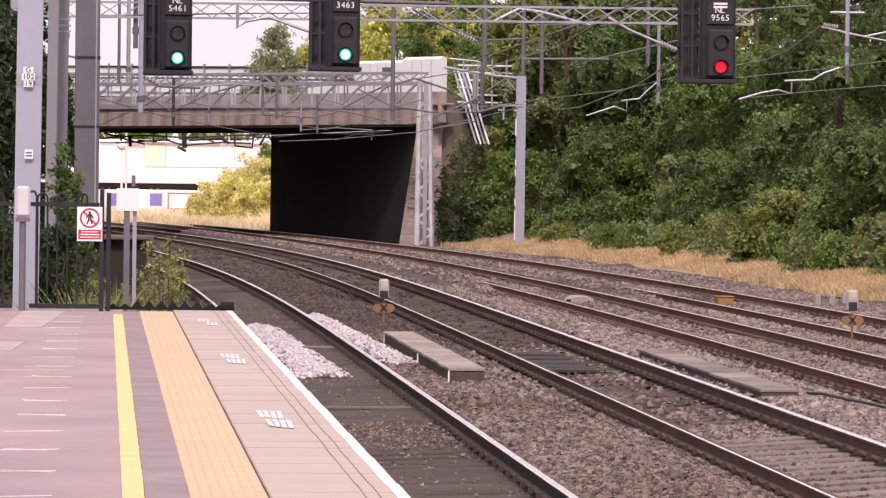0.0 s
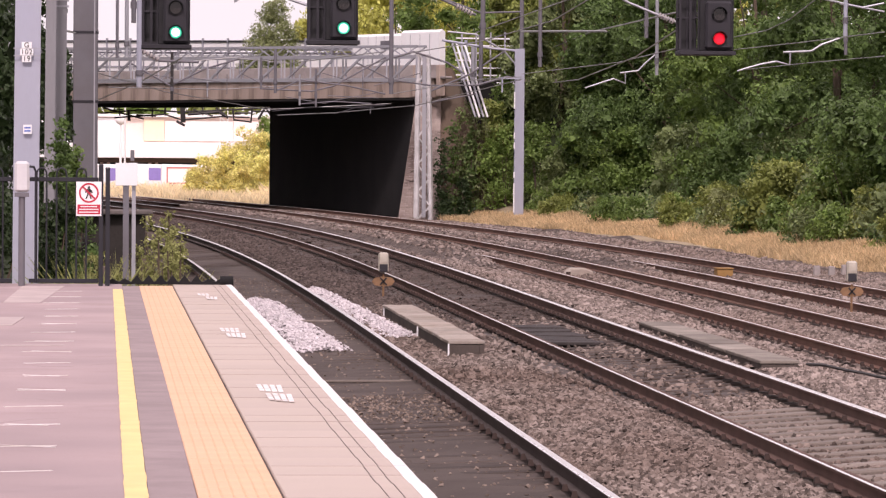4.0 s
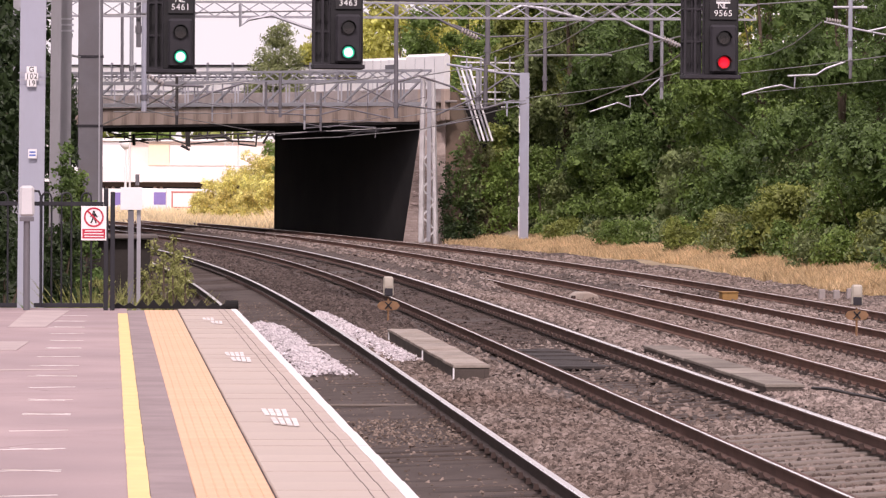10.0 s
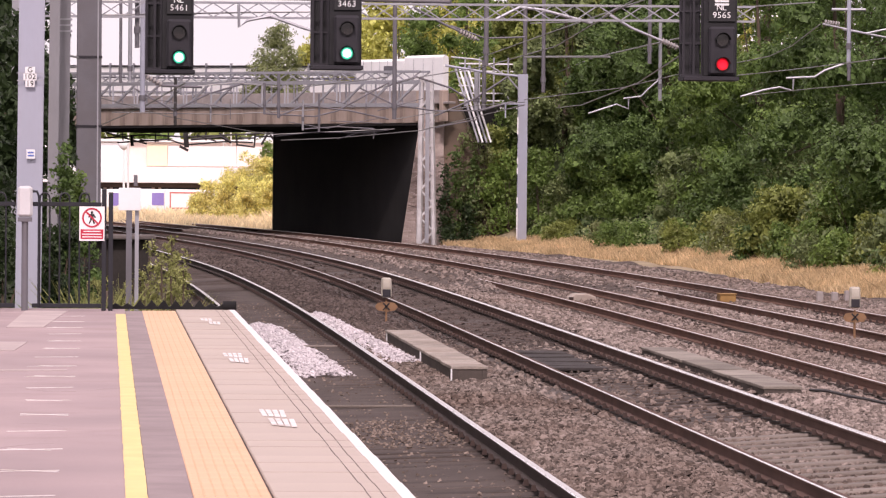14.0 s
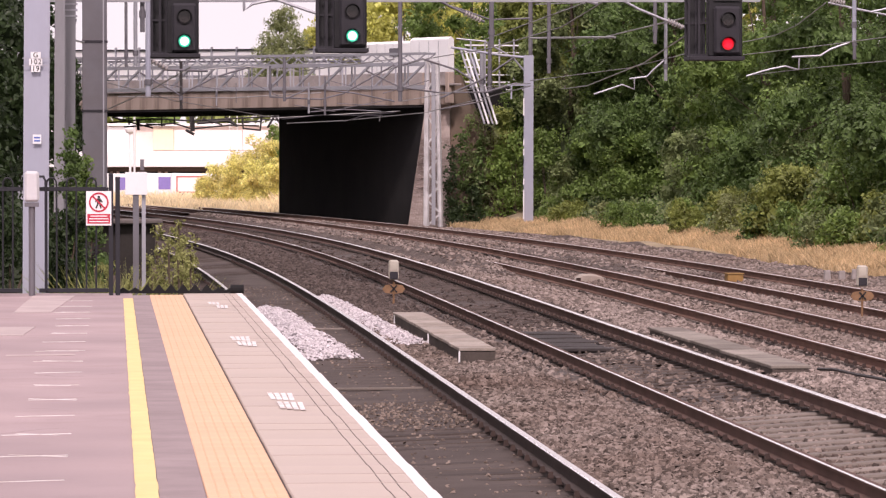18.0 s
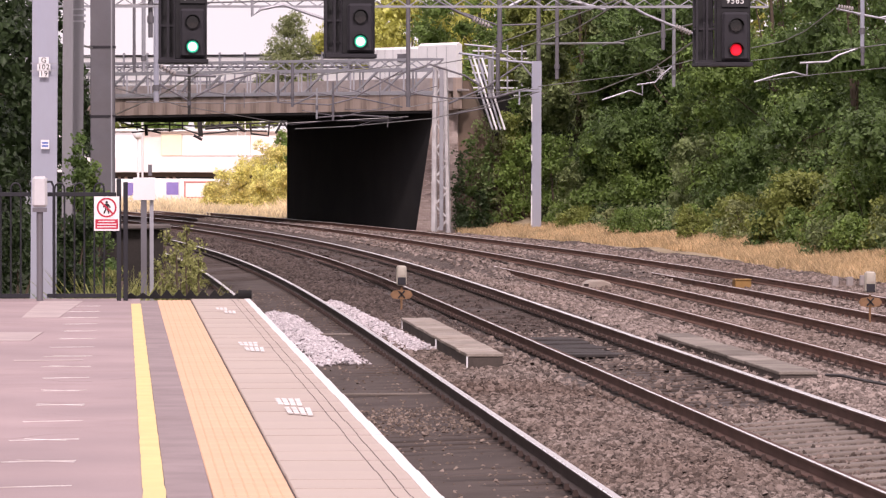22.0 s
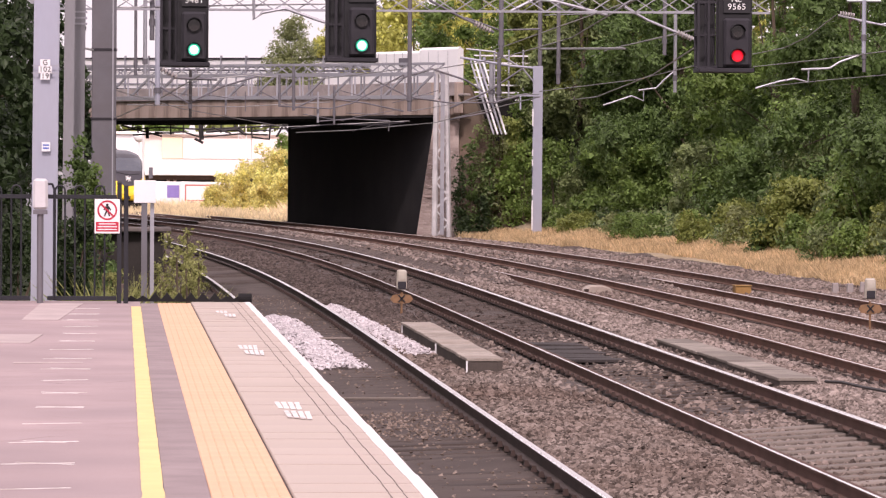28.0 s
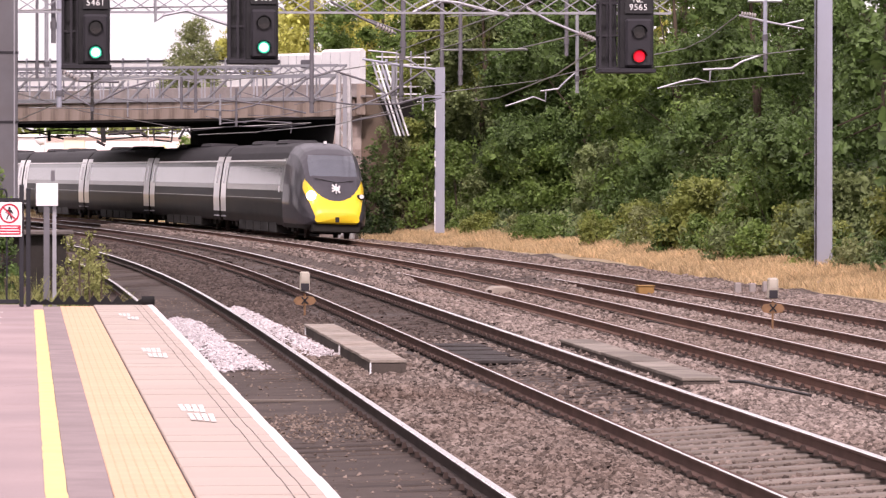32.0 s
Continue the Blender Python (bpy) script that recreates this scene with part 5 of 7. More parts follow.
# pipe and cable railings climbing beside the bridge end
fr = thing("pipe_railing", (15.2, 155.0, 5.4), "cluster of white tubular railings at the bridge end", "railing", rz=-8)
for k in range(7):
    bm = B()
    bar(bm, (-0.2 + 0.0 * k, 0.12 * k, 0.15 + 0.32 * k), (2.6, 0.12 * k, 0.12 + 0.32 * k), 0.06, 0.06)
    part("rail", bm, M_SIGNW, fr)
for k in range(5):
    bm = B()
    bar(bm, (0.1 + 0.62 * k, 0.0, -0.3), (0.1 + 0.62 * k, 0.0, 2.3), 0.07, 0.07)
    part("post", bm, M_GALV, fr)
st = thing("sloping_pipes", (14.75, 150.0, 3.9), "bundle of white pipes sloping down the bank", "pipes")
for k in range(4):
    bm = B()
    tube(bm, (0.62 + k * 0.17, -0.3, 0.1), (-0.25 + k * 0.17, 1.2, 3.2), 0.045, 8)
    part("pipe", bm, M_SIGNW if k % 2 else M_GALV, st)
# lattice mast and portal in front of the bridge
M_PALEM = mat("pale_lattice_paint", (0.62, 0.60, 0.61), 0.6, 0.1, var=0.1, scale=1.5, fine=20, bump=0.06, dirt=(0.3, 0.27, 0.27), dirt_amt=0.6, dirt_scale=1.2)
lm = thing("lattice_mast", (13.07, 148.0, -0.25), "pale lattice steel mast at the bridge corner", "mast")
for i in (-1, 1):
    for j in (-1, 1):
        bm = B()
        bar(bm, (i * 0.30, j * 0.28, 0), (i * 0.20 - 0.05, j * 0.2, 6.8), 0.15, 0.13)
        part("leg", bm, M_PALEM, lm)
for k in range(12):
    for j in (-1, 1):
        f0, f1 = k / 12, (k + 1) / 12
        s0 = 1 if k % 2 else -1
        bm = B()
        bar(bm, (s0 * (0.3 - 0.1 * f0) - 0.05 * f0, j * 0.28, 6.8 * f0), (-s0 * (0.3 - 0.1 * f1) - 0.05 * f1, j * 0.28, 6.8 * f1), 0.05, 0.05)
        part("brace", bm, M_PALEM, lm)
bm = B()
box(bm, (-0.02, -0.33, 3.4), (0.16, 0.05, 6.6))
part("cable_duct", bm, M_GALV, lm)


def portal_truss():
    """Deep portal: narrow zigzag beam above, bays with posts and diagonals below."""
    p, q = Vector((12.95, 148 * SPAN, 5.50)), Vector((-3.2, 160.5 * SPAN, 5.56))
    t = thing("bridge_portal_boom", plan(p, p.z), "deep pale lattice portal boom before the bridge", "gantry")
    d = q - p
    a = d.normalized()
    side = a.cross(Vector((0, 0, 1)))
    for off in (-0.3, 0.3):
        for zz, w, h in ((0.0, 0.10, 0.15), (0.95, 0.10, 0.14), (1.38, 0.08, 0.09)):
            bm = B()
            bar(bm, side * off + Vector((0, 0, zz)), side * off + d + Vector((0, 0, zz)), w, h)
            part("chord", bm, M_GALV, t)
        n = int(d.length / 1.44)
        for k in range(n + 1):
            c = a * (k * 1.44) + side * off
            for dx in ((0.0, 0.17) if k % 2 else (0.0,)):
                bm = B()
                bar(bm, c + a * dx, c + a * dx + Vector((0, 0, 0.95)), 0.07, 0.07)
                part("post", bm, M_GALV, t)
            if k < n and off < 0:
                bm = B()
                bar(bm, c + a * 0.1 + Vector((0, 0, 0.93)), c + a * 1.38, 0.06, 0.09)
                part("diagonal", bm, M_GALV, t)
            for j in range(2):
                bm = B()
                x0, x1 = k * 1.44 + j * 0.72, k * 1.44 + j * 0.72 + 0.72
                z0, z1 = (0.95, 1.36) if j else (1.36, 0.95)
                if x1 < d.length:
                    bar(bm, side * off + a * x0 + Vector((0, 0, z0)), side * off + a * x1 + Vector((0, 0, z1)), 0.04, 0.045)
                    part("lacing", bm, M_GALV, t)


portal_truss()
vm = h_mast("overhead_mast", (16.76, 146.0, -0.2), 0.37, 6.95, M_MASTW, "pale steel mast with white cable clips on the grassy verge", lean=0.1)
for k, (z0, z1) in enumerate(((0.3, 1.5), (1.7, 1.95), (2.9, 3.15), (3.3, 3.55), (4.5, 5.2))):
    bm = B()
    box(bm, (-0.21, -0.19, (z0 + z1) / 2), (0.05, 0.03, z1 - z0))
    part("cable_clip", bm, M_SIGNW, vm, "white cable segment")
bm = B()
box(bm, (-0.5, -0.2, 5.75), (0.75, 0.06, 0.07))
part("crossarm", bm, M_MASTW, vm)
bm = B()
box(bm, (-0.72, -0.2, 5.45), (0.06, 0.06, 0.55))
part("dropper", bm, M_MASTW, vm)
drop_tube(16.85, 146.0, 5.9, 11.0, 0.09, M_GALVD, "slim upper pole of the verge mast")

# ---- beyond the bridge: low building, parked vans ----
# Facade colours raised to stand for the strong sun beyond the bridge.
M_FBRICK = mat("far_brick", (0.80, 0.66, 0.60), 0.9, var=0.1, scale=0.6, fine=8, bump=0.1)
M_FTAN = mat("far_tan_panel", (0.82, 0.68, 0.50), 0.8, var=0.05, bump=0.05)
M_FROSE = mat("far_rose_panel", (0.84, 0.72, 0.68), 0.8, var=0.05, bump=0.05)
M_FDARK = mat("far_shade", (0.10, 0.07, 0.06), 0.9, var=0.2, bump=0.1)
M_PURPLE = mat("purple_paint", (0.26, 0.20, 0.50), 0.5, var=0.08, bump=0.02)
M_GLASSD = mat("tinted_glass", (0.03, 0.035, 0.04), 0.12, var=0.1, bump=0, spec=0.6)
M_REDP = mat("red_frame", (0.55, 0.16, 0.14), 0.6, var=0.1, bump=0.03)
BY = 300.0
shop = thing("retail_building", (0, BY, -1.0), "low retail building with a white canopy and tan panels", "building")
bm = B()
box(bm, (-2, 8, 3.15), (60, 14, 6.3))
part("wall", bm, M_FBRICK, shop, "pale brick wall")
bm = B()
box(bm, (-2, 8, 6.42), (61, 15, 0.22))
part("roof_edge", bm, M_HOARD, shop)
for x0, x1, z0, z1, m_ in ((-32, 1.5, 2.9, 6.2, M_HOARD), (3.2, 4.9, 4.3, 6.1, M_FTAN), (4.95, 10.6, 4.3, 6.0, M_FROSE), (10.65, 20, 4.3, 6.0, M_FROSE)):
    bm = B()
    box(bm, ((x0 + x1) / 2, 0.9, (z0 + z1) / 2), (x1 - x0, 0.12, z1 - z0))
    part("panel", bm, m_, shop, "large plain facade panel", bevel=0.02)
bm = B()
box(bm, (-2, -0.4, 3.55), (58, 3.2, 1.3))
part("canopy", bm, M_HOARD, shop, "deep white canopy fascia", bevel=0.03)
# Dark strip built for the shadow line under the canopy.
bm = B()
box(bm, (-2, -0.1, 2.7), (57, 2.4, 0.35))
part("canopy_soffit", bm, M_FDARK, shop)
for k in range(9):
    bm = B()
    box(bm, (-16 + k * 4, 0.2, 1.3), (0.3, 0.3, 2.6))
    part("post", bm, M_FDARK, shop)
for k in range(8):
    bm = B()
    box(bm, (-14 + k * 4, 0.98, 1.5), (3.2, 0.06, 2.2))
    part("shopfront", bm, M_GLASSD, shop)


def van(x, y, rz, label, purple):
    v = thing("parked_van", (x, y, -0.55), label, "van", group="vans parked beyond the bridge", rz=rz)
    bm = B()
    prism(bm, [(-2.6, 0.35), (2.6, 0.35), (2.6, 1.0), (1.9, 1.25), (1.35, 2.05), (-2.55, 2.1), (-2.6, 1.9)], 1, -0.95, 0.95)
    part("body", bm, M_HOARD, v, bevel=0.05)
    for xx in (-1.7, 1.7):
        for yy in (-0.9, 0.9):
            bm = B()
            disc(bm, (xx, yy, 0.33), 0.33, 0.2, 18)
            part("wheel", bm, M_RUBBER, v)
    for x0, x1 in ((1.0, 1.6),):
        bm = B()
        box(bm, ((x0 + x1) / 2, -0.96, 1.55), (x1 - x0, 0.02, 0.5))
        part("window", bm, M_GLASSD, v)
    bm = B()
    if purple:
        box(bm, (0.28, -0.965, 1.35), (0.9, 0.02, 0.9))
        part("purple_mark", bm, M_PURPLE, v)
    else:
        for zz in (0.75, 1.85):
            box(bm, (-1.3, -0.965, zz), (1.9, 0.02, 0.09))
        for xx in (-2.2, -0.4):
            box(bm, (xx, -0.965, 1.3), (0.09, 0.02, 1.0))
        part("red_frame", bm, M_REDP, v)
    return v


van(0.5, 258, 2, "white van with a purple mark parked beyond the bridge", True)
van(3.4, 264, -3, "white van with a purple mark parked beyond the bridge", True)
van(6.6, 258, 1, "white van with red-framed side parked beyond the bridge", False)
dome = B()
bmesh.ops.create_uvsphere(dome, u_segments=16, v_segments=10, radius=0.42)
tube(dome, (0, 0, -6), (0, 0, -0.3), 0.09)
solid("white_globe_lamp", dome, M_HOARD, "white globe on a pole beyond the bridge", "lamp post", at=(1.2, 280, 4.9))
lp = thing("lattice_pole", (8.2, 250, -0.3), "pale lattice pole beyond the bridge", "mast")
for i in (-1, 1):
    bm = B()
    bar(bm, (i * 0.3, 0, 0), (i * 0.25, 0, 7), 0.07, 0.07)
    part("leg", bm, M_HOARD, lp)
for k in range(12):
    bm = B()
    bar(bm, (-0.28 if k % 2 else 0.28, 0, k * 0.58), (0.28 if k % 2 else -0.28, 0, k * 0.58 + 0.58), 0.04, 0.04)
    part("brace", bm, M_HOARD, lp)
sp = thing("sign_pole", (1.15, 210, -0.2), "slim pale pole beyond the bridge", "pole")
bm = B()
tube(bm, (0, 0, 0), (0, 0, 5.2), 0.06)
part("shaft", bm, M_HOARD, sp)


# ---- trackside furniture ----


M_TROUGHG = mat("grey_trough_lid", (0.26, 0.225, 0.195), 0.9, var=0.25, scale=3, fine=40, bump=0.5, rnd=0.2,
                dirt=(0.14, 0.115, 0.10), dirt_amt=0.7, dirt_scale=2.0)


def trough(x, y0, y1, w, h, zt, label, brackets=True):
    """Raised concrete cable trough: side walls and a lid in many slabs."""
    L = (y1 - y0) * SPAN
    t = thing("cable_trough", (x, y0, zt - h), label, "cable trough", group="cable troughs")
    for k in (-1, 1):
        bm = B()
        box(bm, (k * (w / 2 - 0.03), L / 2, (h - 0.05) / 2), (0.06, L, h - 0.05))
        part("side", bm, M_TROUGHS, t, "side wall darkened for its shade")
    for yy in (0.03, L - 0.03):
        bm = B()
        box(bm, (0, yy, (h - 0.05) / 2), (w - 0.125, 0.055, h - 0.055))
        part("end_wall", bm, M_TROUGHS, t)
    n = int(L / (0.62 if brackets else 1.5))
    for k in range(n):
        bm = B()
        box(bm, (0.005 * math.sin(k * 2.3), (k + 0.5) * L / n, h - 0.022 + 0.004 * math.sin(k * 5.0)), (w + 0.03, L / n - 0.035, 0.045), rz=0.2 * math.sin(k * 3.1))
        part("lid", bm, M_TROUGH if brackets else M_TROUGHG, t, bevel=0.008)
    for yy in (0.0, L * 0.42, L * 0.98) if brackets else ():
        bm = B()
        box(bm, (-w / 2 - 0.012, yy, h * 0.45), (0.02, 0.05, h * 0.8))
        part("bracket", bm, M_SIGNW, t)
    return t


trough(4.77, 47.4, 58.7, 0.46, 0.26, 0.05, "raised concrete cable trough with slab lids between tracks")
trough(8.62, 45.7, 56.3, 0.48, 0.26, -0.10, "low concrete cable trough with slab lids in the ballast", False)


M_HOODM = mat("dirty_cream_paint", (0.48, 0.44, 0.38), 0.6, var=0.15, scale=6, fine=40, bump=0.08, dirt=(0.22, 0.18, 0.14), dirt_amt=0.7, dirt_scale=5)


def ground_signal(x, y, z, label):
    """Small white-topped post light with a rusty cross plate."""
    g = thing("ground_marker", (x, y, z), label, "marker", group="trackside markers")
    bm = B()
    tube(bm, (0, 0, 0), (0, 0, 0.5), 0.02, 8)
    part("stem", bm, M_RUSTY, g)
    bm = B()
    box(bm, (0, 0, 0.72), (0.19, 0.16, 0.37), taper=0.95)
    part("hood", bm, M_HOODM, g, "pale square hood", bevel=0.03)
    bm = B()
    box(bm, (0, -0.085, 0.62), (0.15, 0.02, 0.14))
    part("shade", bm, M_CAGE, g, bevel=0.005)
    for k in (-1, 1):
        bm = B()
        prism(bm, [(k * 0.01, 0.28), (k * 0.16, 0.30), (k * 0.21, 0.37), (k * 0.16, 0.44), (k * 0.01, 0.46)], 1, -0.035, -0.025)
        part("wing_plate", bm, M_RUSTY, g, "rusty pointed plate")
        bm = B()
        bar(bm, (-0.06 * k, -0.045, 0.31), (0.06 * k, -0.045, 0.44), 0.008, 0.025)
        part("cross_stroke", bm, M_BLACK, g)
    return g


ground_signal(5.12, 66.3, -0.22, "pale hooded marker on a rusty post with crossed plate")
ground_signal(13.0, 62.3, -0.22, "pale hooded marker on a rusty post with crossed plate")
rk = thing("cable_box", (10.75, 81.5, -0.27), "low rounded grey cable box between the rails", "box")
bm = B()
prism(bm, [(-0.35, 0), (0.35, 0), (0.28, 0.14), (0.1, 0.2), (-0.2, 0.2), (-0.33, 0.1)], 1, -0.3, 0.3)
part("lid", bm, M_TROUGH, rk, bevel=0.03)
bm = B()
box(bm, (-0.28, -0.31, 0.06), (0.1, 0.06, 0.12))
part("dark_end", bm, M_CLIP, rk)
yb = thing("yellow_box", (13.80, 80.0, -0.24), "weathered orange-yellow box between the rails", "box")
bm = B()
box(bm, (0, 0, 0.11), (0.36, 0.5, 0.20))
part("body", bm, M_YBOX, yb, bevel=0.02)
bm = B()
box(bm, (0, 0, 0.222), (0.39, 0.54, 0.025))
part("lid", bm, M_YBOX, yb, bevel=0.006)
for k, (xx, yy) in enumerate(((16.7, 84.0), (17.15, 84.5), (17.4, 84.2), (18.9, 85.0))):
    bm = B()
    h = (0.30, 0.27, 0.30, 0.18)[k]
    box(bm, (0, 0, h / 2), (0.16, 0.16, h), taper=0.85)
    solid("concrete_stub", bm, M_COURSE, "short pale concrete stub post in the ballast edge", "post", group="concrete stubs", at=(xx, yy, gz(xx, yy) - 0.03), bevel=0.015)
bm = B()
pts = [(0, 0, 0.03), (0.12, -0.6, 0.05), (0.25, -1.5, 0.03), (0.30, -2.4, 0.04), (0.42, -3.6, 0.03)]
path_tube(bm, pts, 0.022, 6)
solid("loose_cable", bm, M_WIRED, "loose black cable lying on the ballast", "cable", at=(9.05, 46.1, -0.2))
for k, (xx, yy) in enumerate(((2.0, 47.2), (2.6, 43.0), (2.9, 58.0))):
    bm = B()
    box(bm, (0, 0, 0.02), (1.35, 0.06, 0.035), rz=3 * k)
    solid("timber_offcut", bm, M_SLEEP, "pale timber offcut between the rails", "timber", group="timber offcuts", at=(xx + 0.4, yy, gz(xx, yy) + 0.02), bevel=0.008)

# ---- plants ----


def leaf_cloud(name, centres, radii, n, size, material, parent=None, flat=0.75, core=0.42, spray=1.5, dense=0.0):
    """Many small leaves on the outside of overlapping lobes."""
    c = np.array(centres)
    r = np.array(radii)
    ns = max(1, n // 6)
    inner = int(ns * dense)
    k = RNG.choice(len(c), ns, p=(r ** 2) / (r ** 2).sum())
    d = RNG.normal(0, 1, (ns, 3))
    d[:, 2] = d[:, 2] * 0.9 + 0.25
    d /= np.linalg.norm(d, axis=1)[:, None]
    rad = r[k] * (core + (1.08 - core) * RNG.uniform(0, 1, ns) ** 0.45)
    rad[:inner] = r[k][:inner] * RNG.uniform(0.1, 0.6, inner)
    p = c[k] + d * rad[:, None] * np.array([1, 1, flat]) + RNG.normal(0, 0.10, (ns, 3)) * r[k][:, None]
    # each spray carries six leaves lying much the same way
    p, d = np.repeat(p, 6, 0), np.repeat(d + RNG.normal(0, 0.35, (ns, 3)), 6, 0)
    n = ns * 6
    off = RNG.normal(0, 1, (n, 3)) * size * spray
    d /= np.linalg.norm(d, axis=1)[:, None]
    off -= d * (off * d).sum(1)[:, None] * 0.75
    p = p + off
    nrm_ = d + RNG.normal(0, 0.30, (n, 3))
    nrm_ /= np.linalg.norm(nrm_, axis=1)[:, None]
    u = np.cross(nrm_, RNG.normal(0, 1, (n, 3)))
    u /= np.linalg.norm(u, axis=1)[:, None] + 1e-9
    w = np.cross(nrm_, u)
    s = size * RNG.uniform(0.55, 1.35, n)[:, None]
    # Oversized inner leaves added to stop light passing through the crown.
    s[:inner * 6] *= 2.6
    v = np.stack([p - u * s, p - w * s * 0.62 + nrm_ * s * 0.14, p + u * s, p + w * s * 0.62 + nrm_ * s * 0.14], 1).reshape(-1, 3)
    f = np.arange(n * 4).reshape(-1, 4)
    o = new(name, raw_mesh(name, v.tolist(), f.tolist(), material))
    if parent:
        o.parent = parent
    return o


def tree(x, y, h, spread, n, size, material, label, z=None, name="tree", trunk_r=0.16, low=0.10, lobes=46, category="tree", group="trees on the bank"):
    z = gz(x, y) - 0.1 if z is None else z
    t = thing(name, (x, y, z), label, category, group=group)
    bm = B()
    p = Vector((0, 0, 0))
    q = Vector((RNG.uniform(-0.3, 0.3), RNG.uniform(-0.3, 0.3), h * 0.45))
    tube(bm, p, q, trunk_r, 9, trunk_r * 0.7)
    tube(bm, q, q + Vector((RNG.uniform(-0.4, 0.4), RNG.uniform(-0.3, 0.3), h * 0.4)), trunk_r * 0.7, 8, trunk_r * 0.2)
    part("trunk", bm, M_BARK, t)
    cs, rs = [], []
    for k in range(lobes):
        f = RNG.uniform(0, 1)
        zz = h * (low + (0.97 - low) * f)
        env = spread * (0.45 + 0.75 * math.sin(math.pi * min(1, 0.18 + 0.80 * f)) - 0.18)
        a = RNG.uniform(0, 6.283)
        rr = env * math.sqrt(RNG.uniform(0.15, 1.0))
        cs.append((rr * math.cos(a), rr * math.sin(a), zz))
        rs.append(spread * RNG.uniform(0.16, 0.42) * (1.0 - 0.35 * f))
    for k in range(0, min(lobes, 7)):
        bm = B()
        st_ = q * RNG.uniform(0.5, 1.0)
        tube(bm, st_, Vector(cs[k]) * 0.9, trunk_r * 0.25, 6, 0.012)
        part("limb", bm, M_BARK, t)
    leaf_cloud("crown", cs, rs, n, size, material, t, dense=0.16)
    return t


def bush(x, y, h, spread, n, size, material, label, z=None, name="bush", lobes=26, group="bushes", narrow=0.5):
    z = gz(x, y) - 0.1 if z is None else z
    t = thing(name, (x, y, z), label, "bush", group=group)
    cs, rs = [], []
    for k in range(lobes):
        f = RNG.uniform(0, 1)
        a = RNG.uniform(0, 6.283)
        rr = spread * math.sqrt(RNG.uniform(0, 1)) * (1 - narrow * f)
        cs.append((rr * math.cos(a), rr * math.sin(a), h * (0.1 + 0.72 * f)))
        rs.append(spread * RNG.uniform(0.16, 0.42) * (1.25 - narrow * (0.5 + 0.5 * f)))
    for k in range(5):
        bm = B()
        tube(bm, (0, 0, 0), cs[k], 0.03, 5, 0.01)
        part("stem", bm, M_BARK, t)
    leaf_cloud("leaves", cs, rs, n, size, material, t, dense=0.14 if spread > 1.35 and name == "bush" else 0.0)
    return t


LAB = ("dense green tree on the railway bank", "dark green tree overhung with ivy on the bank", "olive green tree on the bank",
       "fresh green leafy tree beside the line", "grey-green shrubby tree on the bank")
row = [(24.5, 86, 9, 3.6, 1), (26.5, 95, 10, 4.2, 1), (24.0, 101, 10, 3.7, 1), (27.5, 108, 11, 4.4, 1), (23.6, 114, 10, 3.4, 1),
       (26.5, 122, 11.5, 4.4, 0), (23.6, 128, 10.0, 3.6, 0), (25.5, 136, 11.5, 4.2, 1), (23.0, 142, 10.5, 3.4, 1), (25.0, 152, 12, 4.2, 2),
       (22.2, 159, 10.5, 3.2, 1), (24.5, 170, 12, 4.3, 0), (27.0, 180, 13, 4.5, 2), (22.3, 177, 12, 3.6, 3), (28.5, 118, 13, 4.8, 1),
       (29.5, 98, 13, 4.8, 1), (30, 140, 14, 5.2, 1), (30.5, 160, 15, 5.2, 0), (20.8, 186, 12, 3.4, 0), (20.2, 152, 8.5, 2.2, 4), (21.8, 147, 8, 2.3, 1), (19.0, 156, 7.5, 1.8, 2), (23.2, 145, 9, 2.6, 1)]
HIDDEN = (86, 95, 98, 140, 160)  # trees that stand behind the others or beside the viewer's field
for x, y, h, s_, mi in row:
    n_ = 7000 if y in HIDDEN else 30000 if y < 146 else 21000
    tree(x + (shift(y) - shift(110)) * 0.35, y, h, s_, n_, 0.16 if y in HIDDEN else 0.068 if y < 146 else 0.088, M_LEAF[mi], LAB[mi], z=gz(x, y) * 0.6 - 0.2, lobes=58, low=0.04)
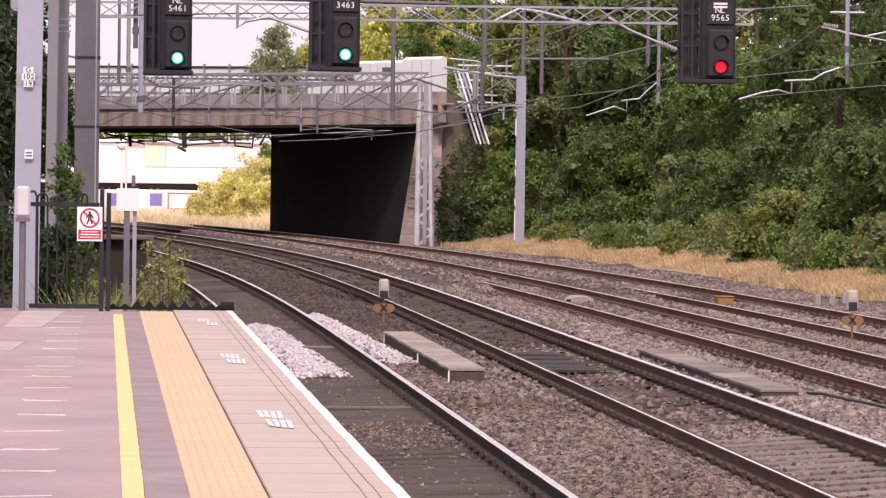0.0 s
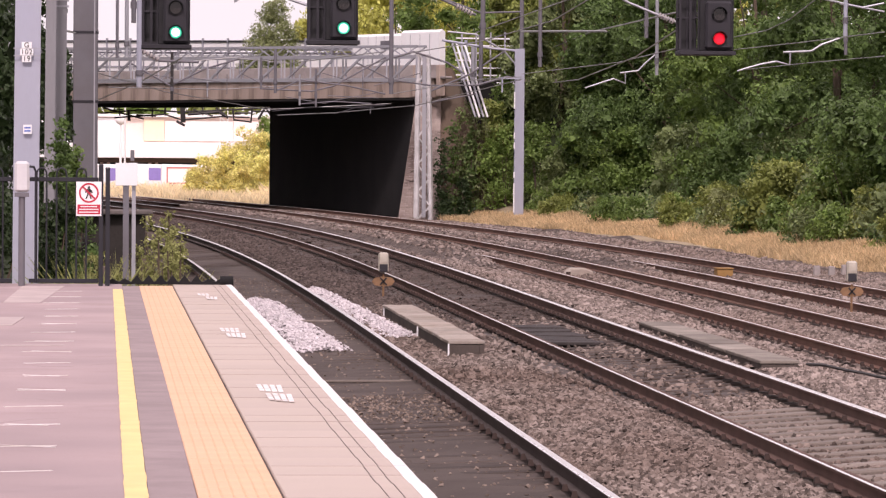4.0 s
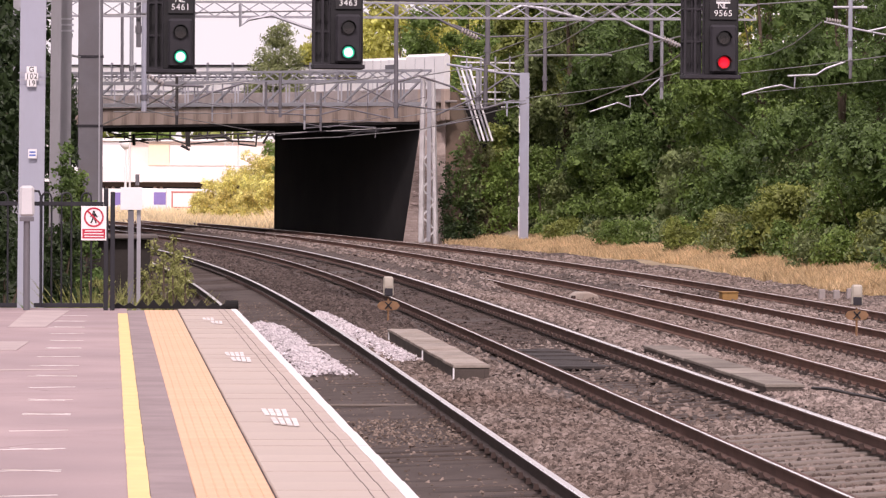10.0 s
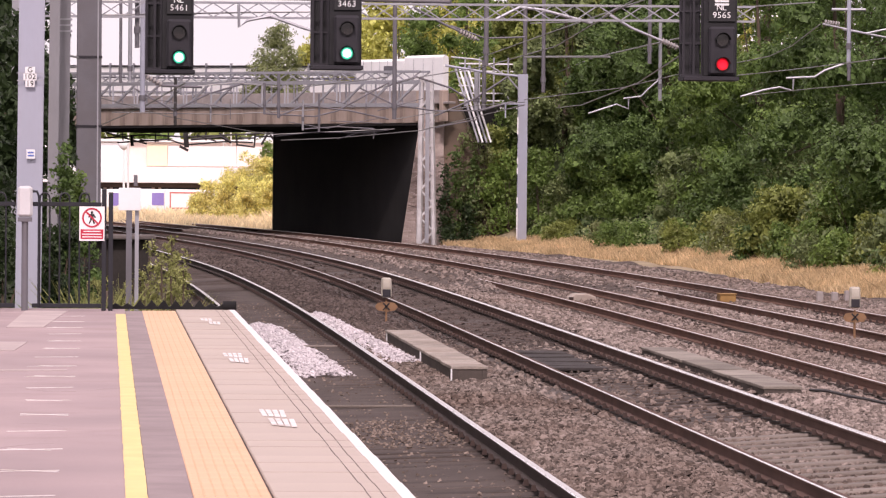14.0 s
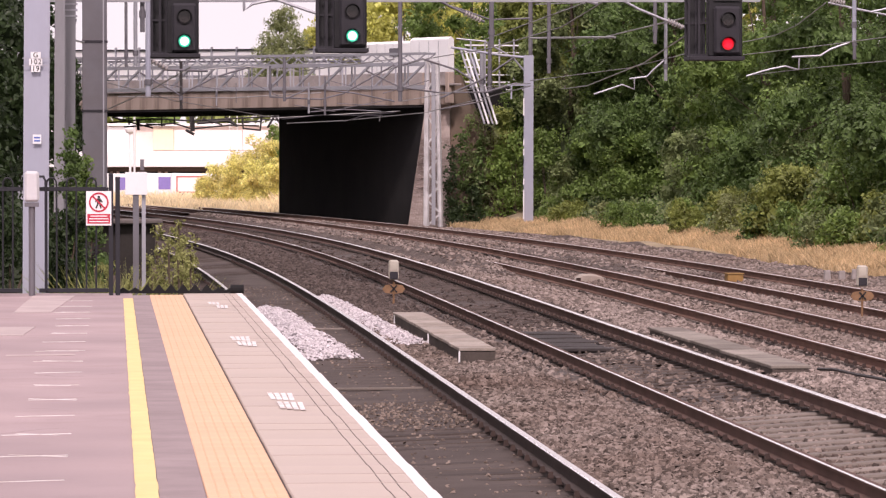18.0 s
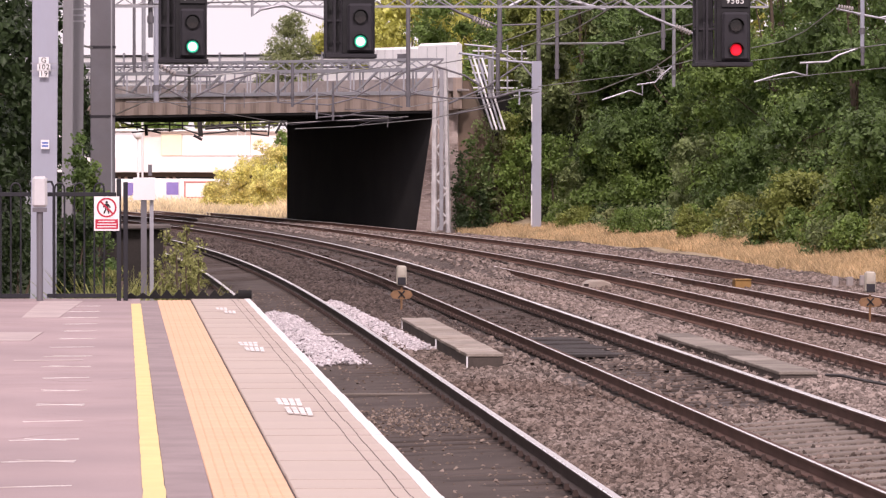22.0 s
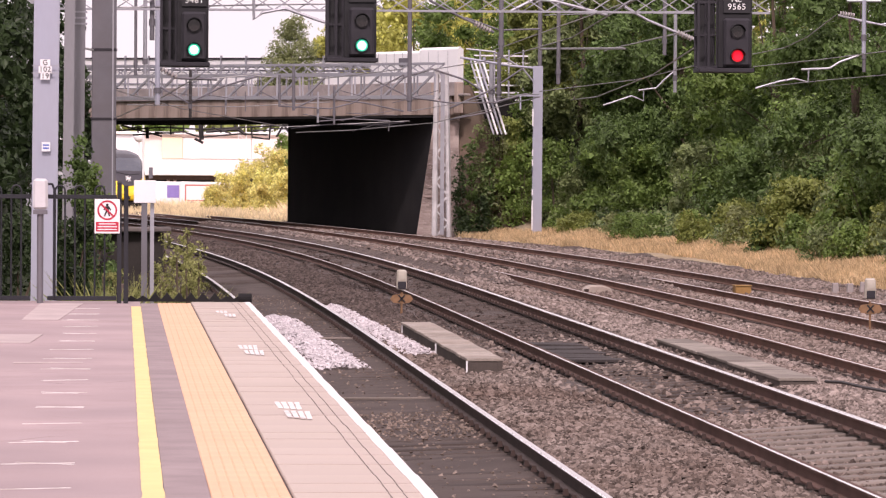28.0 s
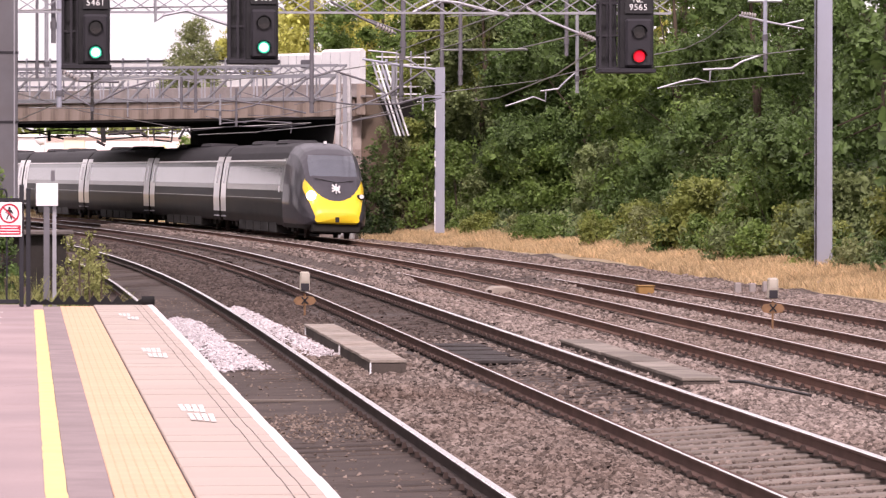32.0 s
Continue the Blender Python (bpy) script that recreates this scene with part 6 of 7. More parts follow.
low = [(22.9, 84, 2.6, 1.6, 3), (22.9, 90, 3.2, 1.8, 2), (22.4, 97, 2.4, 1.7, 4), (21.8, 104, 3.4, 2.0, 0), (22.2, 108, 2.4, 1.5, 4), (22.4, 116, 3.0, 1.9, 4),
       (21.9, 124, 3.2, 1.9, 1), (21.6, 133, 3.0, 1.8, 4), (20.9, 141, 3.0, 1.7, 0), (20.8, 149, 3.2, 1.6, 3), (20.9, 158, 3.8, 1.7, 2), (17.5, 172, 4.8, 1.3, 0), (16.7, 165, 4.2, 1.1, 2),
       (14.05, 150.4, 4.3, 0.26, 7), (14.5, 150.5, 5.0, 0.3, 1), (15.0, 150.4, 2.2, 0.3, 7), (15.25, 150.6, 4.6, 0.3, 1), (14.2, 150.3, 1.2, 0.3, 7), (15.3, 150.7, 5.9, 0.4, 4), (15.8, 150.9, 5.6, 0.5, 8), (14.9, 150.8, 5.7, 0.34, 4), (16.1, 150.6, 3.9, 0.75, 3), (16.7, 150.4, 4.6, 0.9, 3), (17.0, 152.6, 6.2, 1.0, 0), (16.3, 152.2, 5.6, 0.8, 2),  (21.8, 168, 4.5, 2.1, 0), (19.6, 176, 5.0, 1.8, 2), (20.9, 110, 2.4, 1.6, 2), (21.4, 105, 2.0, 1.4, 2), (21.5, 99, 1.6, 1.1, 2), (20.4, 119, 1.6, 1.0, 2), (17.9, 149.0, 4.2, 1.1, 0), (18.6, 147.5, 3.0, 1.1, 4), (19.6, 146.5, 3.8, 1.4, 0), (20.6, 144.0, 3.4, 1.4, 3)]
for x, y, h, s_, mi in low:
    bush(x, y, h, s_, 7500 if s_ > 1.3 else 4500 if s_ > 0.95 else 1500 if s_ > 0.7 else 750, 0.062 if y < 130 else 0.075, M_LEAF[mi], ("bramble and shrub at the foot of the bank", "dark shrub at the foot of the bank",
         "olive bramble bush at the verge", "leafy green bush at the verge", "grey-green bush at the verge", "", "", "dark ivy clump against the wing wall", "pale straggling shrub before the wing wall")[mi], lobes=60)

for k in range(22):
    y = 84 + k * 3.0 + 1.1 * math.sin(k * 2.7)
    u_ = 20.9 + 0.45 * math.sin(k * 1.9) + (0.5 if y < 96 else 0.0)
    mi = (0, 4, 3, 2, 8, 1)[(k * 5 + k // 4) % 6]
    bush(u_ + shift(y), y, 1.0 + 0.5 * math.sin(k * 3.3) ** 2, 0.75 + 0.25 * math.sin(k * 1.3), 2600, 0.05, M_LEAF[mi],
         "low bramble spilling onto the dry grass", lobes=40, group="brambles on the verge")


def creepers(name, y0, y1, u0, u1, n, size, material, label, height=0.7):
    """Leaves of brambles and ivy spread over the bank."""
    y = RNG.uniform(y0, y1, n)
    u = u0 + (u1 - u0) * RNG.uniform(0, 1, n) ** 1.4
    hump = 0.5 + 0.5 * np.sin(u * 1.9 + y * 0.55) * np.sin(y * 0.31 + 1.0)
    x = u + np.array([shift(v) for v in y])
    z = np.array([lie(a, b) for a, b in zip(u, y)]) + height * hump * RNG.uniform(0.1, 1.0, n) ** 0.6
    d = RNG.normal(0, 1, (n, 3)) + np.array([-0.9, -0.6, 1.0])
    d /= np.linalg.norm(d, axis=1)[:, None]
    a = np.cross(d, RNG.normal(0, 1, (n, 3)))
    a /= np.linalg.norm(a, axis=1)[:, None] + 1e-9
    b = np.cross(d, a)
    s = size * RNG.uniform(0.6, 1.4, n)[:, None]
    p = np.stack([x, y * SPAN, z], 1)
    v = np.stack([p - a * s, p - b * s * 0.5, p + a * s, p + b * s * 0.5], 1).reshape(-1, 3)
    return tagged(new(name, raw_mesh(name, v.tolist(), np.arange(n * 4).reshape(-1, 4).tolist(), material)), label, "undergrowth", kind="stuff")


creepers("brambles", 76, 150, 21.0, 27, 22000, 0.07, M_LEAF[1], "bramble and ivy leaves covering the bank", 0.8)
creepers("ivy_bank", 151, 186, 20.0, 27, 26000, 0.085, M_LEAF[4], "grey-green ivy and scrub on the road embankment", 1.0)
creepers("light_brambles", 78, 150, 20.6, 23, 3500, 0.08, M_LEAF[4], "paler bramble tips along the verge", 1.3)
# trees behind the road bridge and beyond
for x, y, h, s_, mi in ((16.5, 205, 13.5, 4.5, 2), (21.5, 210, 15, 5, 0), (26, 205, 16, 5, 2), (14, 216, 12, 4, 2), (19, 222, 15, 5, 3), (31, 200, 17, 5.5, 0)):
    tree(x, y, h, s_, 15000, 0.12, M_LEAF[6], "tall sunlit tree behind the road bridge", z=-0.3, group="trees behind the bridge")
bush(7.6, 163.2, 4.9, 1.65, 20000, 0.042, M_LEAF[8], "young feathery grey-green tree growing beside the bridge", z=5.35, name="young_tree", narrow=0.75, lobes=120, group="trees behind the bridge")
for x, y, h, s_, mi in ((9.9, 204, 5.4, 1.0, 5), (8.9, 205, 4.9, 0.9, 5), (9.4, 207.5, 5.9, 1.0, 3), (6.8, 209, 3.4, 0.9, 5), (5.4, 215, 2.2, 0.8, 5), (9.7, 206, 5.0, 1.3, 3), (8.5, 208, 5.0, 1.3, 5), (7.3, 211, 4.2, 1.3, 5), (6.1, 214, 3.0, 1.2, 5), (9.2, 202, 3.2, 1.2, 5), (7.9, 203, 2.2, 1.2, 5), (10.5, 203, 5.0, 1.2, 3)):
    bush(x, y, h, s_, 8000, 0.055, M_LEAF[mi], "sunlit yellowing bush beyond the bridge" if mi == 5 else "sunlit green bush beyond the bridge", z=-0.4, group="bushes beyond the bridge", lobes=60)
for k in range(9):
    tree(-26 + k * 7.5, 335 + 9 * math.sin(k * 2.0), 9.0 + 1.2 * math.sin(k), 4.2, 2600, 0.36, M_LEAF[2 if k % 2 else 3], "distant tree behind the low building", z=-0.5, group="distant trees", lobes=16)
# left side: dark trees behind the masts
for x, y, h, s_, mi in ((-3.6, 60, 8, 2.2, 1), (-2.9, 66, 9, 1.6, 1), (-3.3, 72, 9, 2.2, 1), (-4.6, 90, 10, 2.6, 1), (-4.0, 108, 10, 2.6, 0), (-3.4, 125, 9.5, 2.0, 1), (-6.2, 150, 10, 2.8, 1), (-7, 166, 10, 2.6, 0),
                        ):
    tree(x, y, h, s_, 11000, 0.07 if y < 100 else 0.10, M_LEAF[7], "tree behind the masts in shade-dark leaf colour", z=0.2, group="trees behind the masts")
# Out of view: added to block low sky from the train and bridge.
for k in range(13):
    tree(-10.2 - 1.4 * (k % 2), 48 + k * 9.0, 13.0 + 1.3 * math.sin(k * 2.0), 4.0, 3600, 0.24, M_LEAF[1], "unseen tree added on the left to hold back sky light", z=0.4, group="wood beside the line", lobes=40)
for x, y in ((-11.5, 160), (-15, 166), (-19, 173), (-24, 180), (-20, 160)):
    tree(x, y, 13.5, 4.6, 3600, 0.24, M_LEAF[1], "unseen tree added on the left to hold back sky light", z=0.4, group="wood beside the line", lobes=40)
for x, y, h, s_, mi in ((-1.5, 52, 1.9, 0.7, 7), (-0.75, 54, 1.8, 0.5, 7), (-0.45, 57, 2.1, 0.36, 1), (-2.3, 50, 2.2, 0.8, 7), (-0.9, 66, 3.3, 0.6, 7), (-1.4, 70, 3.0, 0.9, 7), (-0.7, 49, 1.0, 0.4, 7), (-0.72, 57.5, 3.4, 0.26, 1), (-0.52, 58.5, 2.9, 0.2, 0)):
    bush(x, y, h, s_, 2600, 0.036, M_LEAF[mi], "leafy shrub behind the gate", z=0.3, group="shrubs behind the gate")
for x, y, h, s_ in ((0.45, 46.8, 1.5, 0.24), (0.72, 47.5, 1.75, 0.2), (0.2, 47.6, 1.45, 0.28), (-0.15, 48, 1.35, 0.3), (0.98, 49.0, 1.75, 0.2), (0.6, 48.6, 1.95, 0.16), (0.86, 46.6, 1.55, 0.2), (1.0, 47.4, 1.6, 0.16), (0.85, 48.2, 2.0, 0.15)):
    bush(x, y, h, s_, 900, 0.022, M_WEED, "tall yellow-green weeds beyond the platform end", z=0.05, name="weeds", group="weeds beyond the platform", lobes=34)


def grass(name, area, n, h, material, label, broad=0.010, curl=0.4):
    """Upright dry blades over a strip of ground: area gives (y, u_low, u_high) samples."""
    yl = [a[0] for a in area]
    y = RNG.uniform(yl[0], yl[-1], n)
    lo = np.interp(y, yl, [a[1] for a in area])
    hi = np.interp(y, yl, [a[2] for a in area])
    u = lo + (hi - lo) * RNG.uniform(0, 1, n)
    patchy = np.sin(u * 2.3 + y * 0.35) + np.sin(y * 0.9 - u * 1.1) + np.sin(u * 5.0 + y * 1.7) * 0.7
    keep = patchy > RNG.uniform(-2.4, 0.6, n) - 0.7
    u, y = u[keep], y[keep]
    n = len(u)
    x = u + np.array([shift(v) for v in y])
    z = np.array([lie(a_, b_) for a_, b_ in zip(u, y)]) - 0.03
    y = y * SPAN
    a = RNG.uniform(0, 6.283, n)
    hh = h * RNG.uniform(0.4, 1.3, n) * (0.7 + 0.5 * np.sin(x * 1.7 + y * 0.6) ** 2)
    w = broad * (1.0 + 0.9 * RNG.uniform(0, 1, n))
    lean = RNG.normal(0, 0.35, (n, 2)) * hh[:, None]
    b0 = np.stack([x - w * np.cos(a), y - w * np.sin(a), z], 1)
    b1 = np.stack([x + w * np.cos(a), y + w * np.sin(a), z], 1)
    m0 = np.stack([x + lean[:, 0] * curl + w * np.cos(a), y + lean[:, 1] * curl + w * np.sin(a), z + hh * 0.6], 1)
    tp = np.stack([x + lean[:, 0], y + lean[:, 1], z + hh], 1)
    v = np.stack([b0, b1, m0, tp], 1).reshape(-1, 3)
    f = np.arange(n * 4).reshape(-1, 4)
    return tagged(new(name, raw_mesh(name, v.tolist(), f.tolist(), material)), label, "grass", kind="stuff")


grass("dry_grass", [(76, 18.6, 22.0), (90, 18.2, 21.2), (100, 18.2, 20.8), (115, 19.0, 20.9), (128, 18.3, 20.8), (140, 17.6, 21.2), (150, 17.4, 21.0), (170, 19.4, 21)], 150000, 0.23, M_DRY, "tall straw-coloured dry grass along the verge", 0.007, 0.46)
grass("tall_weeds", [(45.2, -0.3, 0.85), (49, -0.3, 1.1)], 3600, 0.72, M_WEED, "tall yellow-green grassy weeds beyond the platform", 0.004, 0.57)
grass("green_weeds", [(45.0, -0.8, 0.85), (48, -0.6, 1.0)], 6000, 0.5, M_LEAF[0], "green weeds beyond the platform", 0.004, 0.56)
# Lighter copy of the dry grass, with the far sunlight in its colour.
M_DRYL = mat("sunlit_grass_tone", (0.92, 0.74, 0.48), 0.9, var=0.15, scale=0.3, fine=3, bump=0, island=0.25, trans=0.3)
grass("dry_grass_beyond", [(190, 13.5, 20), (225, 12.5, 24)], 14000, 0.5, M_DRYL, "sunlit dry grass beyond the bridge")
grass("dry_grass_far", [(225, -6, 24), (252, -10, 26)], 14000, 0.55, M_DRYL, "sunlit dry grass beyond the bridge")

# ---- the tilting express train ----
M_TGREY = mat("train_silver", (0.115, 0.12, 0.117), 0.30, 0.0, var=0.05, scale=0.5, fine=20, bump=0.02, spec=0.25, dirt=(0.10, 0.09, 0.083), dirt_amt=0.3)
M_TDARK = mat("train_dark_green", (0.022, 0.022, 0.023), 0.55, 0.0, var=0.12, scale=0.5, fine=20, bump=0.02, spec=0.1, dirt=(0.05, 0.042, 0.038), dirt_amt=0.4)
M_TNOSE = mat("train_dark_nose", (0.05, 0.045, 0.056), 0.45, 0.0, var=0.08, bump=0.01, spec=0.25)
M_TYEL = mat("train_yellow", (0.85, 0.60, 0.02), 0.35, var=0.05, bump=0.01, spec=0.5, dirt=(0.6, 0.42, 0.05), dirt_amt=0.25)
M_TWHITE = mat("train_white_door", (0.78, 0.77, 0.78), 0.35, var=0.04, bump=0.01, spec=0.5)
M_TROOF = mat("train_roof", (0.035, 0.032, 0.036), 0.7, 0.1, var=0.2, scale=0.8, bump=0.05)
M_TWIN = mat("train_glass", (0.10, 0.10, 0.10), 0.16, 0.0, var=0.12, scale=0.4, fine=6, bump=0.01, spec=0.8)
for m_, gloss in ((M_TGREY, 0.3), (M_TDARK, 0.06), (M_TWIN, 0.3), (M_TWHITE, 0.4), (M_TNOSE, 0.35)):
    m_.node_tree.nodes["Principled BSDF"].inputs["Coat Weight"].default_value = gloss
    m_.node_tree.nodes["Principled BSDF"].inputs["Coat Roughness"].default_value = 0.08
M_SCREEN = mat("windscreen_glass", (0.19, 0.195, 0.22), 0.06, 0.9, var=0.1, scale=0.8, bump=0, spec=0.9)
M_TUNDER = mat("train_underframe", (0.03, 0.027, 0.026), 0.8, 0.2, var=0.35, bump=0.2)
SIDE = [(0.0, 0.42), (1.22, 0.42), (1.33, 0.75), (1.365, 1.35), (1.345, 1.95), (1.24, 2.75), (1.12, 3.15), (0.92, 3.40), (0.55, 3.53), (0.0, 3.56)]


def ring(scale_w=1.0, top=3.56, bottom=0.42, n_sub=3):
    """Half outline of the body shell refined, as (half width, height)."""
    pts = []
    for (a, za), (b, zb) in zip(SIDE, SIDE[1:]):
        for k in range(n_sub):
            f = k / n_sub
            pts.append((a + (b - a) * f, za + (zb - za) * f))
    pts.append(SIDE[-1])
    return [(w * scale_w, bottom + (z - 0.42) * (top - bottom) / 3.14) for w, z in pts]


def shell(stations, n_sub=3):
    """Body shell through stations of (x, width scale, top, bottom)."""
    v, f = [], []
    for x, sw, top, bot in stations:
        h = ring(sw, top, bot, n_sub)
        full = h + [(-w, z) for w, z in h[-2:0:-1]]
        v += [(x, w, z) for w, z in full]
    n = len(v) // len(stations)
    for k in range(len(stations) - 1):
        for j in range(n):
            a, b = k * n + j, k * n + (j + 1) % n
            f.append((a, b, b + n, a + n))
    f.append(tuple(range(n)))
    f.append(tuple(range((len(stations) - 1) * n, len(stations) * n)))
    return v, f


def split_shell(car, v, f, classify, parts):
    """Makes one part for each region of a shell, by the centre of its faces."""
    groups = {}
    for face in f:
        c = [sum(v[i][k] for i in face) / len(face) for k in range(3)]
        groups.setdefault(classify(*c, len(face)), []).append(face)
    for key, faces in groups.items():
        used = {}
        nv, nf = [], []
        for face in faces:
            idx = []
            for i in face:
                if i not in used:
                    used[i] = len(nv)
                    nv.append(v[i])
                idx.append(used[i])
            nf.append(idx)
        name, material, label = parts[key]
        bm = B()
        vs = [bm.verts.new(p) for p in nv]
        for face in nf:
            bm.faces.new([vs[i] for i in face])
        o = part(name, bm, material, car, label)
        o.data.shade_smooth()


def bogie(car, x):
    bm = B()
    for k in (-1, 1):
        box(bm, (x, k * 0.95, 0.50), (3.4, 0.12, 0.28))
        box(bm, (x, k * 1.02, 0.42), (0.7, 0.14, 0.4))
    box(bm, (x, 0, 0.52), (0.6, 1.9, 0.25))
    bo = part("bogie_frame", bm, M_TUNDER, car)
    for dx in (-1.35, 1.35):
        for k in (-1, 1):
            bm = B()
            disc(bm, (x + dx, k * 0.74, 0.43), 0.43, 0.13, 22)
            part("wheel", bm, M_CLIP, bo)
            bm = B()
            box(bm, (x + dx, k * 1.03, 0.43), (0.32, 0.14, 0.32))
            part("axle_box", bm, M_TUNDER, bo, bevel=0.03)


def car_details(car, x0, x1, windows, doors):
    for k in (-1, 1):
        for xa, xb in windows:
            bm = B()
            w0, w1 = 1.352, 1.265
            vs = [bm.verts.new(c) for c in ((xa, k * w0, 1.95), (xb, k * w0, 1.95), (xb, k * w1, 2.62), (xa, k * w1, 2.62))]
            bm.faces.new(vs)
            vs2 = [bm.verts.new((c.co.x, c.co.y - k * 0.05, c.co.z)) for c in vs]
            for i in range(4):
                bm.faces.new((vs[i], vs[(i + 1) % 4], vs2[(i + 1) % 4], vs2[i]))
            part("window_strip", bm, M_TWIN, car, "dark window strip")
        for xd in doors:
            bm = B()
            prof = [(1.345, 0.80), (1.377, 1.35), (1.357, 1.95), (1.252, 2.75), (1.16, 3.05)]
            a = [bm.verts.new((xd - 0.85, k * w, z)) for w, z in prof]
            b = [bm.verts.new((xd + 0.85, k * w, z)) for w, z in prof]
            for i in range(4):
                bm.faces.new((a[i], b[i], b[i + 1], a[i + 1]))
            d = part("door", bm, M_TWHITE, car, "white plug door")
            bm = B()
            w0, w1 = 1.363, 1.272
            vs = [bm.verts.new(c) for c in ((xd - 0.2, k * w0, 1.95), (xd + 0.2, k * w0, 1.95), (xd + 0.2, k * w1, 2.65), (xd - 0.2, k * w1, 2.65))]
            bm.faces.new(vs)
            part("door_window", bm, M_TWIN, d)
            bm = B()
            box(bm, (xd, k * 1.30, 0.60), (0.8, 0.18, 0.05))
            part("step", bm, M_GALV, car, "pale metal step")
        bm = B()
        box(bm, ((x0 + x1) / 2, k * 1.366, 1.42), (x1 - x0 - 0.4, 0.012, 0.03))
        part("pale_stripe", bm, M_TGREY, car, "thin pale waist stripe")
        bm = B()
        bar(bm, (x0 + 0.3, k * 1.222, 2.86), (x1 - 0.3, k * 1.222, 2.86), 0.03, 0.06)
        part("cantrail", bm, M_TWHITE, car, "pale line under the roof")
    for xr in (x0 + 5.5, x0 + 13.0):
        bm = B()
        box(bm, (xr, 0, 3.60), (3.2, 1.3, 0.16), taper=0.85)
        part("roof_unit", bm, M_TROOF, car, "dark roof equipment", bevel=0.03)
    for k in range(5):
        bm = B()
        box(bm, (x0 + 6.5 + k * 2.3, 0, 0.42), (2.1, 2.5, 0.62))
        part("underfloor_box", bm, M_TUNDER, car, bevel=0.04)


def body_class(x, y, z, n):
    if n > 4:
        return "end" if x < 0 else "front_end"
    if z > 2.92:
        return "roof"
    if z < 1.70:
        return "lower"
    return "side"


BODY = {"end": ("end_wall", M_TUNDER, ""), "front_end": ("end_wall", M_TUNDER, ""), "roof": ("roof", M_TROOF, "dark curved roof"), "lower": ("lower_side", M_TDARK, "dark green lower side"),
        "side": ("upper_side", M_TGREY, "silver grey upper side"), "nose": ("nose", M_TNOSE, "dark rounded nose"), "yellow": ("front_panel", M_TYEL, "bright yellow front panel"),
        "glass": ("windscreen", M_SCREEN, "raked dark windscreen"), "skirt": ("skirt", M_TUNDER, "black front skirt")}


def gangway(car, x):
    bm = B()
    for k in range(5):
        box(bm, (x + (k - 2) * 0.09, 0, 1.95), (0.05, 1.9 - 0.12 * (k % 2), 2.5 - 0.1 * (k % 2)))
    part("gangway_bellows", bm, M_TUNDER, car, "black folded gangway")


def driving_car():
    car = thing("train_driving_car", (0, 0, 0), "streamlined driving car with dark nose, yellow front and lit headlight", "train carriage", group="express train")
    L = 23.8
    st = [(-L / 2, 1.0, 3.5, 0.5)] + [(-L / 2 + 0.05, 1.0, 3.56, 0.42)] + [(-11 + k * 1.0, 1.0, 3.56, 0.42) for k in range(18)]
    tipx = L / 2
    nose = [(5.2, 1.0, 3.56), (4.4, 0.995, 3.54), (3.7, 0.985, 3.50), (3.1, 0.975, 3.42), (2.6, 0.96, 3.30), (2.2, 0.945, 3.13), (1.85, 0.93, 2.92), (1.5, 0.915, 2.66), (1.2, 0.895, 2.40),
            (0.95, 0.875, 2.16), (0.75, 0.85, 1.96), (0.58, 0.82, 1.78), (0.42, 0.785, 1.58), (0.28, 0.75, 1.40), (0.16, 0.71, 1.25), (0.06, 0.66, 1.10), (0.0, 0.60, 0.98)]
    for d, sw, top in nose:
        st.append((tipx - d, sw, top, 0.36 + max(0.0, 0.7 - d) * 0.36))
    # finer stations by interpolation in the nose
    fine = []
    for a, b in zip(st, st[1:]):
        m_ = 8 if a[0] > tipx - 3.0 else 3 if a[0] > tipx - 5.5 else 1
        for k in range(m_):
            fine.append(tuple(p + (q - p) * k / m_ for p, q in zip(a, b)))
    fine.append(st[-1])
    v, f = shell(fine, 8)

    def cls(x, y, z, n):
        d = tipx - x
        if d > 4.8:
            return body_class(x, y, z, n)
        if n > 4:
            return "yellow"
        if z < 0.52:
            return "skirt"
        edge = 1.40 + 0.72 * min(1.25, abs(y) / 1.02) ** 2.4
        if d < 1.35 and z < edge and (d < 0.8 or z > 0.9 + (d - 0.75) * 1.9) and abs(y) < 0.70 + 0.34 * (z - 0.52):
            return "yellow"
        if d < 2.5 and 2.30 < z < 3.06 and abs(y) < 0.88 - 0.25 * max(0.0, z - 2.8):
            return "glass"
        return "nose"
    split_shell(car, v, f, cls, BODY)
    for k in (-1, 1):
        bm = B()
        box(bm, (tipx - 0.55, k * 0.93, 1.56), (0.30, 0.26, 0.20), rz=-k * 30)
        hl = part("headlight", bm, M_BLACK, car, "black headlight pod", bevel=0.05)
        bm = B()
        disc(bm, (tipx - 0.37, k * 0.93, 1.58), 0.17 if k < 0 else 0.08, 0.05, 16, axis=0)
        part("lamp", bm, M_HEADL if k < 0 else M_SIGNW, hl, "bright lit lamp" if k < 0 else "clear lamp")
    bm = B()
    box(bm, (tipx - 0.62, 0.0, 0.42), (0.9, 1.75, 0.36), taper=1.04)
    part("lower_skirt", bm, M_TUNDER, car, "black skirt below the yellow front", bevel=0.05)
    bm = B()
    box(bm, (tipx + 0.01, 0.0, 0.72), (0.04, 0.14, 0.18))
    part("coupler_hatch", bm, M_BLACK, car)
    bm = B()
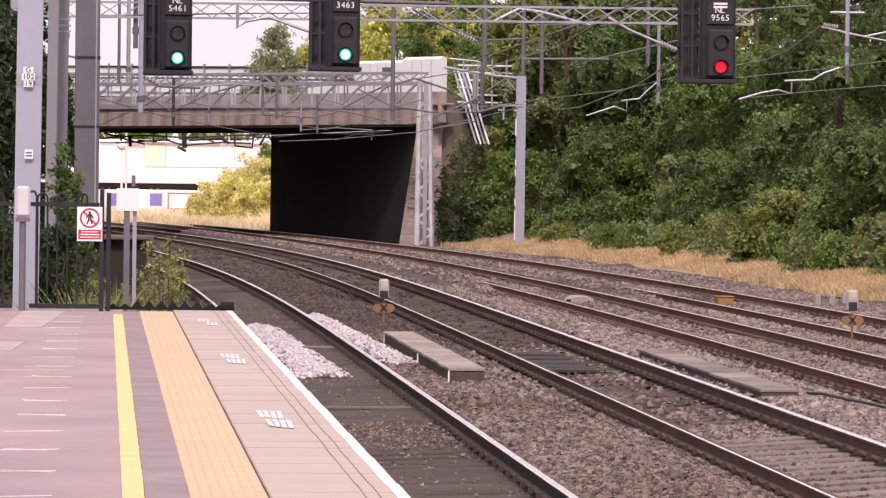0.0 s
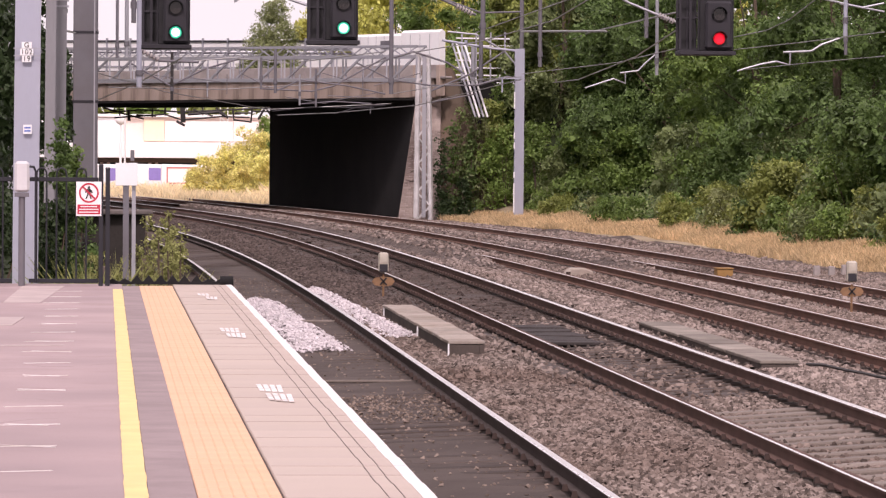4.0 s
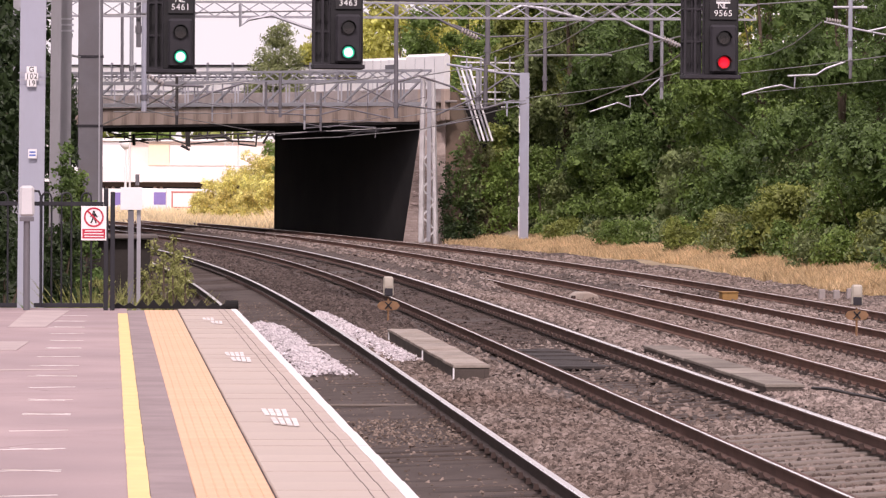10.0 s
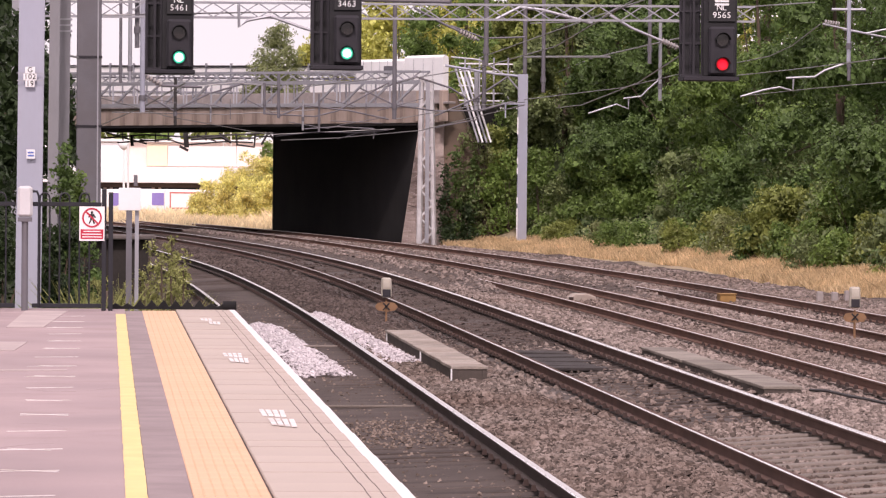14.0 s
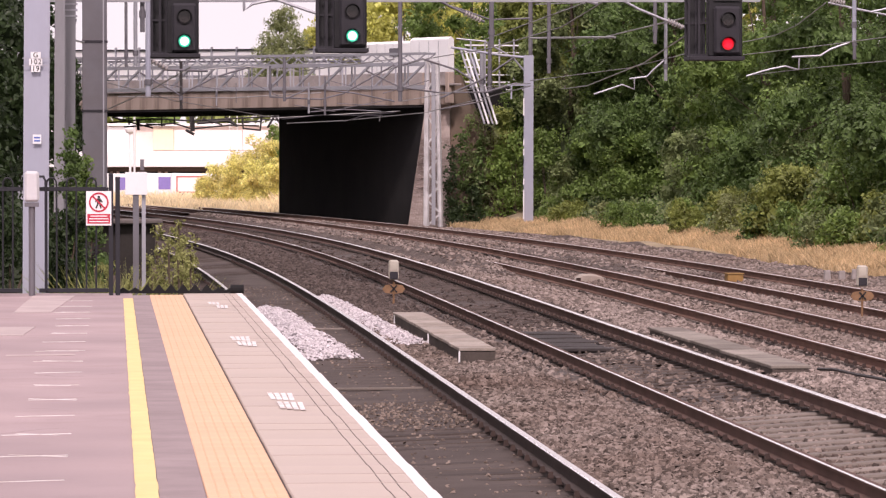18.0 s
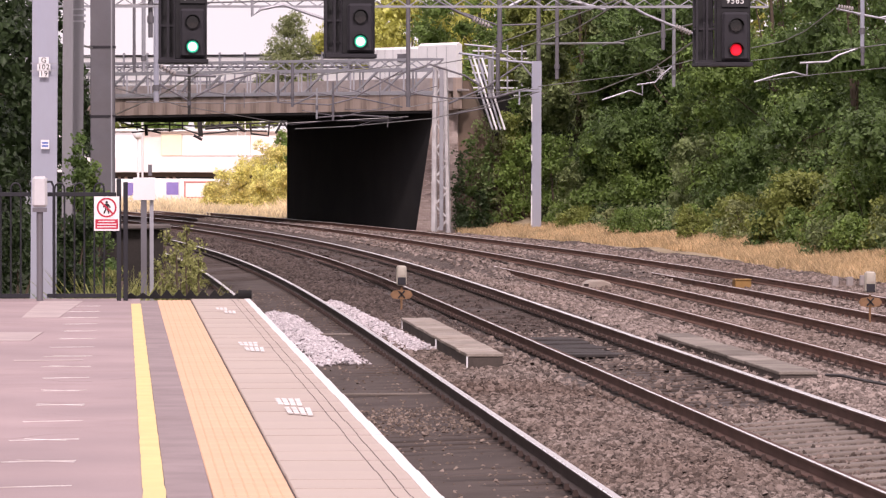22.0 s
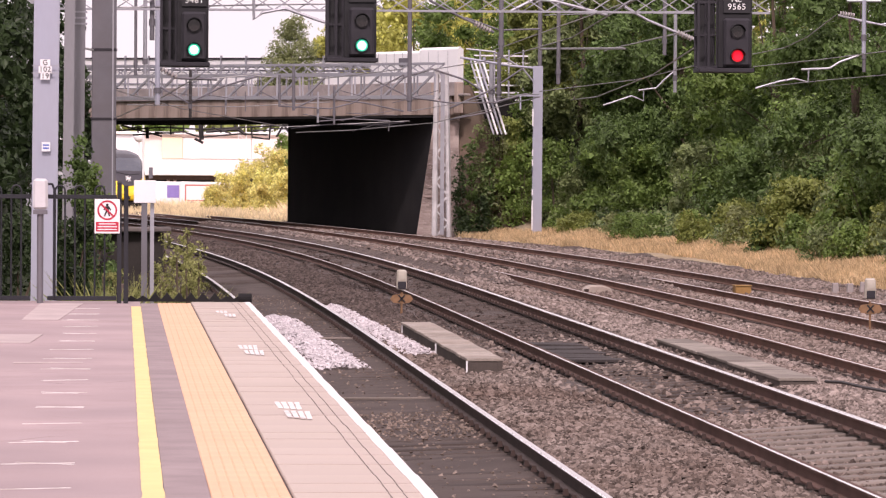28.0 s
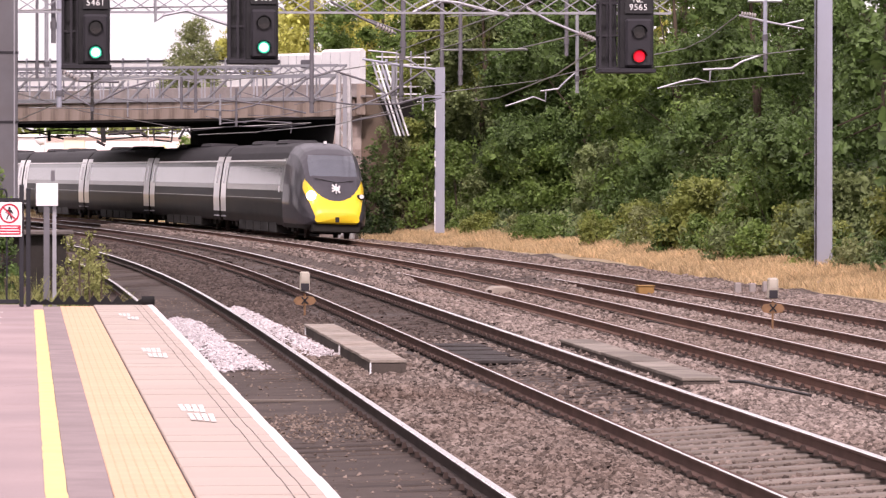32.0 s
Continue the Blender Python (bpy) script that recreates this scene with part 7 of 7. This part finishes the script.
    for a, b in (((0.15, 1.70), (-0.12, 1.99)), ((-0.14, 1.74), (0.16, 1.94)), ((0.0, 1.66), (0.02, 2.02)), ((-0.15, 1.86), (0.15, 1.84))):
        bar(bm, (tipx - 0.44 - (a[1] - 1.7) * 0.75, a[0], a[1]), (tipx - 0.44 - (b[1] - 1.7) * 0.75, b[0], b[1]), 0.03, 0.06)
    part("emblem", bm, M_SIGNW, car, "white emblem shape")
    bm = B()
    bar(bm, (tipx - 0.84, 0.1, 2.06), (tipx - 1.0, -0.75, 2.22), 0.03, 0.03)
    bar(bm, (tipx - 0.82, -0.1, 2.03), (tipx - 0.95, 0.7, 2.15), 0.03, 0.03)
    part("wiper", bm, M_BLACK, car)
    bm = B()
    box(bm, (tipx - 3.6, 0, 3.55), (0.16, 0.10, 0.1))
    part("top_lamp", bm, M_SIGNW, car)
    for k in (-1, 1):
        bm = B()
        box(bm, (tipx - 6.0, k * 1.352, 1.78), (0.28, 0.02, 0.24))
        part("cab_notice", bm, M_SIGNW, car, "small white notice")
    car_details(car, -12.0, 6.8, [(-9.8, -3.0), (-2.96, 6.2)], [-11.0])
    bogie(car, -8.5)
    bogie(car, 8.0)
    gangway(car, -L / 2 - 0.22)
    return car, L


def middle_car():
    car = thing("train_coach", (0, 0, 0), "silver grey express coach with dark lower side and white doors", "train carriage", group="express train")
    L = 22.7
    st = [(-L / 2, 0.97, 3.5, 0.5), (-L / 2 + 0.1, 1.0, 3.56, 0.42)] + [(-11 + k * 1.0, 1.0, 3.56, 0.42) for k in range(23) if abs(-11 + k) < 11.2] + [(L / 2 - 0.1, 1.0, 3.56, 0.42), (L / 2, 0.97, 3.5, 0.5)]
    v, f = shell(st)
    split_shell(car, v, f, body_class, BODY)
    car_details(car, -L / 2, L / 2, [(-9.7, -0.02), (0.02, 9.7)], [-10.6, 10.6])
    bogie(car, -8.4)
    bogie(car, 8.4)
    gangway(car, -L / 2 - 0.22)
    return car, L


lead, LEAD_L = driving_car()
coach, COACH_L = middle_car()
coaches = [coach] + [copy_thing(coach, Matrix()) for k in range(4)]

# line of the farthest track as a table of way against place
WAY = []
yy, s_ = 60.0, 0.0
while yy < 1400:
    WAY.append((s_, track_x(3, yy), yy * SPAN))
    yy2 = yy + 0.5
    s_ += math.hypot(track_x(3, yy2) - track_x(3, yy), 0.5 * SPAN)
    yy = yy2
WAY = np.array(WAY)


def on_line(s):
    return Vector((np.interp(s, WAY[:, 0], WAY[:, 1]), np.interp(s, WAY[:, 0], WAY[:, 2]), 0.04))


def car_pose(front, length, pivot):
    """A car whose front end lies front metres along the line, on two bogies."""
    a, b = on_line(front + length / 2 - pivot), on_line(front + length / 2 + pivot)
    d = a - b
    m = (a + b) / 2
    return pose(m.x, m.y, m.z, -1.5, 0, math.degrees(math.atan2(d.y, d.x)))




def nose_at(t):
    """Way of the train's nose along the line: it slows a little as it comes."""
    w = 32.0 - t
    return 86.5 + 21.85 * w + 0.752 * min(w, 5.0) ** 2 + max(0.0, w - 5.0) * 7.5


# ---- a white van crossing the bridge ----
M_CAB_GREEN = mat("pale_green_paint", (0.55, 0.68, 0.62), 0.5, var=0.05, bump=0.02)
lorry = thing("white_lorry", (0, 0, 0), "white box van driving over the road bridge", "van")
bm = B()
prism(bm, [(-3.3, 0.45), (1.3, 0.45), (1.3, 2.95), (1.0, 3.05), (-3.2, 3.1), (-3.3, 3.0)], 1, -1.05, 1.05)
part("load_box", bm, M_HOARD, lorry, bevel=0.03)
bm = B()
prism(bm, [(1.32, 0.45), (3.1, 0.45), (3.1, 1.15), (2.6, 1.35), (2.1, 2.2), (1.32, 2.35)], 1, -0.95, 0.95)
part("cab", bm, M_HOARD, lorry, bevel=0.04)
for k in (-1, 1):
    bm = B()
    prism(bm, [(1.45, 1.4), (2.45, 1.4), (2.1, 2.05), (1.45, 2.1)], 1, k * 0.955, k * 0.965)
    part("cab_window", bm, M_TWIN, lorry)
    bm = B()
    box(bm, (-0.6, k * 1.01, 1.7), (2.4, 0.012, 0.5))
    part("green_panel", bm, M_CAB_GREEN, lorry, "pale green side panel")
for xx in (-1.7, 2.1):
    for k in (-1, 1):
        bm = B()
        disc(bm, (xx, k * 0.88, 0.38), 0.38, 0.24, 18)
        part("wheel", bm, M_RUBBER, lorry)


def motions():
    times = [0.0, 6.0, 12.0, 18.0, 22.0, 25.0, 26.5] + [27.5 + 0.25 * k for k in range(19)]
    for car, offset, length, pivot in [(lead, 0.0, LEAD_L, 8.2)] + [(c, LEAD_L + 0.5 + k * (COACH_L + 0.6), COACH_L, 8.4) for k, c in enumerate(coaches)]:
        walk(car, [(t, car_pose(nose_at(t) + offset, length, pivot)) for t in times])
    rows = []
    for t in (0.0, 8.0, 14.9, 18.0, 21.0, 22.0, 23.0, 24.0, 25.0, 27.0, 29.4, 32.0):
        along = max(-75.0, min(75.0, (t - 22.45) * 10.3))
        p = BR + nrm * 9.2 + e * along
        rows.append((t, pose(p.x, p.y, SOF + 0.9, 0, 0, face_turn)))
    walk(lorry, rows)


motions()
